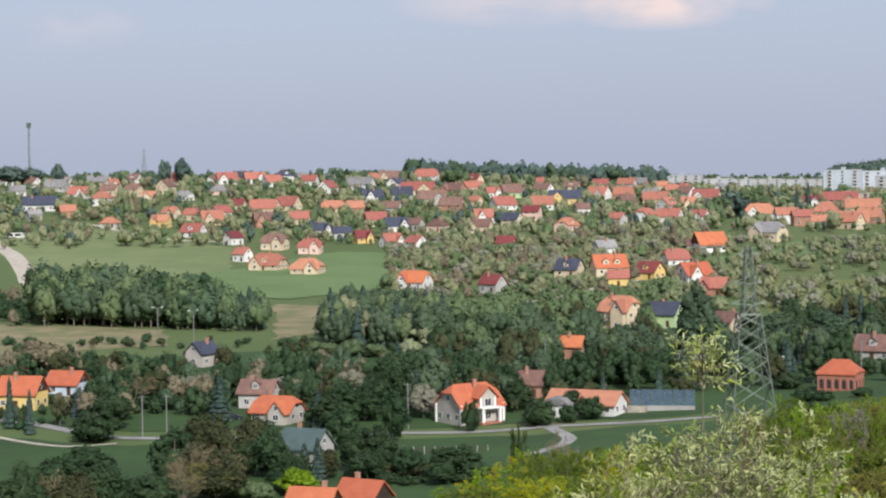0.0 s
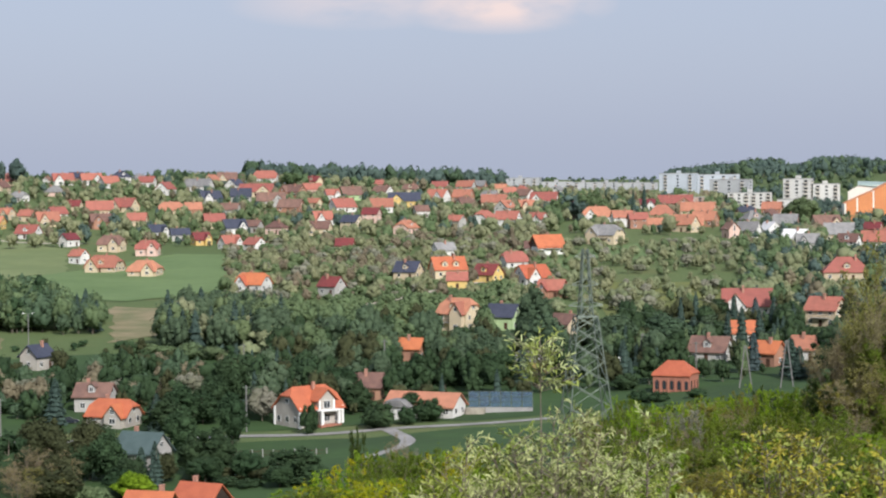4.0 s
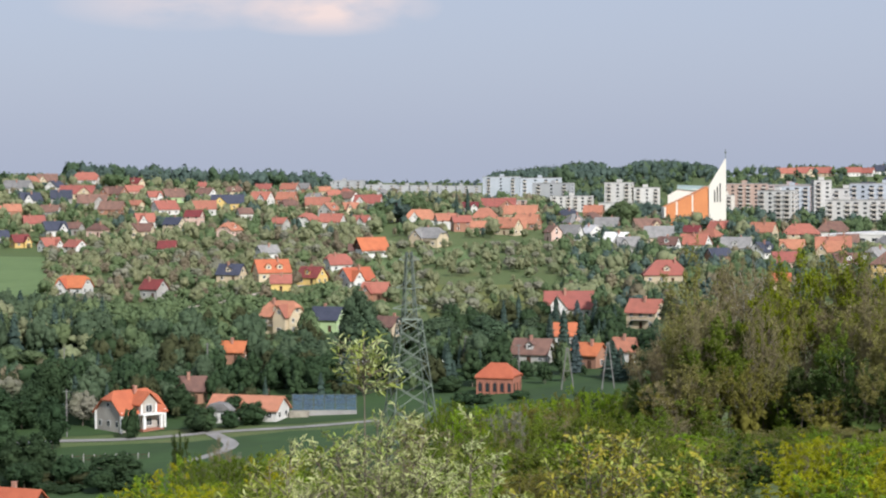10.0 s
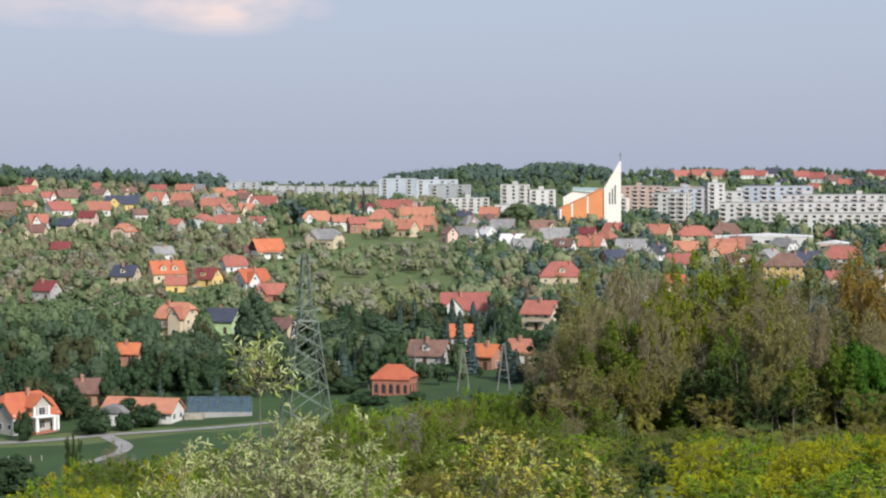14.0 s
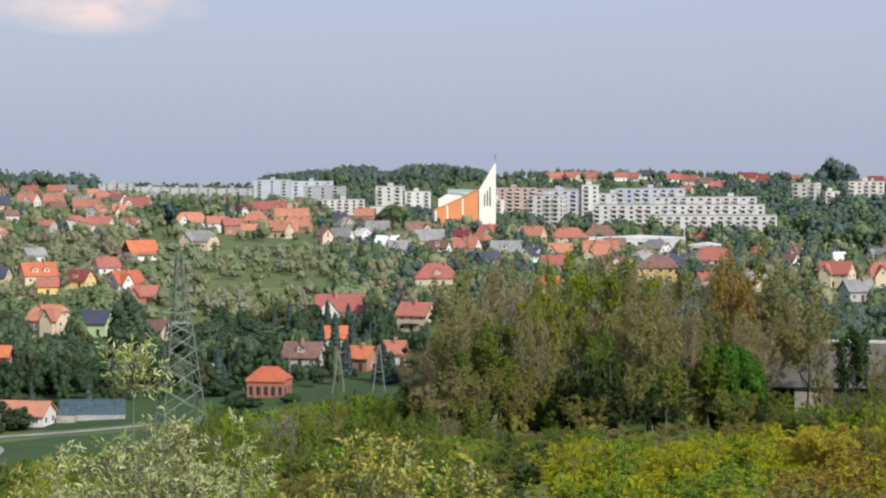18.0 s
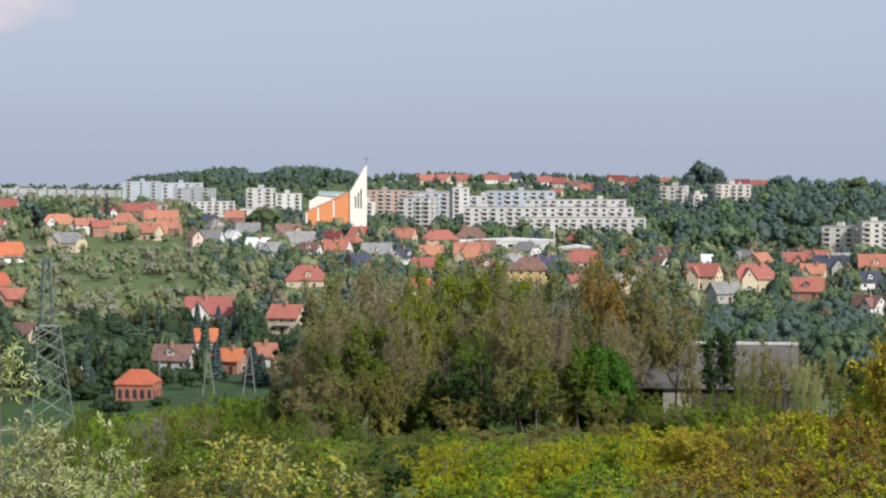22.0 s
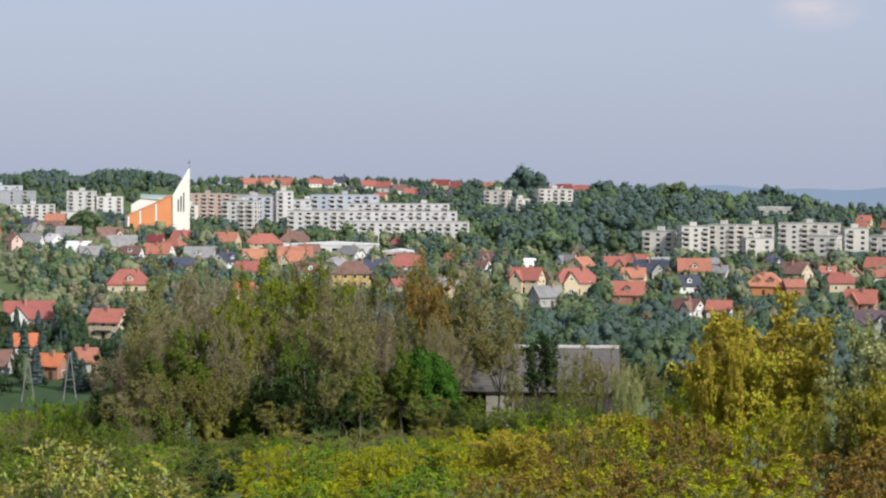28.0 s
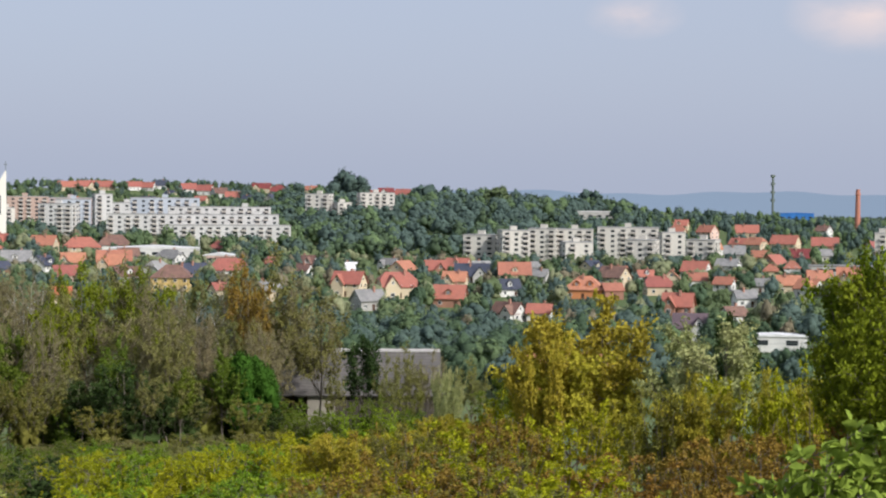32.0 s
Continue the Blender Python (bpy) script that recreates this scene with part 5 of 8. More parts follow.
chimney_stack()
hall(*polar(30.5, 2030), -30.5, 34, 20, 8, BLUE_SHEET, BLUE_SHEET, "long bright blue sheet-clad industrial hall")
hall(*polar(12.6, 1075), -12.6, 46, 26, 5.6, ROOFS["wh"], WALLS["wh"], "large flat white-roofed market hall", 1.2)
hall(*polar(14.4, 1050), -20, 16, 16, 4.6, ROOFS["wh"], WALLS["pk"], "low hall with a pale sheet roof", 1.2)
hall(*polar(30.0, 560), -28, 16, 9, 4.2, ROOFS["wh"], WALLS["wh"], "low white garage hall", 0.4)
hall(*polar(24.9, 1560), -20, 40, 12, 7, ROOFS["wh"], WALLS["gy"], "pale flat-roofed hall among trees", 0.3)
hall(*polar(31.8, 1010), -25, 42, 14, 4.5, ROOFS["gy"], WALLS["gy"], "long grey flat-roofed works hall", 0.3)
hall(*polar(-20.75, 1130), 0, 9, 4, 2.2, ROOFS["wh"], WALLS["wh"], "small white field shed", 0.2)

for x, y, h in ((-136.6, 436.1, 9.5), (-131.3, 437.1, 9.5), (-78.9, 450.1, 10.5), (-55, 520, 12), (-96, 545, 9), (24, 505, 10)):
    pole(x, y, h)
for x, y in ((-185.6, 610.4), (-171.6, 601.5)):
    pole(x, y, 10.5, "street_lamp", True, True, "tall street lamp with two arms")
for x, y, h in ((11.9, 547.9, 9.0), (43.0, 470.0, 11.0), (34.3, 480.0, 10.0)):
    pole(x, y, h, frame_a=True, label="concrete A-frame utility pole")
pole(*polar(33.0, 1000), 24, "street_lamp", True, True, "tall floodlight mast with two arms")

# roads, tracks and fields
strip("road_1", [(-190, 470), (-178.9, 459.4), (-168.8, 454.7), (-155.6, 444.5), (-143.5, 436), (-131.3, 434.6), (-117.3, 435.5), (-98, 440), (-80.7, 443.7), (-64.3, 444.4), (-52.1, 448), (-45.4, 450.7), (-26, 452.3), (-10, 455)], 3.4, ROAD, "narrow pale asphalt valley road")
strip("road_2", [(-47, 449.5), (-43.5, 440), (-40.6, 430), (-41.8, 418), (-48, 405)], 3.2, ROAD, "short asphalt branch road")
strip("road_3", [(-420, 1060), (-387.6, 1000.5), (-364.7, 960), (-327, 875), (-304, 824), (-270, 790)], 9, TRACK, "wide pale road between meadows")
strip("track_1", [(-96, 718), (-89.6, 723.5), (-78, 731), (-62, 762), (-56, 774), (-40, 800)], 4, TRACK, "pale gravel lane up to the houses")
strip("track_2", [(-400, 1150), (-376, 1131), (-341, 1084), (-304, 1056), (-270, 1050)], 4, TRACK, "pale track across the meadow")
strip("track_3", [(-185, 448), (-165, 432), (-150, 424), (-140, 428)], 1.6, TRACK, "worn footpath through the grass")
draped("field_1", [(-440, 1066), (-370, 1118), (-310, 1066), (-268, 1016), (-208, 777), (-300, 846)], FIELD["mown"], "light green mown meadow on the far slope", "field")
draped("field_2", [(-250, 870), (-233, 905), (-210, 1000), (-163, 990), (-140, 900), (-140, 800), (-174, 748), (-205, 765)], FIELD["crop"], "bright green crop field", "field", 0.24)
draped("field_3", [(-262, 655), (-193, 645), (-180, 600), (-230, 565)], FIELD["tan"], "dry tan reed field", "field")
draped("field_4", [(-176, 725), (-150, 720), (-134, 640), (-150, 615)], FIELD["tan"], "dry tan reed patch", "field")
draped("field_5", [(-30, 885), (22, 965), (20, 870), (-24, 820)], FIELD["crop"], "green sloping lawn below a house", "field")
draped("field_6", [(-4, 775), (46, 775), (40, 672), (4, 664)], FIELD["olive"], "rough olive pasture with fruit trees", "field")
draped("field_7", [(-200, 446), (-145, 426), (-100, 430), (-60, 436), (-20, 447), (20, 450), (32, 400), (-10, 360), (-50, 356), (-160, 350), (-210, 380)], FIELD["valley"], "green meadow below the valley road", "field")
# a second patch of the shade-darkened grass, over the valley floor
draped("field_9", [(-215, 470), (-150, 445), (-100, 447), (-10, 462), (70, 450), (95, 560), (60, 640), (-60, 640), (-130, 600), (-190, 560)], FIELD["valley"], "dark damp grass of the valley floor", "field", 0.1)
draped("field_8", [(-75, 715), (-30, 700), (-20, 655), (-62, 640)], FIELD["olive"], "grassy plot round the houses", "field")


# small things of the valley
CAR_PAINT = material("dark_car_paint", (0.02, 0.025, 0.035), None, 1, 0.25, 0.02, spec=0.5)
TYRE = material("tyre_rubber", (0.02, 0.02, 0.02), None, 2, 0.9, 0.05)
GLOBE = material("white_lamp_globe", (0.8, 0.8, 0.78), None, 1, 0.3, 0.02)


def disc(r, y0, y1, n=14):
    return prism([(r * math.cos(2 * math.pi * i / n), r * math.sin(2 * math.pi * i / n)) for i in range(n)], y0, y1)


def parked_car(x, y, turn):
    ob = thing("parked_car", x, y, turn, "dark hatchback car parked beside a garden", "car")
    side = [(-2.1, 0.3), (2.1, 0.3), (2.15, 0.75), (1.9, 0.95), (1.0, 1.02), (0.45, 1.48), (-1.2, 1.5), (-1.9, 1.05), (-2.1, 0.9)]
    body = part("body", raw("body", *prism(side, -0.85, 0.85), CAR_PAINT), ob)
    for s in (-1, 1):
        part("side_window", raw("side_window", *prism([(-1.6, 1.02), (0.8, 1.02), (0.38, 1.42), (-1.15, 1.43)], s * 0.86 - 0.01, s * 0.86 + 0.01), GLASS), body)
        for px in (-1.35, 1.35):
            wh = part("wheel", raw("wheel", *disc(0.33, s * 0.8 - 0.1, s * 0.8 + 0.1), TYRE), ob, pose(px, 0, 0.33))
            part("rim", raw("rim", *disc(0.2, s * 0.8 - 0.115, s * 0.8 + 0.115), STEEL), wh)
        part("headlight", raw("headlight", *boxes((2.06, 2.17, s * 0.6 - 0.18, s * 0.6 + 0.18, 0.62, 0.78)), FRAME), body)


parked_car(-122.6, 462.0, 20)
gl = thing("globe_lamp", -117.1, 420.0, 0, "white globe lamp on a thin dark post", "lamp")
part("post", raw("post", *beam((0, 0, -0.3), (0, 0, 3.4), 0.12), POLE), gl)
gm = bpy.data.meshes.new("globe")
gb = bmesh.new()
bmesh.ops.create_uvsphere(gb, u_segments=14, v_segments=8, radius=0.55)
gb.to_mesh(gm)
gb.free()
gm.materials.append(GLOBE)
part("globe", gm, gl, pose(0, 0, 3.9))
sg = thing("sign_board", 5.6, 545.0, 0, "small white square sign on a post", "sign")
part("post", raw("post", *beam((0, 0, -0.3), (0, 0, 2.2), 0.08), POLE), sg)
part("board", raw("board", *boxes((-0.5, 0.5, -0.09, -0.05, 2.1, 3.1)), FRAME), sg)
fe = thing("garden_fence", -66.0, 415.0, 8, "low garden fence with pale posts and dark rails", "fence")
for i in range(10):
    part("post", raw("post", *boxes((-0.08, 0.08, -0.08, 0.08, -0.4, 1.7)), CONCRETE), fe, pose(-10 + i * 2.2, 0, 0))
for zz in (0.5, 1.2):
    part("rail", raw("rail", *boxes((-10, 9.8, 0.085, 0.13, zz, zz + 0.09)), WOOD), fe)


# ---- blocks of flats: place, turn, length, depth, storeys ----
flats(312.3, 1200.0, -14.6, 76.8, 13, 4, 'P1', step=2.92)
flats(297.7, 1226.4, -13.6, 104.8, 13, 6, 'P1', step=2.86)
flats(318.9, 1243.8, -14.4, 63.8, 12, 8, 'P1', step=2.66)
flats(290.9, 1273.2, -12.9, 43.5, 12, 9, 'P2', step=2.95)
flats(219.4, 1250.9, -27.9, 21.4, 13, 8, 'P1', step=2.72)
flats(237.2, 1298.5, -10.4, 22.0, 12, 9, 'P2', step=2.77)
flats(197.0, 1315.3, 11.5, 8.0, 12, 7, 'P3', step=2.62)
flats(223.0, 1402.4, -9.0, 31.6, 12, 10, 'P4', step=2.70)
flats(266.7, 1354.0, -1.1, 11.5, 12, 10, 'P1', step=2.91)
flats(256.7, 1416.9, -10.3, 30.0, 12, 10, 'P5', step=2.69)
flats(272.4, 1301.8, -11.8, 18.5, 12, 8, 'P1', step=2.89)
flats(409.3, 1026.4, -33.7, 17.4, 14, 6, 'P3', step=2.77)
flats(419.6, 1006.0, -10.6, 15.0, 14, 7, 'P3', step=2.75)
flats(448.4, 1031.8, -31.5, 15.4, 14, 7, 'P3', step=2.71)
flats(466.1, 1029.4, -24.4, 20.4, 14, 7, 'P3', step=2.62)
flats(440.4, 970.8, -10.4, 14.8, 14, 5, 'P3', step=2.68)
flats(492.7, 1016.9, -25.9, 33.6, 14, 7, 'P3', step=2.77)
flats(473.3, 959.6, -36.3, 15.6, 14, 5, 'P3', step=2.91)
flats(505.1, 988.4, -17.1, 12.6, 14, 6, 'P3', step=2.88)
flats(503.8, 949.6, -39.9, 15.3, 14, 5, 'P3', step=2.86)
flats(435.4, 1409.3, -32.2, 17.7, 13, 7, 'P3', step=2.88)
flats(448.0, 1394.8, 2.2, 10.4, 12, 5, 'P3', step=2.72)
flats(472.7, 1391.9, -8.8, 25.1, 13, 7, 'P3', step=2.73)
flats(596.6, 924.1, -32.8, 8.0, 13, 6, 'P3', step=2.91)
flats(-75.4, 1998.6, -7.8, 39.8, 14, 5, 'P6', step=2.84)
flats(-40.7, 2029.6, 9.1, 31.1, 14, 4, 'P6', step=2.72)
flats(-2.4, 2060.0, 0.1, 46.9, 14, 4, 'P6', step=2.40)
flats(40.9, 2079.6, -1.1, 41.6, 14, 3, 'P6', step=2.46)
flats(69.7, 1758.6, -10.3, 31.7, 13, 6, 'P2', step=2.82)
flats(103.2, 1767.0, 1.7, 36.9, 13, 5, 'P2', step=3.07)
flats(107.7, 1656.5, -18.7, 32.3, 13, 5, 'P6', step=2.78)
flats(109.3, 1476.0, -4.2, 31.2, 13, 4, 'P1', step=2.46)
flats(145.4, 1492.9, -15.6, 19.7, 13, 8, 'P1', step=2.71)
flats(164.4, 1491.0, 3.7, 19.3, 13, 7, 'P1', step=2.76)
flats(58.6, 1398.8, -2.4, 28.0, 11, 3, 'P4', step=1.80)
flats(134.1, 1393.6, -5.5, 24.9, 11, 3, 'P1', step=3.00)


# ---- more houses of the ridge and the town, at random in bearing sectors ----
def infill(az0, az1, r0, r1, n, seed, roofs, gap=15.0):
    rng = random.Random(seed)
    made = tries = 0
    while made < n and tries < n * 40:
        tries += 1
        az, r = rng.uniform(az0, az1), rng.uniform(r0, r1)
        x, y = polar(az, r)
        ok = all(math.hypot(x - sx, y - sy) > rad + gap * 0.75 for sx, sy, rad, _, _ in SITES)
        # keep neighbours apart by bearing, so they don't overlap in the camera's view
        ok = ok and all(abs(math.degrees(math.atan2(sx, sy)) - az) * r * 0.0175 > rad + 3 or abs(math.hypot(sx, sy) - r) > 70 for sx, sy, rad, _, _ in SITES)
        if not ok:
            continue
        w = rng.uniform(8.5, 12.5)
        d = w * rng.uniform(0.7, 0.85)
        house(round(x, 1), round(y, 1), -az + rng.choice((-35, -20, -10, 15, 30, 60)), w, d, rng.choice((3.2, 3.6, 4.0, 5.4)), d * rng.uniform(0.4, 0.48), rng.choice((1.0, 1.0, 1.0, 0.5, 0.0)), rng.choice(roofs), rng.choice(("wh", "wh", "cr", "cr", "gy", "pk", "br")), dormers=rng.choice((0, 0, 1)))
        made += 1


TOWN_ROOFS = ("or", "or", "rd", "rd", "br", "gy", "na", "mr")
infill(-22.0, -11.0, 1180, 1560, 18, 31, TOWN_ROOFS)
infill(-11.0, -1.0, 1080, 1560, 24, 32, TOWN_ROOFS)
infill(-1.0, 5.5, 1020, 1420, 13, 33, TOWN_ROOFS)
infill(5.5, 15.0, 880, 1160, 12, 34, TOWN_ROOFS)
infill(15.0, 24.0, 700, 1040, 9, 35, TOWN_ROOFS)
infill(24.0, 34.0, 760, 1500, 22, 36, TOWN_ROOFS)
infill(9.0, 19.0, 1750, 2050, 14, 37, ("rd", "mr", "or", "na"))


# ---- trees ----
def tubes(segs, sides=5):
    """Tapered limbs: (a, b, radius a, radius b) each."""
    v, f = [], []
    for a, b, ra, rb in segs:
        a, b = Vector(a), Vector(b)
        d = (b - a).normalized()
        s = d.cross(Vector((0.3, 0.1, 1)) if abs(d.z) < 0.9 else Vector((1, 0.2, 0))).normalized()
        u = d.cross(s)
        k = len(v)
        for p, rr in ((a, ra), (b, rb)):
            for i in range(sides):
                t = 2 * math.pi * i / sides
                v.append(p + (s * math.cos(t) + u * math.sin(t)) * rr)
        f += [(k + i, k + (i + 1) % sides, k + sides + (i + 1) % sides, k + sides + i) for i in range(sides)]
        f.append(tuple(k + sides + i for i in range(sides)))
    return v, f


ICO = {}


def ico(sub):
    """Unit sphere of triangles: ways and faces."""
    if sub not in ICO:
        bm = bmesh.new()
        bmesh.ops.create_icosphere(bm, subdivisions=sub + 1, radius=1.0)
        bm.verts.index_update()
        ICO[sub] = np.array([v.co[:] for v in bm.verts]), np.array([[v.index for v in f.verts] for f in bm.faces])
        bm.free()
    return ICO[sub]


def leaf_arrays(rng, p, out, size, long=1.4, wild=0.6):
    """Small leaf blades at places p facing about outwards: four corners each."""
    n = len(p)
    a = out + rng.normal(size=(n, 3)) * wild
    a /= np.linalg.norm(a, axis=1)[:, None] + 1e-9
    b = np.cross(a, rng.normal(size=(n, 3)))
    b /= np.linalg.norm(b, axis=1)[:, None] + 1e-9
    c = np.cross(a, b)
    s = size * (0.55 + 0.9 * rng.random((n, 1)))
    b, c = b * s * long, c * s
    return np.stack([p - b * 0.5, p - c * 0.42 + b * 0.08, p + b * 0.55, p + c * 0.42 - b * 0.05], 1).reshape(-1, 3)


def crown_mesh(name, tv, tf, qv, mat):
    """Clumps (triangles, smooth) and leaves (quads) of one crown."""
    nt, nq = len(tf), len(qv) // 4
    me = bpy.data.meshes.new(name)
    me.vertices.add(len(tv) + len(qv))
    me.vertices.foreach_set("co", np.concatenate([tv, qv]).astype(np.float32).ravel())
    me.loops.add(3 * nt + 4 * nq)
    me.loops.foreach_set("vertex_index", np.concatenate([np.asarray(tf).ravel(), len(tv) + np.arange(4 * nq)]).astype(np.int32))
    me.polygons.add(nt + nq)
    me.polygons.foreach_set("loop_start", np.concatenate([np.arange(nt) * 3, 3 * nt + np.arange(nq) * 4]).astype(np.int32))
    me.polygons.foreach_set("loop_total", np.concatenate([np.full(nt, 3), np.full(nq, 4)]).astype(np.int32))
    me.polygons.foreach_set("use_smooth", np.concatenate([np.ones(nt, bool), np.zeros(nq, bool)]))
    me.materials.append(mat)
    me.update(calc_edges=True)
    me.validate()
    return me


# half breadth, foot and top of a crown of unit height
FORMS = {"round": (0.33, 0.13, 1.0), "tall": (0.17, 0.06, 1.0), "bush": (0.5, 0.0, 1.0), "spread": (0.45, 0.2, 1.0)}


def crown(seed, form, lumps, sub, leaves, size, long=1.4, rough=0.28, body=0.8, wild=0.6):
    """A unit crown: uneven clumps over its outline with gaps between, and loose leaves on them."""
    rng = np.random.default_rng(seed)
    if form == "fir":
        tv, tf, pts, out = [], [], [], []
        tiers, n = lumps, 9
        for i in range(tiers):
            z0 = 0.05 + 0.86 * i / tiers
            z1 = min(1.0, z0 + 1.75 / tiers)
            R = 0.21 * (1.0 - 0.9 * z0) * rng.uniform(0.85, 1.12)
            k, t0 = len(tv), rng.random() * 6.28
            ring = []
            for j in range(n):
                t = t0 + 2 * math.pi * j / n
                r = R * (1.12 if j % 2 else 0.72) * rng.uniform(0.85, 1.15)
                ring.append((r * math.cos(t), r * math.sin(t), z0 + rng.uniform(-0.02, 0.02)))
            tv += ring + [(0, 0, z1)]
            tf += [(k + j, k + (j + 1) % n, k + n) for j in range(n)]
            m = max(1, leaves // tiers)
            t, u = rng.random(m) * 6.28, rng.random(m) ** 0.6
            pts.append(np.stack([R * u * np.cos(t), R * u * np.sin(t), z1 + (z0 - z1) * u], 1))
            out.append(np.stack([np.cos(t), np.sin(t), 0 * t + 0.5], 1))
        p, o = np.concatenate(pts), np.concatenate(out)
        return np.array(tv), np.array(tf), leaf_arrays(rng, p, o, size, long)
    w, lo, hi = FORMS[form]
    m = lumps
    i = np.arange(m)
    up = 1 - 2 * (i + 0.5) / m
    t = i * 2.39996 + rng.normal(size=m) * 0.35
    flat = np.sqrt(1 - up * up)
    way = np.stack([flat * np.cos(t), flat * np.sin(t), up], 1)
    rad = 1.08 / m ** 0.36 * rng.uniform(0.5, 1.4, m)
    cen = way * ((1 - rad * 0.85) * rng.uniform(0.6, 1.12, m))[:, None]
    cen, rad = np.vstack([cen, [[0, 0, -0.1]]]), np.append(rad, 0.52)
    dirs, tri = ico(sub)
    nv = len(dirs)
    tv = (cen[:, None] + dirs[None] * (rad[:, None] * (body + rough * rng.normal(size=(m + 1, nv))))[:, :, None]).reshape(-1, 3)
    tf = (tri[None] + (np.arange(m + 1) * nv)[:, None, None]).reshape(-1, 3)
    who = rng.choice(m, leaves * 2, p=rad[:m] ** 2 / np.sum(rad[:m] ** 2))
    d = rng.normal(size=(leaves * 2, 3))
    d /= np.linalg.norm(d, axis=1)[:, None]
    d += way[who] * 0.6
    d /= np.linalg.norm(d, axis=1)[:, None]
    q = cen[who] + d * (rad[who] * rng.uniform(0.74, 1.32, leaves * 2))[:, None]
    gap = np.linalg.norm(q[:, None] - cen[None], axis=2) / rad[None]
    keep = np.flatnonzero(gap.min(axis=1) > 0.7)[:leaves]
    q, d = q[keep], d[keep]

    def fit(v):
        v = v * np.array([w, w, (hi - lo) / 2]) * (1 - 0.16 * v[:, 2:3] * np.array([1, 1, 0])) + np.array([0, 0, (lo + hi) / 2])
        v[:, 2] = np.maximum(v[:, 2], 0.02)
        return v

    return fit(tv), tf, leaf_arrays(rng, fit(q), d, size, long, wild)


def skeleton_limbs(seed, limbs=9, lo=0.25, spread=0.3, trunk=0.018, lean=0.05, twigs=4):
    rng = np.random.default_rng(seed + 500)
    top = np.array([rng.normal() * lean, rng.normal() * lean, 0.9])
    mid = top * 0.5 + rng.normal(size=3) * [lean / 2, lean / 2, 0]
    segs = [((0, 0, -0.04), mid, trunk, trunk * 0.68), (mid, top, trunk * 0.68, trunk * 0.15)]
    for i in range(limbs):
        f = lo + (0.85 - lo) * (i + rng.random()) / limbs
        s = mid * f / 0.5 if f < 0.5 else mid + (top - mid) * (f - 0.5) / 0.5
        t = i * 2.4 + rng.random()
        ln = spread * (1.15 - f * 0.75) * (0.75 + 0.5 * rng.random())
        e1 = s + np.array([math.cos(t) * ln * 0.55, math.sin(t) * ln * 0.55, ln * 0.45])
        e2 = e1 + np.array([math.cos(t + 0.4) * ln * 0.5, math.sin(t + 0.4) * ln * 0.5, ln * 0.42])
        r0 = trunk * 0.45 * (1.1 - f)
        segs += [(s, e1, r0, r0 * 0.7), (e1, e2, r0 * 0.7, r0 * 0.2)]
        for j in range(twigs):
            g = e1 + (e2 - e1) * rng.random()
            h = g + rng.normal(size=3) * ln * 0.3 + [0, 0, ln * 0.15]
            segs.append((g, h, r0 * 0.35, r0 * 0.1))
    return segs


def airy_limbs(seed, mains=7, w=0.3, trunk=0.013, fork=0.34, branches=8, twigs=6):
    """An open crown: a forked trunk, rising limbs, branches and fine twigs; also the twigs' ends."""
    rng = np.random.default_rng(seed + 700)
    lean = rng.normal(size=2) * 0.03
    f0 = np.array([lean[0], lean[1], fork])
    segs = [((0, 0, -0.03), f0 * 0.5 + [0.006, 0, 0], trunk, trunk * 0.85), (f0 * 0.5 + [0.006, 0, 0], f0, trunk * 0.85, trunk * 0.7)]
    ends = []
    for i in range(mains):
        t = i * 2.4 + rng.normal() * 0.3
        u = 0.12 if i == 0 else rng.uniform(0.55, 1.0)
        start = f0 * rng.uniform(0.75, 1.0) if i else f0
        tip = np.array([math.cos(t) * w * u * 0.8, math.sin(t) * w * u * 0.8, (0.9 if i == 0 and w > 0.4 else 0.98) - 0.3 * u * u * rng.uniform(0.4, 1.2)])
        knee = start + (tip - start) * 0.45 + np.array([math.cos(t), math.sin(t), -0.4]) * 0.045 * u
        rr = trunk * (0.62 if i == 0 else 0.42)
        way = [start, start * 0.5 + knee * 0.5 + rng.normal(size=3) * 0.008, knee, knee * 0.5 + tip * 0.5 + rng.normal(size=3) * 0.012, tip]
        for k in range(4):
            segs.append((way[k], way[k + 1], rr * (1 - 0.22 * k), rr * (0.78 - 0.22 * k)))
        for j in range(branches):
            g = 0.3 + 0.7 * (j + rng.random()) / branches
            k = min(3, int(g * 4))
            a = way[k] + (way[k + 1] - way[k]) * (g * 4 - k if g < 1 else 1)
            v = rng.normal(size=3) * 0.6 + [math.cos(t) * 0.5, math.sin(t) * 0.5, 0.75]
            v /= np.linalg.norm(v)
            ln = rng.uniform(0.09, 0.18) * (1.2 - 0.5 * g)
            b = a + v * ln
            segs.append((a, b, rr * 0.3, rr * 0.1))
            for _ in range(twigs):
                c = a + (b - a) * rng.uniform(0.25, 1.0)
                e = c + (v * 0.5 + rng.normal(size=3) * 0.55 + [0, 0, 0.2]) * rng.uniform(0.03, 0.075)
                segs.append((c, e, 0.0011, 0.0005))
                ends.append((c, e))
    return segs, np.array(ends)


TREE = {}


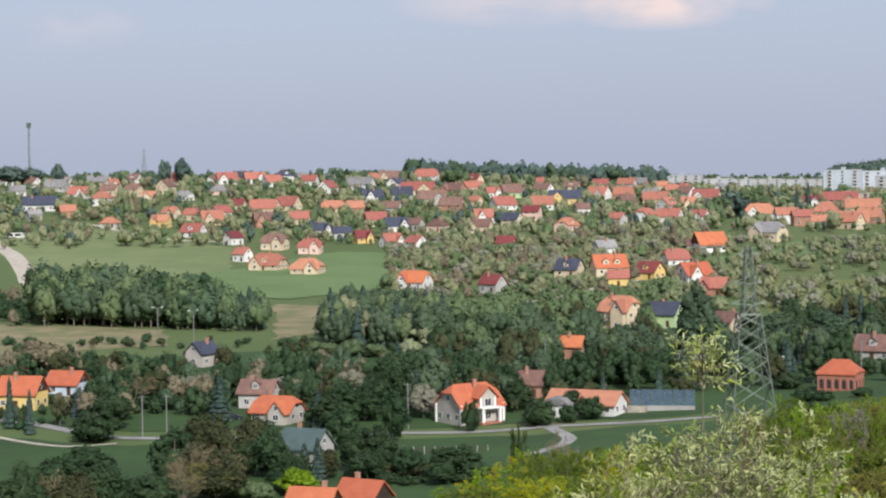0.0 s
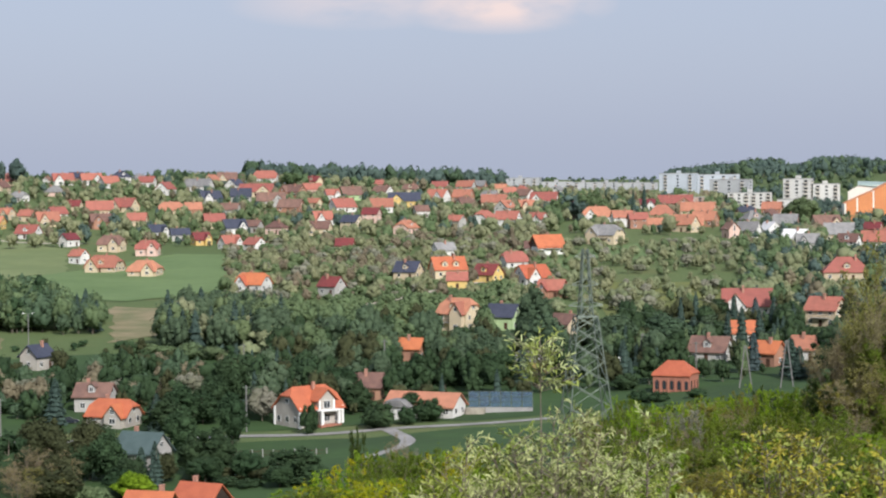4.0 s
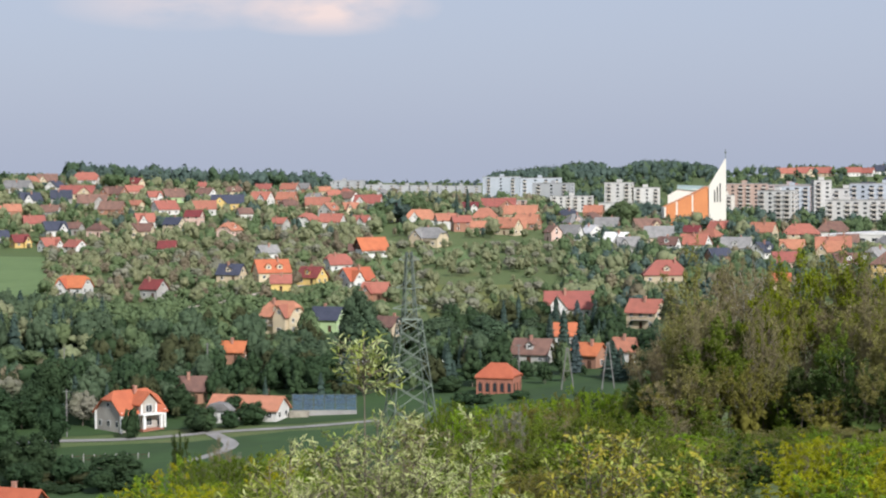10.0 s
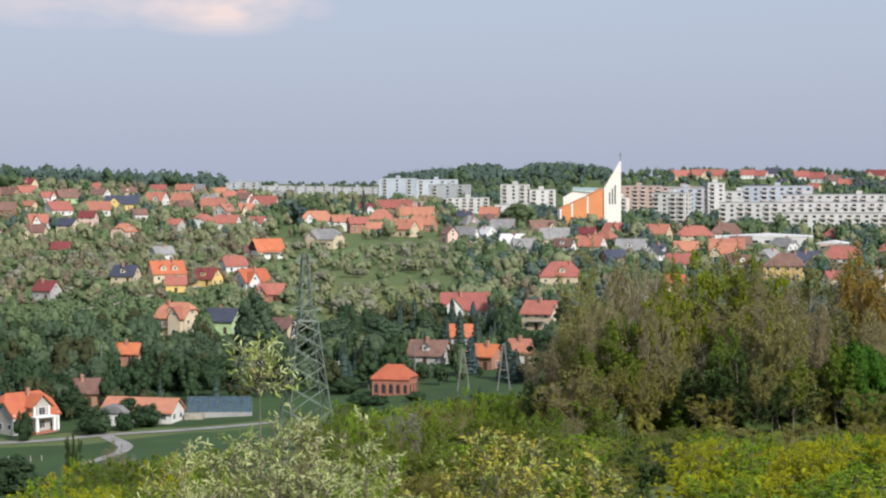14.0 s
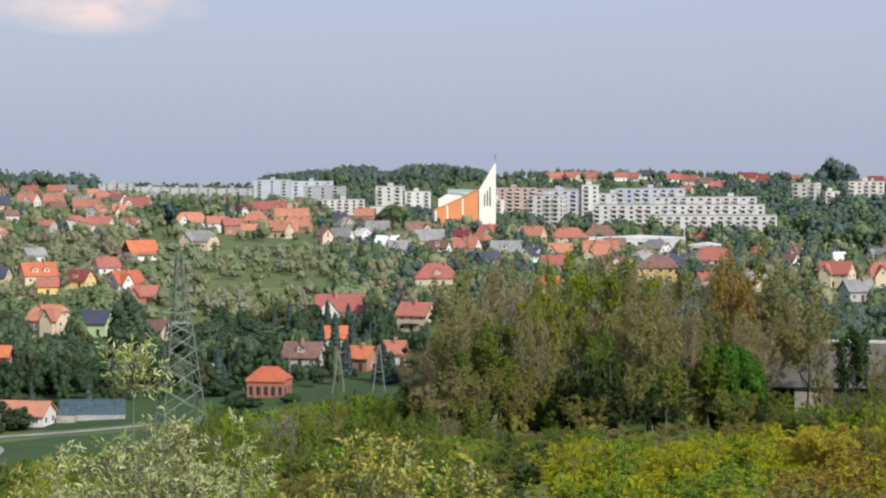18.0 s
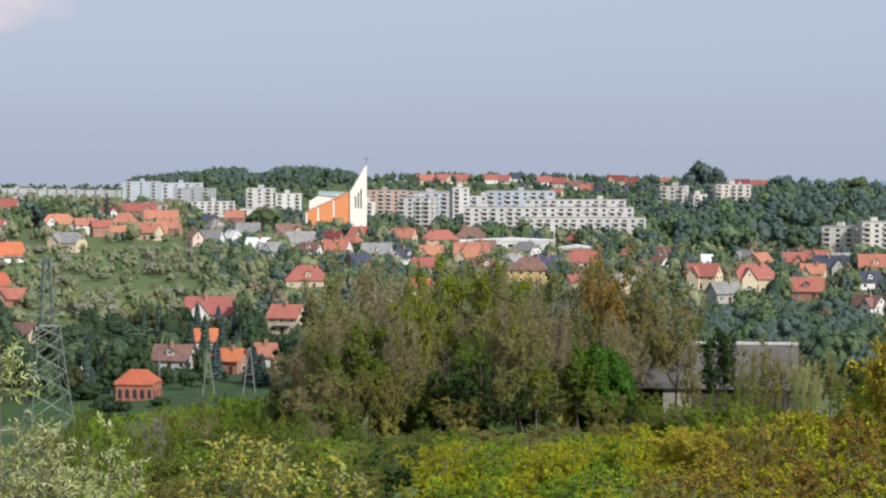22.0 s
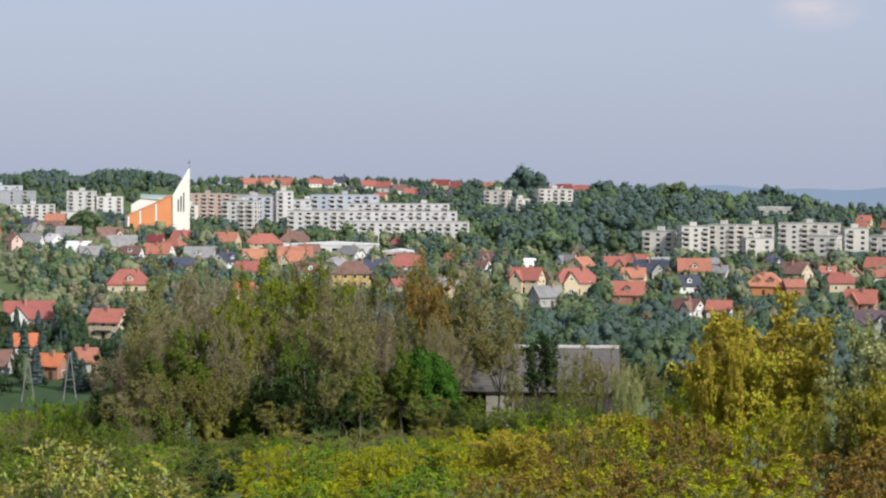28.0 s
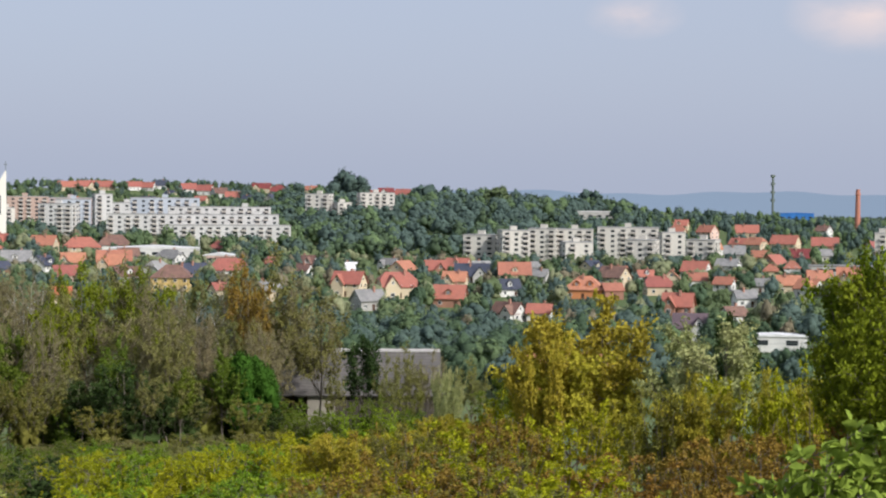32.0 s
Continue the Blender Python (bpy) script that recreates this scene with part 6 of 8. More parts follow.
def tree_kind(key, leaf, form, seeds, lumps, sub, n, size, word, bark=None, trunk=0.018, category="tree", long=1.4, limbs=5, airy=0, rough=0.28):
    """Some variants of one kind of tree, all of unit height; placed ones scale them."""
    out = []
    for s in range(seeds):
        seed = hash_seed(key) + s * 17
        if airy:
            rng = np.random.default_rng(seed)
            segs, ends = airy_limbs(seed, 13 if form == "bush" else 8, FORMS[form][0], trunk, 0.06 if form == "bush" else 0.32, airy)
            k = rng.integers(0, len(ends), n)
            u = rng.uniform(0.2, 1.1, (n, 1))
            p = ends[k, 0] * (1 - u) + ends[k, 1] * u + rng.normal(size=(n, 3)) * 0.011
            tv, tf, qv = np.zeros((0, 3)), np.zeros((0, 3), int), leaf_arrays(rng, p, rng.normal(size=(n, 3)) * 0.7, size, long)
            if form == "bush":
                tv, tf, _ = crown(seed, form, 16, 1, 4, size, rough=0.4)
                tv = tv * [0.44, 0.44, 0.52]
        else:
            segs = skeleton_limbs(seed, limbs, 0.1 if form == "bush" else 0.25, {"round": 0.3, "tall": 0.16, "bush": 0.36, "spread": 0.4, "fir": 0.1}[form], trunk, twigs=0)
            tv, tf, qv = crown(seed, form, lumps, sub, n, size, long, rough)
        out.append((raw("trunk", *tubes(segs, 4), bark or BARK), crown_mesh("crown", tv, tf, qv, LEAF[leaf])))
    TREE[key] = (out, word, category, leaf, form)


def hash_seed(text):
    return sum(ord(c) * (i + 3) for i, c in enumerate(text)) % 9973


def plant(key, x, y, h, wide=1.0, rng=random, label="", group="", tilt=0.0):
    """One tree of a kind, h metres tall."""
    var, word, category, *_ = TREE[key]
    tr, cr, *_ = var[rng.randrange(len(var))]
    ob = new("bush" if category == "bush" else "tree")
    ob.empty_display_size = 0.3
    ob.matrix_basis = pose(x, y, float(height(x, y)), tilt * rng.uniform(-1, 1), tilt * rng.uniform(-1, 1), rng.uniform(0, 360)) @ Matrix.Diagonal((h * wide, h * wide, h, 1))
    tagged(ob, label or word, category, group)
    part("trunk", tr, ob)
    part("crown", cr, ob)
    return ob


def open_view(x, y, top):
    """Whether a crown here leaves the buildings behind it uncovered in the camera's view."""
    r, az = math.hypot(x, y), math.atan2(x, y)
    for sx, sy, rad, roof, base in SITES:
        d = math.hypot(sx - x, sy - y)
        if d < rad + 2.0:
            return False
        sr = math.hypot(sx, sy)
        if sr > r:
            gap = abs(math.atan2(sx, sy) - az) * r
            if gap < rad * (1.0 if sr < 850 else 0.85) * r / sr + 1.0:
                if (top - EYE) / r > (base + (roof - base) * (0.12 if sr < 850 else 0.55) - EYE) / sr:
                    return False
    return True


STANDS = {}


def stand_crowns(key, lumps, sub, leaves):
    """Lighter crowns of a kind, for trees of a stand."""
    k = (key, lumps, sub, leaves)
    if k not in STANDS:
        form = TREE[key][4]
        m = 6 if form == "fir" else lumps
        STANDS[k] = [crown(hash_seed(key) + 31 * i, form, m, sub, leaves, 0.85 / math.sqrt(leaves + 20), 1.25, 0.27, 0.88, 0.42) for i in range(5)]
    return STANDS[k]


def woods(name, az0, az1, r0, r1, n, kinds, h0, h1, label, seed=0, clear=True, lumps=8, sub=0, leaves=60, wide=1.0):
    """A stand of many trees as one mass of stems and crowns for each foliage."""
    rng = random.Random(seed * 77 + int(az0 * 10) + int(r0) + 5)
    per, stems = {}, []
    for _ in range(n):
        az, r = rng.uniform(az0, az1), math.sqrt(rng.uniform(r0 * r0, r1 * r1))
        x, y = polar(az, r)
        h, key = rng.uniform(h0, h1), rng.choice(kinds)
        z = float(height(x, y))
        # lower or leave out trees that would hide buildings from the camera
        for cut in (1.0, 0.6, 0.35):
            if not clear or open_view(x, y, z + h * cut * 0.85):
                hh = h * cut
                tv, tf, qv = stand_crowns(key, lumps, sub, leaves)[rng.randrange(5)]
                t, wd = rng.uniform(0, 6.28), hh * wide * rng.uniform(0.85, 1.25)
                m = np.array([[math.cos(t) * wd, math.sin(t) * wd, 0], [-math.sin(t) * wd, math.cos(t) * wd, 0], [0, 0, hh]])
                got = per.setdefault(TREE[key][3], [[], [], [], 0])
                got[0].append(tv @ m + [x, y, z])
                got[1].append(tf + got[3])
                got[2].append(qv @ m + [x, y, z])
                got[3] += len(tv)
                stems.append(((x, y, z - 0.5), (x + rng.uniform(-0.3, 0.3), y, z + hh * 0.5), hh * 0.016, hh * 0.008))
                break
    if not stems:
        return
    root = tagged(new(name), label, "woodland", kind="stuff")
    root.empty_display_size = 0.5
    part("stems", raw("stems", *tubes(stems, 3), BARK), root)
    for leaf, (tv, tf, qv, _) in per.items():
        part("foliage", crown_mesh("foliage", np.concatenate(tv), np.concatenate(tf), np.concatenate(qv), LEAF[leaf]), root)
    for o in root.children:
        o["kind"] = "stuff"


tree_kind("green", "green", "round", 4, 20, 1, 2400, 0.034, "broadleaf tree in green spring leaf")
tree_kind("dark", "dark", "round", 4, 20, 1, 2400, 0.034, "dark green leafy broadleaf tree")
tree_kind("fresh", "fresh", "round", 3, 20, 1, 2400, 0.034, "tree in bright fresh leaf")
tree_kind("olive", "olive", "round", 3, 20, 1, 2400, 0.034, "tree in olive-green young leaf")
tree_kind("brown", "brown", "round", 3, 16, 1, 1500, 0.036, "budding tree with brownish twigs")
tree_kind("white", "white", "spread", 3, 24, 1, 1500, 0.036, "fruit tree in white blossom")
# valley kinds, with the cloud's shade put into their leaf colour
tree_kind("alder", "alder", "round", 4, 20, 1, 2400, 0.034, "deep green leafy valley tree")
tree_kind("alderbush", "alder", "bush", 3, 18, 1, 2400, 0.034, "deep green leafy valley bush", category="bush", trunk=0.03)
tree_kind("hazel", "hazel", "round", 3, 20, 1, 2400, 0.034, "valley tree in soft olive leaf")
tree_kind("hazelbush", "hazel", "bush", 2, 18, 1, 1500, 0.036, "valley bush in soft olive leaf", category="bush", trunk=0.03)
tree_kind("poplar", "green", "tall", 3, 18, 1, 1500, 0.036, "slim tall green tree with a narrow crown")
tree_kind("fir", "fir", "fir", 3, 9, 1, 900, 0.045, "dark green conical spruce tree", category="conifer")
tree_kind("blue", "blue", "fir", 2, 9, 1, 900, 0.045, "blue-grey conical spruce tree", category="conifer")
tree_kind("pine", "pine", "round", 3, 16, 1, 500, 0.04, "blue-green pine tree of the far woods", category="conifer")
tree_kind("bush", "green", "bush", 3, 16, 1, 1500, 0.036, "rounded green bush in gardens", category="bush", trunk=0.03)
tree_kind("scrub", "scrub", "bush", 3, 16, 1, 420, 0.034, "pale green scrub bush on the slope", category="bush", trunk=0.03)


# ---- woods and gardens of the valley and the ridge ----
def greenery():
    W = lambda *a, **k: woods("woodland", *a, **k)
    mixed = ["green", "pine", "green", "olive", "brown", "green", "pine", "scrub", "dark"]
    ridge = ["green", "olive", "scrub", "brown", "olive", "green", "olive", "pine"]
    # belts of young wood across the valley floor
    belt = ["green", "dark", "dark", "green", "poplar", "dark", "alder"]
    W(-20.3, -18.4, 690, 760, 62, belt, 13, 19, "belt of tall green trees along the valley", 1, lumps=14, leaves=220)
    W(-18.4, -16.6, 680, 750, 60, belt, 11, 18, "belt of tall green trees along the valley", 101, lumps=14, leaves=220)
    W(-16.6, -15.0, 670, 740, 56, belt, 9, 15, "belt of green trees along the valley", 102, lumps=14, leaves=220)
    W(-15.0, -13.8, 660, 710, 40, ["dark", "fir", "green"], 6, 11, "dark end of the tree belt in the valley", 103, lumps=14, leaves=220)
    W(-23.0, -20.3, 690, 800, 60, ["alder", "brown", "alderbush"], 3, 8, "low trees beside the field road", 104, lumps=14, leaves=220)
    W(-12.2, -8.9, 600, 665, 105, ["green", "dark", "fir", "olive", "dark", "fir"], 9, 15, "clump of mixed trees in the valley", 2, lumps=14, leaves=300)
    W(-14.0, -12.0, 560, 600, 22, ["hazel", "alderbush"], 3, 6, "scrub before the reed patch", 105, lumps=14, leaves=300)
    W(-9.6, -2.0, 550, 640, 150, ["green", "alder", "hazel", "dark", "dark"], 6, 12, "mixed green trees in the valley", 3, lumps=14, leaves=300)
    W(-12.0, -1.0, 670, 770, 520, ["bush", "bush", "green", "bush"], 2.2, 4.2, "green thicket below the meadow", 4, lumps=6, leaves=90, wide=1.15)
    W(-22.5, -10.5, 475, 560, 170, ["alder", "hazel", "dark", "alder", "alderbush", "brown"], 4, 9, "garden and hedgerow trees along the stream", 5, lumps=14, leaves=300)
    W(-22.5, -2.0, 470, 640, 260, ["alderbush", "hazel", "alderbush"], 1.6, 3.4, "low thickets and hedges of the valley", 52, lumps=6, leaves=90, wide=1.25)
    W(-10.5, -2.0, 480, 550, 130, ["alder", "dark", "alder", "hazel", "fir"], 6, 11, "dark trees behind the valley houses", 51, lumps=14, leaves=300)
    W(-2.0, 8.0, 500, 640, 260, ["alder", "dark", "alder", "fir", "poplar", "hazel"], 5, 11, "dark trees along the stream", 6, lumps=14, leaves=300)
    W(-3.0, 9.0, 650, 960, 620, ["olive", "scrub", "olive", "scrub", "olive", "green", "scrub", "white"], 2.5, 6.5, "orchard and scrub on the slope", 7, lumps=14, leaves=220)
    W(-10.5, -1.5, 740, 1040, 720, ["brown", "olive", "scrub", "olive", "bush", "brown", "scrub", "brown", "white"], 2.5, 7, "scrub and garden trees on the slope", 8, lumps=14, leaves=220, wide=1.1)
    W(-22.5, -10.0, 1060, 1500, 800, ridge, 4, 10, "garden trees among the houses of the ridge", 9, lumps=8, leaves=50)
    W(-10.0, 4.0, 1000, 1600, 1100, ridge, 4, 10, "garden trees among the houses of the ridge", 10, lumps=8, leaves=50)
    W(4.0, 16.0, 620, 1200, 900, mixed, 5, 11, "garden trees among the houses of the town", 11, lumps=8, leaves=80)
    W(14.0, 35.0, 560, 1080, 1150, mixed + ["pine"], 5, 11, "garden trees among the houses of the town", 12, lumps=8, leaves=80)
    W(14.5, 31.0, 400, 600, 420, ["pine", "green", "dark", "pine", "dark"], 7, 12, "wood behind the barn", 121, lumps=14, leaves=300, wide=1.15)
    W(6.0, 16.5, 1180, 1380, 260, ["pine", "green", "pine"], 7, 14, "park trees before the blocks of flats", 13, lumps=8, leaves=50)
    W(14.5, 26.0, 1130, 1800, 900, ["pine", "green", "pine", "dark", "pine"], 9, 16, "wooded hill behind the town", 14, lumps=8, leaves=50, wide=1.25)
    W(24.0, 35.0, 1080, 1800, 800, ["pine", "green", "pine", "fir"], 5, 12, "trees among the outskirts", 15, lumps=8, leaves=50)
    W(1.9, 8.2, 2100, 2850, 800, ["pine", "pine", "pine", "dark"], 10, 19, "forest on the far hill", 16, lumps=5, leaves=16, clear=False)
    W(-9.8, -2.6, 1560, 1750, 300, ["pine", "dark", "pine"], 9, 19, "forest behind the ridge", 17, lumps=7, leaves=36)
    W(-14.0, -10.0, 1900, 2200, 120, ["dark"], 10, 15, "low wood behind the ridge", 171, lumps=7, leaves=36)
    W(4.0, 18.0, 1480, 2200, 900, ["pine", "green", "dark"], 5, 11, "trees on the hill behind the flats", 18, lumps=7, leaves=36)
    W(-23.0, -10.0, 1450, 1650, 220, ["dark", "green", "dark"], 6, 11, "trees along the ridge", 19, lumps=7, leaves=36)
    W(18.0, 36.0, 2300, 4700, 700, ["blue", "dark", "blue"], 4, 7, "scattered woods of the far plain", 20, lumps=5, leaves=16, clear=False, wide=2.0)
    W(-23.0, 2.0, 2600, 4700, 500, ["blue", "dark", "blue"], 6, 10, "scattered woods of the far plain", 21, lumps=5, leaves=16, clear=False, wide=2.0)


greenery()


# backdrop strip closing the far plain; its blue glow stands for haze
FAR_HILLS = bpy.data.materials.new("far_blue_haze_glow")
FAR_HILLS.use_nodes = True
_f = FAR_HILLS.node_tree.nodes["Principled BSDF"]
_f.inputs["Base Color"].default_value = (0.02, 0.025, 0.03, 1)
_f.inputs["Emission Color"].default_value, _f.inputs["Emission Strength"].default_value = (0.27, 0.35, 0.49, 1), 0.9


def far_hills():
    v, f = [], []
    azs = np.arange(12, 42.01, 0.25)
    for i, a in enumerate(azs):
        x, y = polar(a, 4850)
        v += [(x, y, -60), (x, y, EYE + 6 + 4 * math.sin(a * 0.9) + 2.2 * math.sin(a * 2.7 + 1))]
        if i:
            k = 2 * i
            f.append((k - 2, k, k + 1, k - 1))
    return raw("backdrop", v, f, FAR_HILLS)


tagged(new("backdrop", far_hills()), "glowing blue backdrop painted as hazy far hills on the horizon", "backdrop", kind="structure")


# ---- the near slope ----
tree_kind("lime", "lime", "bush", 4, 0, 0, 6200, 0.0185, "yellow-green slope shrub in young leaf", category="bush", trunk=0.02, airy=6)
tree_kind("nfresh", "fresh", "bush", 3, 0, 0, 6200, 0.0185, "bright green shrub on the slope", category="bush", trunk=0.02, airy=6)
tree_kind("nbush", "ngreen", "bush", 3, 0, 0, 6200, 0.0185, "green leafy shrub of the slope", category="bush", trunk=0.02, airy=6)
tree_kind("ndarkbush", "ndark", "bush", 2, 0, 0, 6200, 0.0185, "dark green leafy shrub of the slope", category="bush", trunk=0.02, airy=6)
tree_kind("nolive", "nolive", "bush", 3, 0, 0, 6200, 0.0175, "olive-green budding shrub of the slope", category="bush", trunk=0.02, airy=6)
tree_kind("rust", "rust", "bush", 4, 0, 0, 6800, 0.0165, "rusty-brown shrub in young leaf", category="bush", trunk=0.018, airy=6)
tree_kind("gold", "gold", "spread", 3, 0, 0, 17000, 0.0145, "golden-green tree in young leaf", trunk=0.014, airy=14)
tree_kind("oak", "oak", "round", 2, 0, 0, 17000, 0.0145, "dense bright green rounded tree", trunk=0.013, airy=14)
tree_kind("pale", "palebl", "spread", 2, 0, 0, 15000, 0.0135, "pale blossoming tree on the slope", trunk=0.014, airy=13)
tree_kind("blos", "white", "spread", 2, 0, 0, 6500, 0.014, "fruit tree in pinkish-white blossom", trunk=0.014, airy=10)
tree_kind("gbrown", "twig", "round", 5, 0, 0, 4600, 0.009775, "tall budding tree with brown twigs", trunk=0.013, airy=9)
tree_kind("gpale", "twig", "round", 3, 0, 0, 2600, 0.0092, "slender budding tree with a pale trunk", bark=BARK_PALE, trunk=0.009, airy=7)
tree_kind("gtan", "twig", "round", 4, 0, 0, 6400, 0.01092, "tall tree with tan catkins and young leaf", trunk=0.013, airy=9)
tree_kind("golive", "grove", "round", 4, 0, 0, 7000, 0.01265, "tall tree in olive young leaf", trunk=0.012, airy=9)
tree_kind("grust", "rust", "round", 2, 0, 0, 8000, 0.0135, "tall tree in rusty-brown young leaf", trunk=0.013, airy=10)
tree_kind("gfresh", "maple", "round", 2, 40, 1, 8000, 0.02, "tree in full bright green leaf", trunk=0.016)
tree_kind("gmid", "ngreen", "round", 3, 0, 0, 9000, 0.0165, "green young-leaved tree of the grove", trunk=0.014, airy=10)
tree_kind("goak", "oak", "round", 2, 0, 0, 7040, 0.01437, "bright green young-leaved tree of the grove", trunk=0.013, airy=9)
tree_kind("gdark", "ndark", "round", 2, 0, 0, 9000, 0.017, "dark green leafy tree on the slope", trunk=0.014, airy=10)
tree_kind("gpine", "ndark", "tall", 2, 0, 0, 7500, 0.0165, "dark ragged pine beside the barn", trunk=0.013, category="conifer", airy=10)


def leafy_shrub(name, x, y, level, spread, stems, twigs, leaf, size, long, label, seed, per=16, leader=None, bare=0.3, leaf2=None, reach=1.0):
    """A shrub close by: bent stems, side twigs, and single leaves set along them."""
    rng = np.random.default_rng(seed)
    h = level - float(height(x, y))
    ob = thing(name, x, y, 0, label, "shrub")
    sets, wood = {leaf: [], leaf2 or leaf: []}, []
    for s in range(stems):
        t = s * 2.4 + rng.random()
        rad = spread * math.sqrt((s + 0.5) / stems)
        top = np.array([math.cos(t) * rad, math.sin(t) * rad, h * (1.0 - 0.32 * (rad / spread) ** 2) * rng.uniform(0.86, 1.02)])
        if leader and s == 0:
            top = np.array((leader[0], leader[1], leader[2] - float(height(x, y))))
        base = np.array([top[0] * 0.25, top[1] * 0.25, -0.1])
        ctl = base * 0.4 + top * 0.6 + np.array([-top[0] * 0.2, -top[1] * 0.2, 0.1])
        curve = lambda u: (1 - u) ** 2 * base + 2 * u * (1 - u) * ctl + u * u * top
        segs = [(curve(i / 9), curve((i + 1) / 9), 0.02 * (1 - i / 10), 0.02 * (1 - (i + 1) / 10)) for i in range(9)]
        for k in range(twigs):
            u = bare + (1 - bare) * (k + rng.random()) / twigs
            a = curve(u)
            ang = rng.uniform(0, 6.28)
            ln = reach * spread * rng.uniform(0.22, 0.5) * (1.25 - u * 0.75)
            b = a + np.array([math.cos(ang) * ln, math.sin(ang) * ln, ln * rng.uniform(0.1, 0.9)])
            segs.append((a, b, 0.006, 0.002))
            n = per
            w = np.sort(rng.random(n)) ** 0.8
            p = a + (b - a) * w[:, None] + rng.normal(size=(n, 3)) * 0.012
            d = np.array([b - a]).repeat(n, 0) / (np.linalg.norm(b - a) + 1e-6) * 0.5 + rng.normal(size=(n, 3)) * 0.55 + [0, 0, 0.1]
            sets[leaf if rng.random() < 0.55 or not leaf2 else leaf2].append(blades(rng, p, d, size, long))
        wood += segs
    tagged(part("stem", raw("stem", *tubes(wood, 5), BARK), ob), kind="stuff")
    for kind, arr in sets.items():
        if arr:
            part("foliage", blade_mesh(np.concatenate(arr), LEAF[kind]), ob)
    return ob


def blades(rng, p, d, size, long):
    """Six-cornered leaves folded a little along the midrib, growing along d."""
    n = len(p)
    d = d / (np.linalg.norm(d, axis=1)[:, None] + 1e-9)
    s = np.cross(d, rng.normal(size=(n, 3)) * 0.6 + [0, 0, 1])
    s /= np.linalg.norm(s, axis=1)[:, None] + 1e-9
    u = np.cross(s, d)
    L = size * (0.65 + 0.7 * rng.random((n, 1)))
    w = L / long / 2
    droop = np.array([0, 0, -0.12]) * L
    pts = [p, p + d * L * 0.35 + s * w * 0.9 + u * w * 0.3, p + d * L * 0.7 + s * w * 0.75 + u * w * 0.2 + droop * 0.5, p + d * L + droop, p + d * L * 0.7 - s * w * 0.75 + u * w * 0.2 + droop * 0.5, p + d * L * 0.35 - s * w * 0.9 + u * w * 0.3]
    return np.stack(pts, 1).reshape(-1, 3)


def blade_mesh(v, mat):
    n = len(v) // 6
    base = np.arange(n)[:, None] * 6
    f = np.concatenate([base + [0, 1, 2, 3], base + [0, 3, 4, 5]], 1).reshape(-1)
    me = bpy.data.meshes.new("foliage")
    me.vertices.add(len(v))
    me.vertices.foreach_set("co", np.asarray(v, np.float32).ravel())
    me.loops.add(8 * n)
    me.loops.foreach_set("vertex_index", f.astype(np.int32))
    me.polygons.add(2 * n)
    me.polygons.foreach_set("loop_start", np.arange(0, 8 * n, 4, dtype=np.int32))
    me.polygons.foreach_set("loop_total", np.full(2 * n, 4, np.int32))
    me.materials.append(mat)
    me.update()
    me.validate()
    return me


# plants of the near slope: kind, place, height, breadth
plant("hazel", -109.1, 384.8, 11.8, 1.28)
plant("gbrown", -106.5, 370.0, 9.2, 1.68)
plant("gbrown", -99.1, 366.8, 8.6, 1.44)
plant("golive", -100.8, 361.2, 7.4, 1.96)
plant("alder", -125.0, 350.4, 11.1, 1.32)
plant("alder", -118.2, 350.6, 8.9, 1.56)
plant("alder", -128.3, 344.9, 6.9, 2.01)
plant("alder", -98.6, 392.8, 10.9, 1.32)
plant("alder", -100.6, 387.1, 8.1, 1.24)
plant("alder", -75.7, 394.8, 9.3, 1.35)
plant("alder", -79.5, 394.1, 8.0, 1.25)
plant("fir", -88.1, 385.1, 7.3, 1.48)
plant("alder", -89.1, 374.5, 5.2, 2.47)
plant("bush", -97.0, 366.9, 4.0, 1.30)
plant("bush", -92.2, 365.1, 3.3, 1.58)
plant("fir", -124.7, 458.3, 11.0, 1.37)
plant("alderbush", -160.1, 496.3, 7.7, 1.21)
plant("alderbush", -152.1, 495.7, 6.3, 1.48)
plant("alderbush", -184.7, 530.2, 5.9, 1.41)
plant("alderbush", -177.5, 529.6, 4.8, 1.72)
plant("alderbush", -177.0, 527.6, 4.5, 1.20)
plant("alderbush", -172.0, 526.2, 3.7, 1.47)
plant("alder", -87.3, 477.1, 14.0, 1.03)
plant("alder", -90.3, 471.4, 10.0, 1.33)
plant("white", -77.9, 465.5, 8.1, 1.08)
plant("white", -99.5, 490.0, 8.3, 1.39)
plant("white", -119.0, 506.2, 5.2, 2.17)
plant("white", -141.8, 500.3, 5.6, 2.00)
plant("alderbush", -63.9, 445.4, 7.2, 0.57)
plant("alderbush", -49.4, 452.3, 6.1, 1.34)
plant("alderbush", -43.4, 455.9, 4.3, 1.13)
plant("alder", -96.1, 460.1, 8.8, 1.69)
plant("alder", -97.8, 449.5, 7.7, 1.91)
plant("alder", -91.0, 461.1, 7.4, 1.76)
plant("alder", -57.4, 476.6, 7.6, 1.50)
plant("fir", -99.1, 449.2, 9.0, 1.48)
plant("alderbush", -149.5, 478.7, 4.8, 1.55)
plant("alderbush", -142.9, 477.5, 3.9, 1.89)
plant("gbrown", -150.7, 476.7, 8.4, 2.07)
plant("alder", -147.2, 446.4, 8.1, 2.07)
plant("alderbush", -146.0, 431.0, 7.2, 1.67)
plant("blue", -160.9, 462.8, 7.0, 1.22)
plant("fir", -164.4, 440.3, 10.3, 0.69)
plant("fir", -172.1, 448.1, 12.0, 0.69)
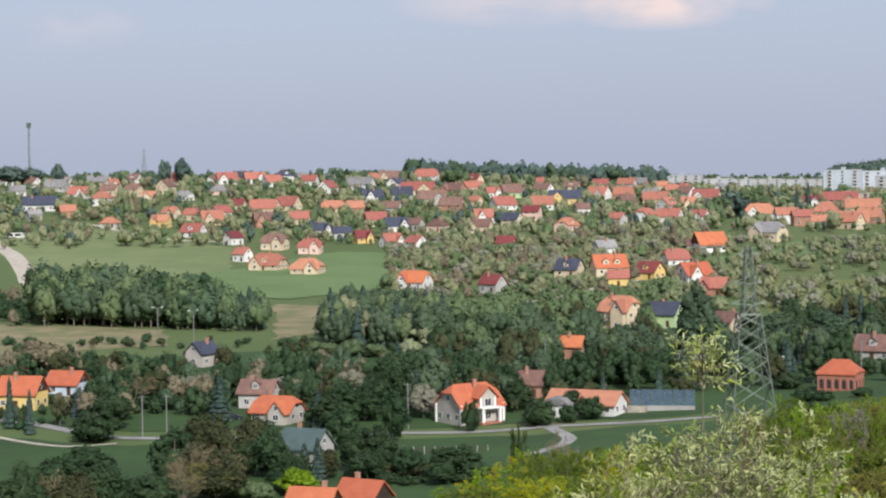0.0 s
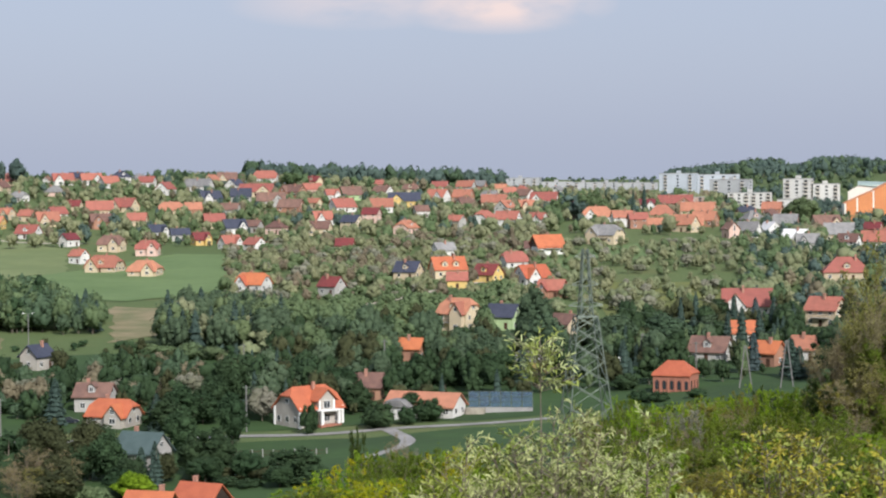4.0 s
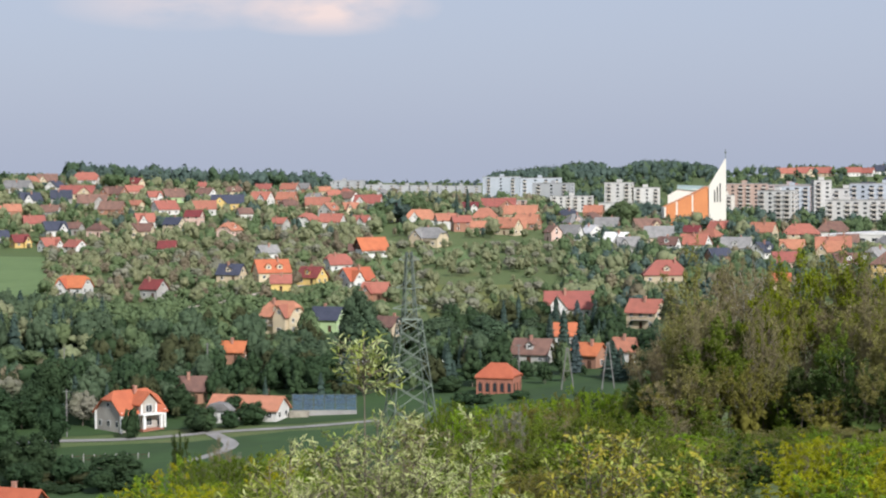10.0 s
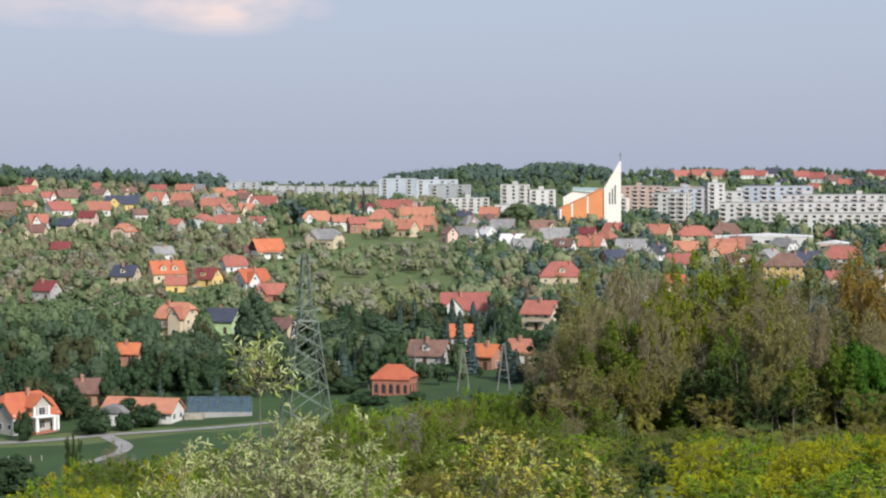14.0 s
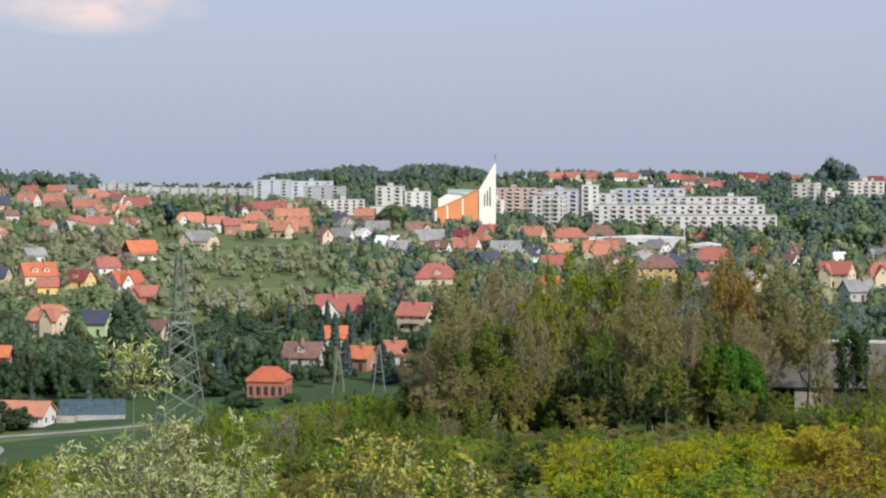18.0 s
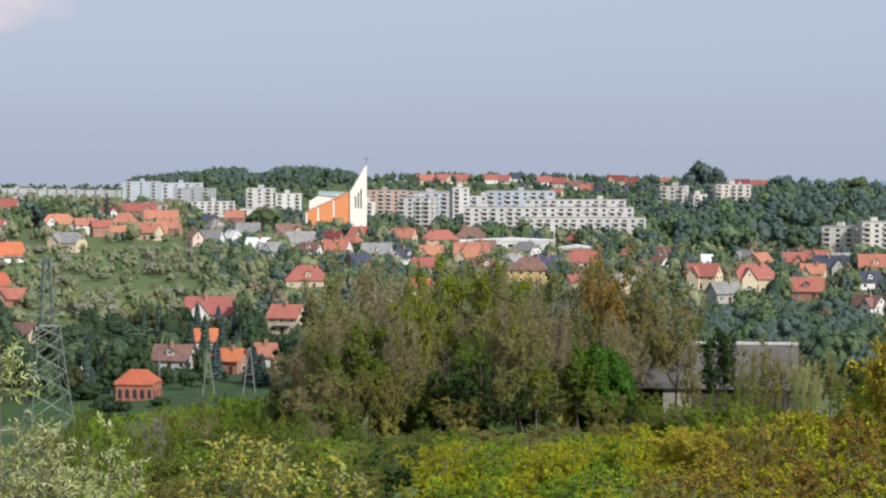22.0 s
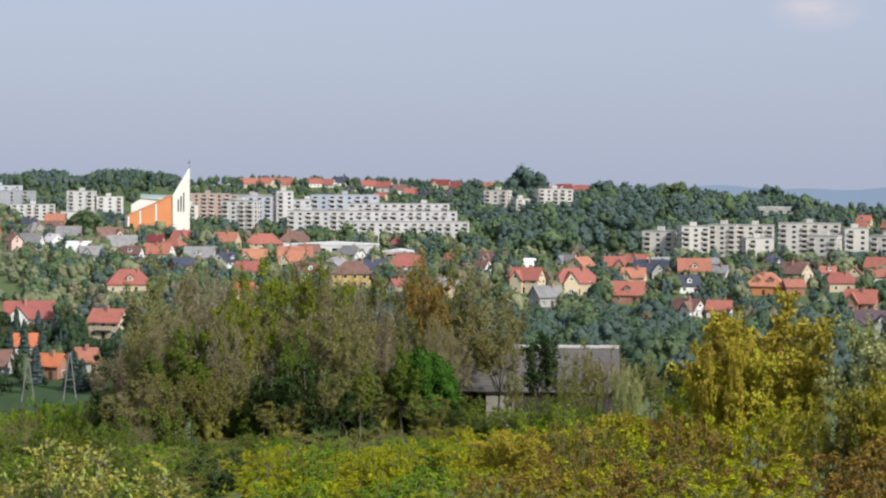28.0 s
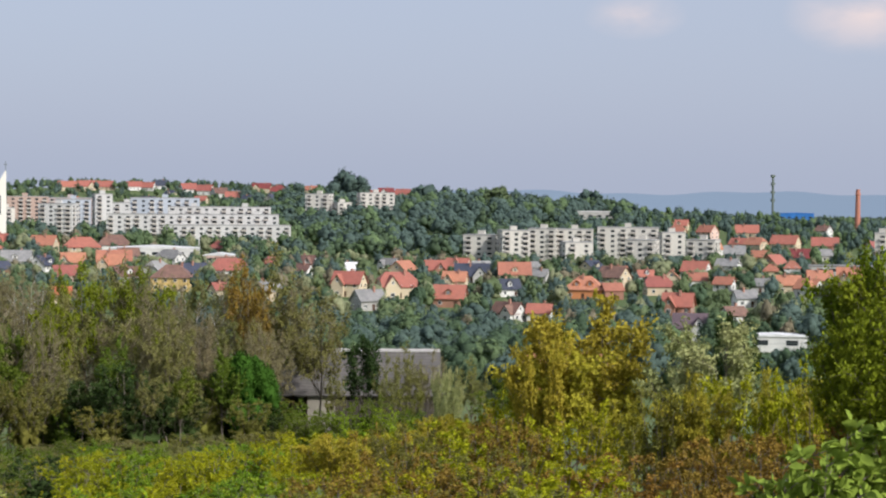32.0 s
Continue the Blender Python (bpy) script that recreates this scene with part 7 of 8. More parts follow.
plant("brown", -193.8, 525.4, 10.6, 1.88)
plant("poplar", -162.8, 514.9, 7.9, 0.74)
plant("alderbush", -67.9, 389.1, 5.2, 1.49)
plant("alderbush", -61.8, 393.2, 4.8, 1.39)
plant("hazelbush", -64.8, 386.1, 2.2, 2.14)
plant("hazelbush", -60.6, 383.7, 1.8, 2.61)
plant("alderbush", -58.8, 376.9, 2.2, 1.78)
plant("alderbush", -55.2, 374.5, 1.8, 2.17)
plant("alderbush", -70.7, 380.0, 2.2, 2.43)
plant("alderbush", -65.9, 377.8, 1.8, 2.96)
plant("bush", -132.9, 586.6, 4.2, 2.08)
plant("bush", -125.5, 585.2, 3.4, 2.54)
plant("fir", -110.0, 630.5, 8.5, 2.19)
plant("bush", -116.9, 620.6, 7.0, 1.18)
plant("bush", -109.9, 618.8, 5.7, 1.43)
plant("scrub", -97.7, 593.5, 8.5, 1.27)
plant("scrub", -88.7, 591.9, 7.0, 1.55)
plant("bush", -118.0, 579.6, 5.3, 1.65)
plant("bush", -110.6, 578.0, 4.3, 2.01)
plant("scrub", -99.7, 572.9, 6.2, 1.23)
plant("scrub", -93.3, 570.9, 5.1, 1.49)
plant("alderbush", -82.1, 595.9, 6.5, 1.35)
plant("alderbush", -74.7, 593.9, 5.3, 1.65)
plant("alderbush", -67.0, 567.6, 6.5, 1.30)
plant("alderbush", -60.0, 565.4, 5.3, 1.58)
plant("fir", -65.5, 556.2, 6.1, 3.17)
plant("fir", -42.3, 558.4, 5.5, 3.56)
plant("fir", -33.1, 559.0, 6.8, 2.38)
plant("alderbush", -28.7, 560.7, 5.1, 1.60)
plant("alderbush", -22.1, 558.1, 4.2, 1.96)
plant("fir", -20.0, 539.6, 5.8, 3.23)
plant("alderbush", -43.5, 519.7, 4.3, 1.59)
plant("alderbush", -37.9, 517.1, 3.5, 1.94)
plant("fir", -33.6, 518.9, 5.5, 2.71)
plant("dark", -17.1, 559.7, 21.3, 0.78)
plant("dark", -14.0, 539.8, 15.7, 1.23)
plant("bush", 4.4, 561.5, 8.3, 1.32)
plant("bush", 13.2, 558.3, 6.8, 1.61)
plant("dark", 18.5, 569.7, 11.5, 2.17)
plant("dark", 4.3, 580.0, 11.1, 1.86)
plant("fir", 39.0, 558.6, 13.5, 0.96)
plant("fir", 35.2, 558.9, 12.2, 0.96)
plant("fir", 43.7, 558.3, 12.4, 0.94)
plant("blue", 39.1, 518.5, 10.0, 1.32)
plant("fir", 42.0, 636.0, 9.5, 1.2)
plant("blue", 48.5, 634.0, 8.5, 1.3)
plant("fir", 54.0, 633.0, 9.0, 1.2)
plant("alder", 38.0, 640.0, 8.0, 1.4)
plant("fir", 46.5, 497.8, 9.4, 1.85)
plant("fir", 47.6, 487.7, 7.9, 1.79)
plant("alder", 55.2, 476.8, 11.2, 1.36)
plant("dark", 34.4, 599.0, 7.4, 2.58)
plant("alderbush", 22.4, 469.5, 2.1, 2.36)
plant("alderbush", 6.5, 500.0, 3.8, 2.07)
plant("alderbush", 9.1, 471.5, 3.3, 1.66)
plant("alderbush", 13.5, 468.3, 2.7, 2.03)
plant("alder", -25.0, 519.4, 9.2, 1.80)
plant("dark", -31.4, 529.1, 11.1, 1.51)
plant("fir", -19.2, 519.6, 10.5, 1.72)
plant("fir", -84.9, 382.7, 8.7, 1.09)
plant("hazel", -99.5, 389.5, 11.8, 1.13)
plant("alder", -95.3, 386.4, 9.8, 1.18)
plant("alder", -88.1, 375.8, 7.1, 1.35)
plant("hazelbush", -104.7, 413.4, 5.7, 1.15)
plant("hazelbush", -98.9, 411.8, 4.7, 1.41)
plant("fresh", -86.2, 369.1, 5.0, 2.21)
plant("bush", -95.4, 366.3, 3.8, 1.20)
plant("bush", -91.2, 364.3, 3.1, 1.46)
plant("alder", -122.2, 354.5, 11.6, 1.62)
plant("alder", -126.9, 349.7, 8.2, 2.09)
plant("alder", -79.2, 432.8, 11.3, 0.93)
plant("hazel", -107.0, 383.4, 13.1, 1.14)
plant("gbrown", -104.3, 377.9, 7.9, 1.98)
plant("alder", -43.3, 468.0, 5.8, 1.60)
plant("alderbush", -38.7, 460.4, 5.5, 1.34)
plant("alder", -63.9, 495.9, 9.2, 1.72)
plant("hazelbush", -30.6, 520.7, 3.2, 2.10)
plant("hazelbush", -25.0, 517.9, 2.6, 2.56)
plant("alder", -111.6, 375.8, 11.5, 1.28)
plant("alder", -87.9, 420.9, 9.3, 1.28)
plant("alder", -57.0, 380.8, 6.3, 2.31)
plant("alderbush", -52.7, 376.3, 3.3, 2.23)
plant("alder", -59.8, 375.3, 4.2, 2.27)
plant("pine", 541.4, 1674.7, 29.4, 1.19)
plant("pine", 554.4, 1670.4, 22.6, 1.24)
plant("pine", 531.2, 1677.9, 19.7, 1.42)
plant("pine", 569.5, 1548.6, 19.4, 2.03)
plant("green", 604.0, 1481.6, 22.0, 1.73)
plant("pine", 713.0, 1543.2, 20.8, 1.62)
plant("pine", -426.3, 1427.7, 18.2, 0.84)
plant("pine", -416.0, 1435.9, 19.9, 1.01)
plant("pine", -502.1, 1413.5, 16.9, 0.92)
plant("pine", -534.1, 1401.7, 15.3, 2.34)
plant("pine", -519.1, 1407.3, 14.0, 2.13)
plant("green", -224.8, 1483.1, 11.0, 2.39)
plant("pine", -206.7, 1526.1, 14.3, 2.57)
plant("green", 113.3, 1144.4, 14.9, 1.84)
plant("fir", 28.5, 1249.7, 17.0, 0.68)
plant("fir", 21.7, 1249.8, 14.1, 0.72)
plant("pine", -13.0, 1149.9, 14.9, 1.83)
plant("green", -3.6, 1150.0, 16.6, 1.65)
plant("green", -20.8, 1149.8, 13.3, 1.71)
plant("lime", -23.7, 166.3, 4.0, 1.37)
plant("lime", -24.0, 173.3, 4.5, 1.23)
plant("nfresh", -22.6, 170.5, 5.4, 1.04)
plant("lime", -23.1, 187.6, 6.8, 0.83)
plant("nfresh", -21.3, 181.8, 7.3, 0.55)
plant("nbush", -17.2, 150.0, 5.0, 0.80)
plant("nbush", -16.8, 158.1, 5.4, 0.72)
plant("nbush", -16.4, 160.2, 6.1, 0.91)
plant("nbush", -14.4, 159.4, 5.3, 0.94)
plant("nbush", -15.7, 180.3, 6.8, 0.71)
plant("nfresh", -14.5, 183.4, 6.5, 0.59)
plant("lime", -12.7, 164.5, 5.4, 0.93)
plant("nfresh", -12.5, 180.6, 6.2, 0.71)
plant("lime", -11.8, 179.6, 6.3, 0.64)
plant("nfresh", -9.8, 168.7, 6.1, 0.76)
plant("nbush", -7.8, 157.8, 5.6, 0.88)
plant("nfresh", -20.0, 130.5, 2.3, 1.90)
plant("nbush", -18.5, 127.7, 2.2, 1.90)
plant("nbush", -18.4, 137.8, 2.6, 1.35)
plant("lime", -13.9, 119.2, 2.5, 1.61)
plant("nfresh", -13.3, 122.3, 2.6, 1.58)
plant("lime", -14.5, 138.2, 2.8, 1.30)
plant("nfresh", -13.4, 145.4, 2.9, 1.35)
plant("nbush", -11.0, 126.5, 2.6, 1.30)
plant("nfresh", -10.2, 140.6, 2.8, 1.51)
plant("nfresh", -8.0, 122.7, 2.8, 1.07)
plant("nbush", -6.8, 131.8, 3.0, 1.35)
plant("nbush", -5.4, 124.9, 2.8, 1.56)
plant("gdark", -23.8, 198.6, 9.7, 0.35)
plant("gbrown", -19.0, 189.0, 8.3, 0.72)
plant("nolive", -1.5, 271.0, 9.8, 0.67)
plant("nbush", 0.3, 276.0, 9.9, 0.51)
plant("nbush", 2.5, 245.0, 9.3, 0.58)
plant("nfresh", 4.4, 243.0, 9.2, 0.60)
plant("nolive", 6.2, 266.9, 8.9, 0.57)
plant("nfresh", 7.7, 273.9, 9.8, 0.80)
plant("nfresh", 8.3, 238.9, 8.5, 0.60)
plant("nfresh", 11.2, 264.8, 9.4, 0.72)
plant("nolive", 13.1, 241.6, 8.4, 0.82)
plant("nfresh", 16.2, 284.5, 10.1, 0.77)
plant("nfresh", 17.2, 266.4, 8.8, 0.75)
plant("nolive", 16.9, 238.4, 8.8, 0.51)
plant("nfresh", 20.8, 274.2, 9.9, 0.61)
plant("nfresh", 22.5, 259.0, 8.5, 0.72)
plant("nfresh", 24.6, 266.9, 8.4, 0.73)
plant("nfresh", 26.8, 276.7, 8.3, 0.85)
plant("nfresh", 26.4, 250.6, 7.0, 0.90)
plant("nfresh", 29.7, 269.4, 7.9, 0.77)
plant("blos", 9.5, 224.8, 8.0, 0.92)
plant("blos", -18.1, 199.2, 7.3, 0.51)
plant("gbrown", -1.2, 189.0, 6.3, 0.96)
plant("nbush", 0.4, 197.0, 5.8, 0.96)
plant("nbush", 1.3, 196.0, 6.6, 0.98)
plant("gbrown", 2.8, 217.0, 6.8, 0.86)
plant("nbush", 5.1, 196.9, 5.8, 0.94)
plant("nbush", 7.1, 193.9, 6.0, 1.03)
plant("gbrown", 8.7, 205.8, 6.0, 1.01)
plant("nbush", 11.0, 197.7, 6.7, 0.69)
plant("nbush", 13.9, 215.6, 6.4, 1.15)
plant("gbrown", 15.0, 222.5, 6.5, 1.24)
plant("nbush", 16.3, 211.4, 6.3, 1.06)
plant("nbush", 17.1, 191.2, 6.8, 0.72)
plant("nbush", 19.6, 197.0, 6.1, 1.04)
plant("nbush", 20.4, 184.9, 6.5, 0.77)
plant("nbush", 23.8, 203.6, 5.2, 1.18)
plant("gbrown", 24.9, 199.5, 5.2, 1.39)
plant("nfresh", 0.6, 162.0, 4.0, 1.07)
plant("nbush", 2.4, 164.0, 4.2, 1.26)
plant("nfresh", 4.8, 159.9, 4.2, 1.13)
plant("nfresh", 4.8, 144.9, 3.7, 1.11)
plant("nbush", 7.5, 144.8, 3.8, 0.94)
plant("nbush", 8.4, 145.8, 3.6, 1.62)
plant("nfresh", 11.0, 153.6, 4.1, 1.48)
plant("nbush", 12.2, 156.5, 3.9, 1.27)
plant("nfresh", 13.4, 151.4, 3.9, 1.26)
plant("nolive", 15.5, 152.2, 4.2, 1.44)
plant("nolive", 17.8, 159.0, 3.9, 1.62)
plant("nbush", 16.9, 143.0, 3.6, 1.04)
plant("nfresh", 20.0, 162.8, 3.8, 1.39)
plant("nfresh", 18.2, 132.8, 3.2, 1.07)
plant("nfresh", -7.2, 106.8, 2.1, 1.90)
plant("nfresh", -4.5, 109.9, 2.3, 1.79)
plant("nfresh", -2.9, 111.0, 2.2, 1.66)
plant("nfresh", -1.8, 99.0, 2.3, 1.90)
plant("nbush", -0.9, 95.0, 2.2, 1.56)
plant("nfresh", 1.7, 98.0, 2.2, 1.90)
plant("nfresh", 2.7, 117.0, 2.3, 1.90)
plant("nolive", 5.3, 106.9, 2.3, 1.89)
plant("nolive", 6.0, 110.8, 2.3, 1.69)
plant("nolive", 8.5, 120.7, 2.2, 1.89)
plant("nbush", 9.7, 103.5, 2.2, 1.71)
plant("nbush", 13.6, 121.2, 2.4, 1.69)
plant("nfresh", 12.4, 106.3, 2.3, 1.81)
plant("nolive", 14.0, 98.0, 2.4, 1.58)
plant("nfresh", 2.2, 370.0, 10.5, 0.54)
plant("nbush", 4.7, 365.0, 9.8, 0.67)
plant("nbush", 5.0, 332.0, 11.4, 0.54)
plant("gdark", 8.1, 339.9, 9.4, 0.79)
plant("nbush", 10.8, 394.9, 6.0, 0.87)
plant("gdark", 10.9, 334.8, 9.2, 0.75)
plant("nbush", 14.8, 359.7, 8.8, 0.71)
plant("nfresh", 15.3, 342.7, 9.0, 0.61)
plant("nfresh", 20.5, 371.4, 7.7, 0.63)
plant("nbush", 23.7, 385.3, 6.8, 1.03)
plant("gdark", 25.2, 369.1, 7.3, 1.11)
plant("nbush", 25.4, 349.1, 8.8, 0.53)
plant("gdark", 26.9, 337.9, 9.4, 0.85)
plant("gdark", 32.4, 382.6, 6.5, 1.45)
plant("nbush", 32.1, 349.5, 8.9, 0.52)
plant("nbush", 34.1, 344.3, 7.5, 0.92)
plant("gdark", 38.2, 368.0, 7.3, 1.32)
plant("nfresh", 40.8, 376.8, 5.5, 1.27)
plant("nbush", 44.7, 379.4, 7.0, 0.79)
plant("nfresh", 44.8, 372.3, 7.4, 0.63)
plant("hazel", -84.2, 386.9, 6.0, 1.45)
plant("alder", -77.2, 390.4, 4.7, 2.15)
plant("alder", -75.8, 385.6, 5.3, 1.99)
plant("hazelbush", -72.6, 390.8, 2.2, 1.73)
plant("hazelbush", -69.0, 388.4, 1.8, 2.11)
plant("hazelbush", -67.9, 391.6, 2.7, 1.40)
plant("hazelbush", -64.5, 389.2, 2.2, 1.71)
plant("alderbush", -61.1, 385.2, 3.2, 2.15)
plant("alder", -128.6, 338.4, 8.3, 1.51)
plant("alderbush", -127.8, 339.8, 10.2, 0.85)
plant("gbrown", -123.8, 342.3, 8.7, 1.76)
plant("hazel", -120.1, 342.5, 8.6, 1.34)
plant("hazelbush", -126.9, 365.1, 2.2, 2.21)
plant("hazelbush", -122.2, 363.5, 1.8, 2.69)
plant("hazelbush", -119.5, 367.6, 2.5, 1.97)
plant("alderbush", -115.9, 353.5, 6.3, 1.33)
plant("alder", -113.7, 352.1, 5.3, 2.27)
plant("alderbush", -109.2, 353.5, 6.3, 1.75)
plant("gbrown", -107.0, 363.6, 7.8, 1.46)
plant("gbrown", -102.9, 353.3, 7.0, 1.94)
plant("hazel", -99.8, 363.5, 7.5, 2.24)
plant("hazel", -99.5, 368.8, 8.8, 1.33)
plant("gbrown", 29.1, 248.3, 13.2, 0.79)
plant("gbrown", 30.2, 245.1, 12.4, 0.83)
plant("gbrown", 31.8, 253.0, 17.3, 0.75)
plant("golive", 33.6, 248.7, 14.7, 0.81)
plant("golive", 35.5, 260.6, 24.3, 0.54)
plant("gbrown", 35.2, 239.4, 19.8, 0.56)
plant("gtan", 39.7, 260.0, 22.5, 0.55)
plant("gpale", 38.8, 240.9, 20.2, 0.52)
plant("golive", 44.5, 264.3, 21.2, 0.66)
plant("golive", 42.4, 239.3, 18.2, 0.63)
plant("golive", 51.0, 249.8, 21.9, 0.61)
plant("gbrown", 54.6, 255.2, 20.4, 0.52)
plant("gbrown", 54.4, 248.1, 21.5, 0.50)
plant("gtan", 58.7, 255.3, 20.1, 0.54)
plant("gbrown", 59.6, 257.2, 19.0, 0.60)
plant("gpale", 61.2, 254.8, 18.1, 0.59)
plant("golive", 67.2, 269.8, 21.4, 0.67)
plant("gpale", 64.0, 247.9, 18.9, 0.52)
plant("golive", 70.8, 263.6, 22.5, 0.53)
plant("gbrown", 69.3, 248.5, 18.8, 0.55)
plant("gtan", 74.7, 248.0, 20.0, 0.68)
plant("golive", 73.4, 237.9, 17.1, 0.77)
plant("goak", 46.1, 245.7, 21.2, 0.60)
plant("gmid", 46.1, 226.4, 11.8, 0.74)
plant("gmid", 36.1, 239.3, 15.1, 0.58)
plant("gmid", 52.5, 221.9, 8.4, 0.86)
plant("gtan", 51.7, 232.3, 18.3, 0.62)
plant("golive", 30.2, 236.1, 15.7, 0.60)
plant("golive", 72.0, 251.9, 23.1, 0.72)
plant("gfresh", 61.9, 227.7, 10.6, 1.02)
plant("golive", 72.8, 228.7, 7.8, 0.73)
plant("gpine", 77.1, 231.5, 12.6, 0.85)
plant("golive", 82.6, 231.0, 11.0, 0.7)
plant("nolive", 80.4, 226.0, 6.2, 1.0)
plant("nbush", 75.5, 224.0, 5.4, 1.1)
plant("gtan", 86.5, 233.0, 10.5, 0.7)
plant("golive", 90.5, 230.0, 9.5, 0.85)
plant("gmid", 92.5, 222.0, 8.5, 0.9)
plant("nbush", 88.0, 216.0, 6.0, 1.2)
plant("golive", 79.4, 229.7, 9.7, 0.60)
plant("gtan", 28.3, 246.4, 13.2, 0.94)
plant("gtan", 31.4, 246.0, 14.5, 0.63)
plant("golive", 34.0, 250.7, 17.4, 0.76)
plant("gtan", 32.7, 232.7, 15.8, 0.70)
plant("golive", 38.1, 250.1, 15.9, 0.70)
plant("golive", 41.4, 251.6, 16.8, 0.61)
plant("gbrown", 38.7, 230.8, 15.8, 0.60)
plant("gbrown", 42.0, 238.3, 15.1, 0.46)
plant("golive", 47.9, 254.5, 17.3, 0.70)
plant("gtan", 47.5, 239.3, 14.6, 0.65)
plant("gbrown", 48.6, 238.1, 14.4, 0.53)
plant("golive", 50.2, 234.7, 15.1, 0.83)
plant("golive", 54.9, 243.9, 14.2, 0.87)
plant("golive", 52.4, 226.0, 15.5, 0.64)
plant("gtan", 56.7, 230.1, 14.7, 0.56)
plant("gbrown", 59.8, 238.6, 13.8, 0.67)
plant("golive", 64.2, 241.6, 14.5, 0.91)
plant("golive", 67.4, 248.0, 13.3, 1.02)
plant("gtan", 66.2, 236.9, 13.8, 0.62)
plant("golive", 71.2, 249.0, 12.8, 1.01)
plant("golive", 25.8, 235.6, 7.7, 1.17)
plant("gdark", 25.6, 230.6, 8.6, 1.02)
plant("nolive", 26.8, 224.4, 8.1, 0.81)
plant("gtan", 27.8, 223.3, 8.3, 1.23)
plant("golive", 29.6, 223.0, 9.7, 1.14)
plant("gdark", 32.3, 238.8, 8.8, 0.94)
plant("golive", 34.3, 239.6, 8.8, 1.32)
plant("gtan", 35.4, 239.4, 8.6, 1.04)
plant("golive", 37.5, 237.0, 9.1, 1.11)
plant("nolive", 35.7, 223.2, 9.2, 0.92)
plant("golive", 38.9, 231.8, 9.2, 1.39)
plant("golive", 41.3, 234.4, 9.6, 0.86)
plant("golive", 42.2, 233.2, 8.4, 0.92)
plant("gdark", 42.1, 225.1, 7.6, 1.05)
plant("gdark", 46.6, 238.5, 6.9, 1.26)
plant("gdark", 48.1, 239.2, 6.6, 1.82)
plant("gdark", 46.0, 222.3, 9.0, 1.23)
plant("gtan", 48.2, 228.0, 6.6, 1.55)
plant("golive", 48.1, 219.8, 8.0, 0.97)
plant("gdark", 49.8, 220.4, 7.1, 1.06)
plant("golive", 51.1, 221.2, 7.1, 1.17)
plant("golive", 52.7, 223.9, 7.8, 1.51)
plant("gdark", 57.5, 233.0, 8.3, 1.46)
plant("nolive", 57.2, 229.0, 7.8, 1.08)
plant("golive", 63.8, 232.4, 13.5, 0.53)
plant("gtan", 63.5, 229.4, 13.2, 0.45)
plant("gtan", 66.6, 232.7, 12.8, 0.58)
plant("golive", 30.9, 220.9, 3.5, 2.38)
plant("nbush", 31.7, 213.7, 2.7, 1.74)
plant("golive", 36.5, 219.0, 1.6, 4.11)
plant("nbush", 38.9, 217.6, 1.8, 1.90)
plant("nolive", 38.5, 208.5, 2.2, 1.90)
plant("nbush", 40.9, 210.0, 2.1, 1.90)
plant("golive", 43.4, 211.6, 1.8, 4.29)
plant("nolive", 46.1, 212.0, 1.5, 1.90)
plant("nolive", 48.2, 204.4, 2.2, 1.90)
plant("golive", 53.1, 214.5, 1.8, 4.22)
plant("golive", 51.3, 201.6, 1.8, 4.60)
plant("golive", 56.9, 209.4, 1.6, 5.56)
plant("nolive", 54.4, 198.7, 2.5, 1.90)
plant("nolive", 59.3, 206.7, 2.3, 1.90)
plant("gbrown", 41.0, 251.7, 19.5, 0.54)
plant("nbush", 19.8, 189.0, 5.3, 1.43)
plant("nbush", 20.4, 179.8, 4.9, 1.25)
plant("nfresh", 23.9, 189.5, 3.5, 1.87)
plant("nfresh", 26.9, 192.1, 2.7, 1.90)
plant("golive", 25.7, 181.2, 2.9, 2.96)
plant("nbush", 27.7, 172.8, 3.4, 1.88)
plant("golive", 31.2, 188.4, 2.7, 3.00)
plant("nbush", 34.1, 192.0, 2.7, 1.90)
plant("nfresh", 35.5, 185.6, 2.2, 1.90)
plant("nfresh", 37.9, 194.3, 2.3, 1.90)
plant("golive", 40.7, 190.7, 2.1, 4.36)
plant("nfresh", 40.2, 180.6, 2.7, 1.90)
plant("nbush", 43.1, 191.2, 1.9, 1.90)
plant("golive", 38.7, 161.4, 3.0, 2.24)
plant("nfresh", 41.3, 164.9, 2.8, 1.90)
plant("nfresh", 49.1, 189.8, 2.2, 1.90)
plant("nfresh", 51.5, 189.1, 1.8, 1.90)
plant("nbush", 47.5, 165.3, 2.7, 1.90)
plant("nbush", 1.6, 156.0, 4.6, 1.32)
plant("nbush", 4.1, 144.9, 3.9, 1.54)
plant("nolive", 5.8, 163.9, 4.9, 1.03)
plant("nolive", 8.7, 156.8, 3.6, 1.88)
plant("nbush", 11.4, 161.6, 4.4, 1.04)
plant("nbush", 13.6, 152.4, 3.8, 1.26)
plant("nbush", 15.1, 154.3, 3.1, 1.53)
plant("nbush", 16.6, 146.1, 2.8, 1.90)
plant("nolive", 20.2, 161.7, 2.7, 1.69)
plant("nolive", 23.1, 151.2, 2.9, 1.74)
plant("nbush", 23.5, 144.1, 2.8, 1.61)
plant("nbush", 28.9, 162.4, 2.7, 1.66)
plant("nolive", 26.4, 137.5, 2.4, 1.90)
plant("nolive", 29.2, 145.1, 2.7, 1.87)
plant("nbush", 8.2, 132.7, 2.0, 1.90)
plant("nbush", 9.7, 128.6, 1.9, 1.90)
plant("ndarkbush", 9.9, 118.6, 2.0, 1.90)
plant("nbush", 10.8, 112.5, 2.2, 1.90)
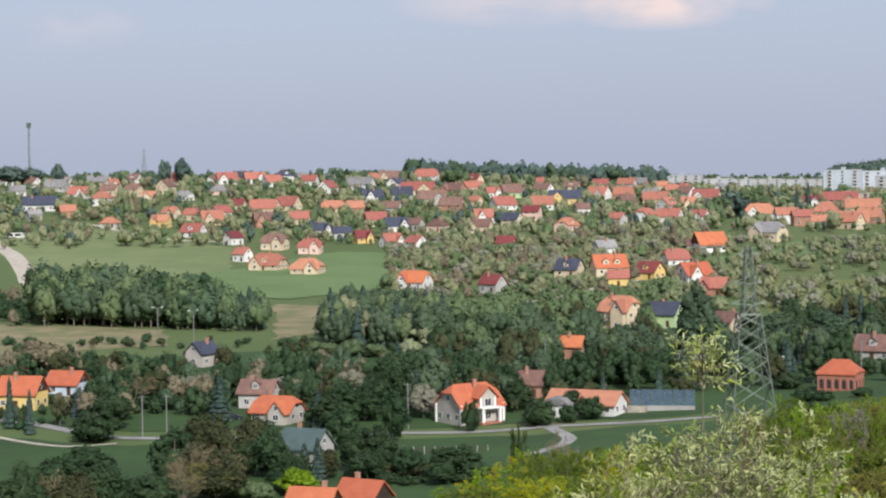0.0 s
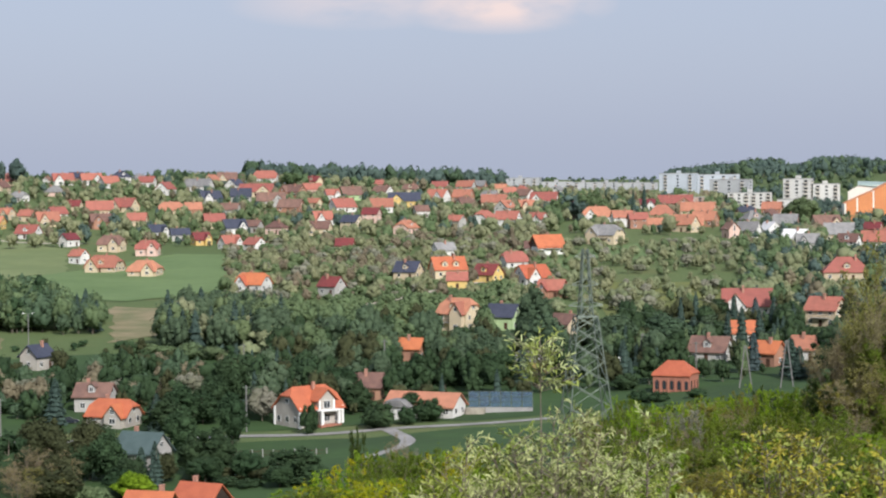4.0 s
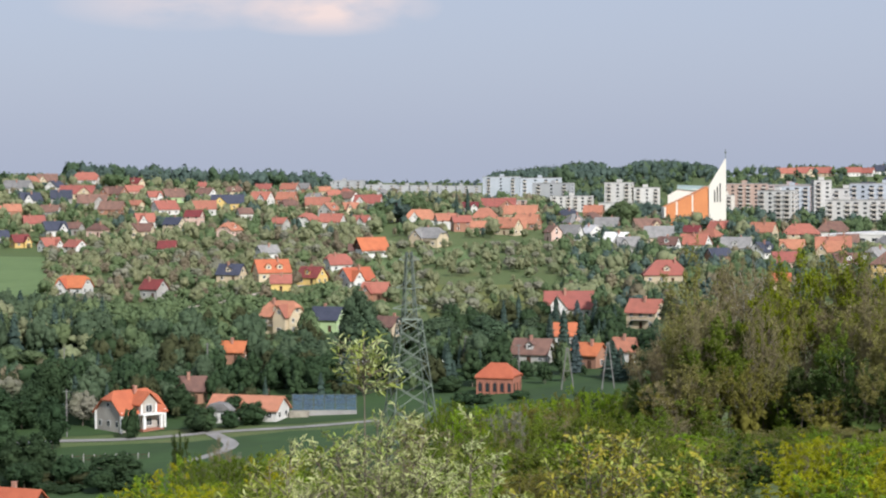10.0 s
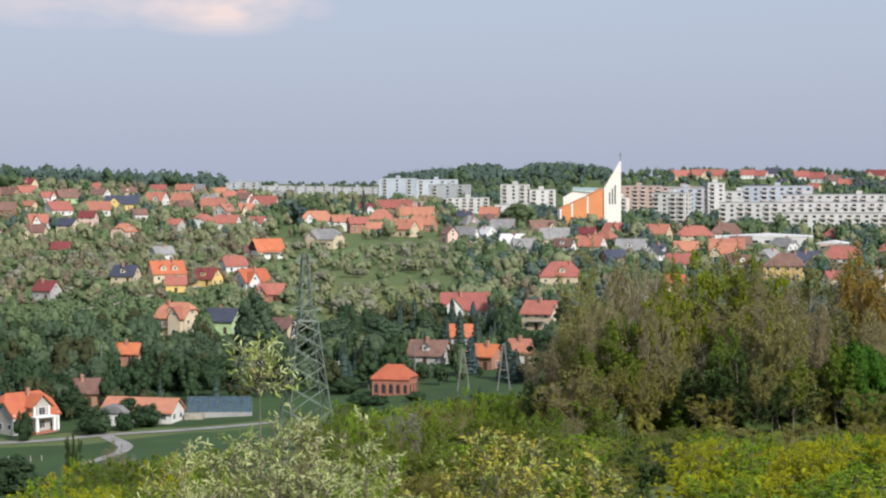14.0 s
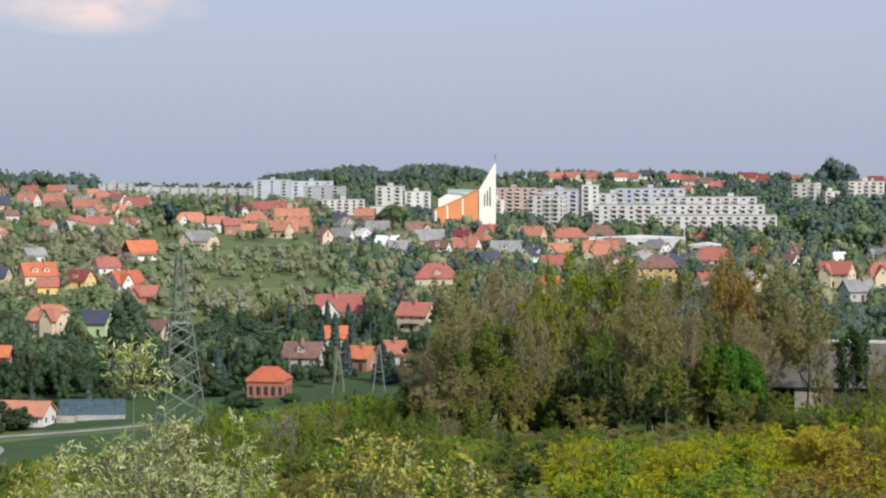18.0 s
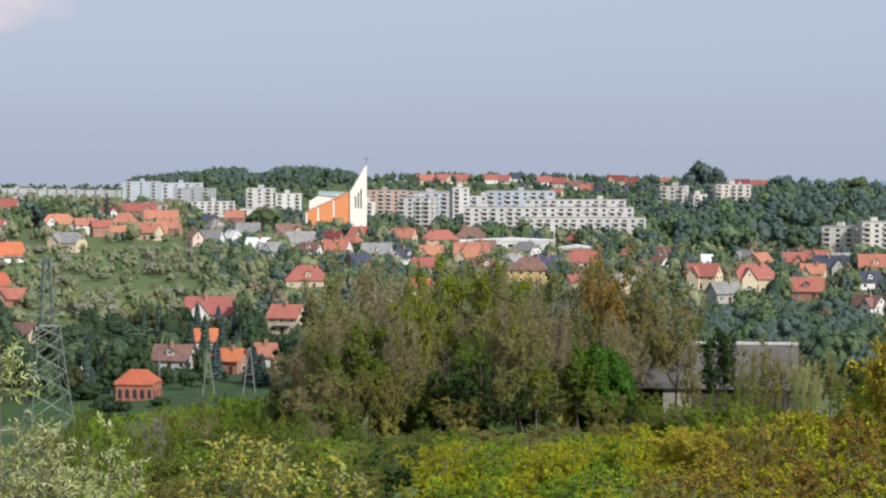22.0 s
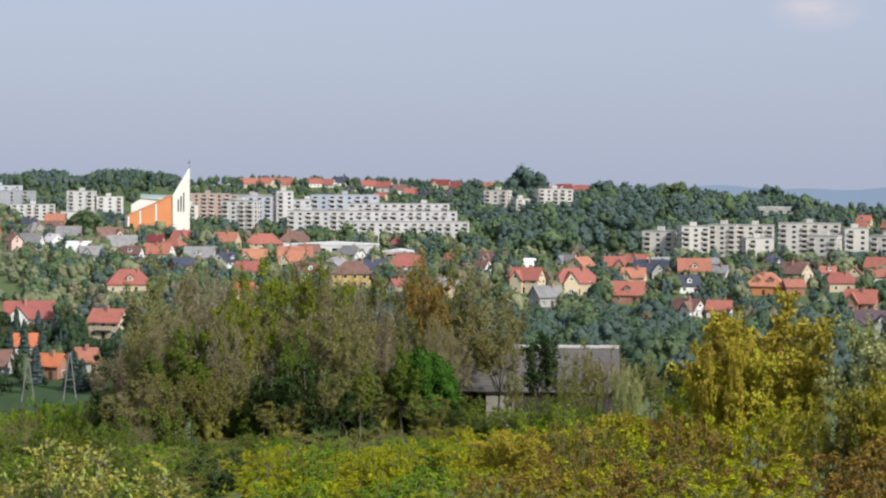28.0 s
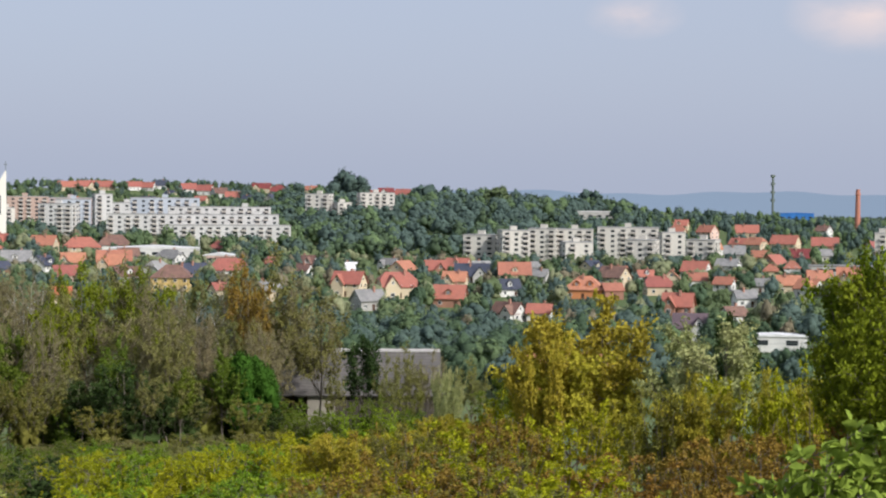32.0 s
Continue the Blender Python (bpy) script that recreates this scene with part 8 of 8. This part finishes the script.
plant("nbush", 12.5, 120.4, 2.2, 1.90)
plant("ndarkbush", 13.8, 123.2, 2.2, 1.90)
plant("nbush", 15.6, 127.0, 2.6, 1.90)
plant("nbush", 14.9, 113.0, 2.6, 1.58)
plant("ndarkbush", 18.6, 132.7, 2.4, 1.90)
plant("nbush", 17.1, 115.7, 2.6, 1.51)
plant("nbush", 20.4, 132.4, 2.6, 1.51)
plant("ndarkbush", 21.6, 130.2, 2.9, 1.90)
plant("lime", 23.8, 138.0, 2.8, 1.56)
plant("lime", 20.3, 110.1, 2.9, 1.39)
plant("lime", 22.9, 117.8, 3.4, 1.28)
plant("lime", 23.1, 115.7, 3.5, 1.12)
plant("nfresh", 23.8, 111.5, 3.4, 1.11)
plant("lime", 25.5, 115.2, 2.7, 1.35)
plant("lime", 29.1, 124.6, 2.7, 1.90)
plant("lime", 29.8, 121.4, 2.8, 1.61)
plant("lime", 29.1, 114.3, 3.4, 1.20)
plant("lime", 31.3, 121.0, 3.1, 1.43)
plant("nfresh", 32.8, 120.6, 3.1, 1.90)
plant("lime", 34.5, 122.2, 3.1, 1.49)
plant("lime", 35.5, 124.0, 3.8, 1.31)
plant("lime", 40.0, 132.1, 3.5, 1.62)
plant("nfresh", 36.0, 153.9, 2.6, 1.84)
plant("lime", 33.2, 137.0, 2.7, 1.23)
plant("nbush", 36.5, 143.4, 2.9, 1.53)
plant("nbush", 39.8, 149.8, 3.0, 1.35)
plant("nfresh", 37.1, 136.0, 2.9, 1.15)
plant("nfresh", 41.9, 147.2, 3.0, 1.38)
plant("nbush", 40.5, 138.2, 3.1, 1.02)
plant("nbush", 41.5, 136.9, 3.1, 1.20)
plant("lime", 44.6, 142.2, 3.7, 0.90)
plant("nbush", 47.0, 146.6, 3.9, 1.20)
plant("lime", 52.5, 154.3, 3.8, 0.96)
plant("lime", 47.9, 137.9, 3.6, 1.10)
plant("lime", 27.6, 93.0, 3.6, 1.15)
plant("gold", 27.6, 86.7, 3.9, 1.24)
plant("gold", 31.2, 97.1, 3.7, 1.05)
plant("lime", 33.0, 99.7, 4.0, 1.13)
plant("gold", 33.5, 97.4, 4.0, 0.87)
plant("gold", 36.3, 101.7, 4.4, 0.97)
plant("gold", 33.5, 91.0, 4.3, 0.91)
plant("gold", 32.9, 87.0, 4.8, 0.80)
plant("rust", 36.8, 94.1, 4.8, 0.87)
plant("gold", 37.0, 91.8, 5.1, 1.03)
plant("lime", 38.7, 92.2, 5.9, 0.59)
plant("lime", 37.0, 87.5, 6.0, 0.83)
plant("nbush", 4.8, 76.9, 1.5, 1.90)
plant("nbush", 6.6, 75.7, 1.6, 1.90)
plant("ndarkbush", 9.8, 90.5, 1.8, 1.90)
plant("nbush", 8.4, 73.5, 1.6, 1.90)
plant("nbush", 11.2, 76.2, 1.7, 1.79)
plant("ndarkbush", 12.8, 85.0, 1.8, 1.90)
plant("lime", 14.4, 77.7, 1.8, 1.90)
plant("nfresh", 15.3, 76.5, 1.9, 1.90)
plant("lime", 16.5, 77.3, 2.0, 1.90)
plant("lime", 21.4, 89.5, 2.1, 1.90)
plant("nfresh", 20.5, 79.4, 2.0, 1.90)
plant("nfresh", 22.4, 86.1, 2.1, 1.66)
plant("nfresh", 21.0, 74.1, 2.1, 1.90)
plant("lime", 23.0, 75.6, 2.2, 1.90)
plant("lime", 29.0, 87.3, 2.3, 1.90)
plant("lime", 28.2, 83.4, 2.4, 1.46)
plant("lime", 29.0, 79.9, 2.6, 1.90)
plant("lime", 27.6, 71.9, 2.8, 1.22)
plant("nfresh", 33.7, 84.5, 3.1, 1.83)
plant("lime", 34.1, 82.2, 3.2, 1.18)
plant("nbush", 2.5, 57.9, 1.1, 1.90)
plant("nbush", 4.7, 56.8, 1.1, 1.90)
plant("nfresh", 6.0, 54.7, 1.1, 1.90)
plant("ndarkbush", 7.1, 56.6, 1.2, 1.90)
plant("nbush", 9.0, 57.3, 1.2, 1.90)
plant("nfresh", 10.6, 57.0, 1.2, 1.90)
plant("lime", 11.8, 52.7, 1.4, 1.90)
plant("nfresh", 12.5, 53.5, 1.5, 1.90)
plant("lime", 16.8, 61.8, 1.4, 1.90)
plant("nfresh", 14.9, 51.9, 1.5, 1.90)
plant("lime", 18.8, 54.9, 1.5, 1.90)
plant("lime", 20.4, 57.5, 1.7, 1.90)
plant("nfresh", 22.8, 59.8, 1.7, 1.90)
plant("lime", 20.4, 48.9, 1.9, 1.90)
plant("gold", 40.7, 87.0, 10.5, 0.92)
plant("gold", 36.6, 84.4, 8.1, 0.57)
plant("pale", 43.2, 80.0, 9.0, 0.95)
plant("gdark", 72.2, 131.5, 11.4, 0.57)
plant("pale", 53.3, 140.2, 8.0, 0.41)
plant("pale", 47.8, 126.2, 7.2, 0.35)
plant("oak", 33.3, 52.3, 8.5, 0.70)
plant("oak", 33.6, 50.9, 8.6, 0.77)
plant("oak", 33.6, 49.7, 8.2, 0.73)
plant("oak", 31.4, 49.9, 6.7, 0.68)
plant("oak", 31.3, 47.7, 6.6, 0.80)
plant("lime", 36.0, 60.0, 6.1, 0.50)
plant("rust", 21.8, 63.4, 3.5, 0.80)
plant("nolive", 20.8, 58.4, 3.6, 0.81)
plant("lime", 27.9, 72.9, 4.1, 1.19)
plant("rust", 29.9, 75.3, 4.2, 1.06)
plant("rust", 24.0, 57.2, 3.8, 0.73)
plant("lime", 30.8, 71.7, 4.2, 0.94)
plant("lime", 26.1, 57.3, 4.2, 0.89)
plant("gold", 33.1, 69.5, 4.9, 0.74)
plant("gold", 29.5, 59.0, 4.7, 0.62)
plant("nolive", 28.1, 55.3, 4.8, 0.67)
plant("gold", 28.9, 54.8, 5.2, 0.55)
plant("lime", 34.2, 62.2, 5.9, 0.81)
plant("gold", 38.8, 67.6, 6.2, 0.55)
plant("gold", 40.1, 66.9, 5.9, 0.75)
plant("nolive", 41.9, 68.2, 6.0, 0.57)
plant("nolive", 43.1, 66.2, 5.6, 0.83)
plant("rust", 14.6, 45.7, 2.2, 1.64)
plant("lime", 17.1, 49.1, 2.3, 1.41)
plant("rust", 18.0, 49.9, 2.4, 1.15)
plant("rust", 19.8, 50.2, 2.4, 1.78)
plant("nolive", 21.1, 51.9, 2.6, 1.31)
plant("lime", 19.2, 42.9, 2.4, 1.58)
plant("rust", 21.0, 44.3, 2.5, 1.50)
plant("rust", 25.4, 51.0, 2.7, 1.42)
plant("rust", 26.4, 49.4, 3.2, 1.05)
plant("rust", 28.2, 50.7, 3.2, 1.03)
plant("rust", 23.7, 41.7, 3.1, 1.03)
plant("rust", 29.7, 48.7, 3.4, 1.32)
plant("rust", 30.7, 48.0, 3.6, 0.87)
plant("rust", 32.4, 49.3, 3.8, 1.25)
plant("nolive", 11.1, 35.3, 1.7, 1.71)
plant("nolive", 12.8, 34.7, 1.6, 1.90)
plant("rust", 15.7, 41.1, 1.5, 1.90)
plant("nolive", 17.0, 38.4, 1.7, 1.90)
plant("lime", 18.1, 37.9, 1.7, 1.73)
plant("nolive", 15.7, 32.4, 1.7, 1.54)
plant("rust", 18.2, 34.5, 1.8, 1.49)
plant("rust", 21.5, 36.1, 1.9, 1.90)
plant("lime", 21.7, 34.8, 2.0, 1.58)
plant("nolive", 20.6, 30.8, 2.1, 1.19)


plant("goak", 54.0, 246.0, 20.5, 0.6)
plant("goak", 40.5, 236.0, 17.5, 0.55)
plant("grust", 67.0, 246.0, 20.8, 0.6)
plant("gmid", 33.0, 229.0, 13.5, 0.8)
plant("gmid", 58.5, 226.0, 10.0, 0.85)


plant("gold", 38.4, 85.5, 8.6, 0.85)


# undergrowth among the trunks of the grove
grove = random.Random(12)
for _ in range(40):
    gx, gy = polar(grove.uniform(6.8, 16.6), grove.uniform(222, 246))
    plant(grove.choice(("nolive", "nbush", "ndarkbush", "nbush", "ndarkbush")), gx, gy, grove.uniform(3.2, 6.6), grove.uniform(1.1, 1.6), grove)
for _ in range(11):
    gx, gy = polar(grove.uniform(15.2, 20.6), grove.uniform(222, 238))
    plant(grove.choice(("nfresh", "nbush", "nbush")), gx, gy, grove.uniform(2.8, 4.2), grove.uniform(1.2, 1.7), grove)


# shrubs close to the path, by the level of their tops
leafy_shrub("silver_willow", -0.4, 18.0, 57.91, 1.0, 30, 26, "silver", 0.06, 4.8, "silvery-leaved willow shrub with narrow pale leaves", 5, per=19, leaf2="pale")
leafy_shrub("silver_willow", -0.5, 17.9, 58.5, 0.5, 1, 40, "silver", 0.068, 4.4, "tall leading shoot of a willow with tufted leaves", 15, leader=(-0.02, 0.1, 58.5), per=17, bare=0.85, reach=2.3, leaf2="pale")
leafy_shrub("silver_willow", -0.32, 18.1, 58.2, 0.62, 4, 14, "silver", 0.064, 4.8, "upright willow shoots with narrow pale leaves", 16, per=12, bare=0.86, reach=1.5)
leafy_shrub("silver_willow", -1.25, 17.4, 57.72, 0.75, 20, 24, "silver", 0.06, 4.8, "low silvery-leaved willow shrub on the slope", 8, per=18, leaf2="pale")
leafy_shrub("silver_willow", 0.35, 18.3, 57.87, 0.6, 16, 24, "silver", 0.06, 4.8, "silvery-leaved willow shrub with narrow pale leaves", 12, per=18, leaf2="pale")
leafy_shrub("flowering_shrub", 1.75, 19.9, 57.58, 0.85, 30, 26, "yellow", 0.06, 2.7, "shrub with yellow flowers and pale green leaves", 6, per=14, leaf2="pale")
leafy_shrub("flowering_shrub", 2.7, 20.3, 57.3, 0.65, 18, 22, "yellow", 0.06, 2.7, "low yellow-flowering shrub with pale leaves", 7, per=14, leaf2="pale")
leafy_shrub("leafy_sapling", 6.25, 10.4, 58.73, 0.45, 26, 14, "sap", 0.1, 1.8, "young sapling with broad bright green leaves", 9, per=8)
leafy_shrub("leafy_sapling", 6.75, 10.5, 58.85, 0.32, 22, 14, "sap", 0.1, 1.8, "young sapling with broad bright green leaves", 10, per=8)
leafy_shrub("leafy_sapling", 5.25, 9.9, 58.44, 0.2, 6, 6, "sap", 0.1, 1.8, "low sapling shoot with bright leaves", 11, per=4)


# a bare pale birch among the valley trees
dead = thing("dead_birch", -90.5, 485.6, 0, "bare dead birch with a pale trunk and broken limbs", "tree")
dead.scale = (8.6, 8.6, 8.6)
part("trunk", raw("trunk", *tubes(skeleton_limbs(77, 9, 0.35, 0.24, 0.017, twigs=2)), BARK_PALE), dead)
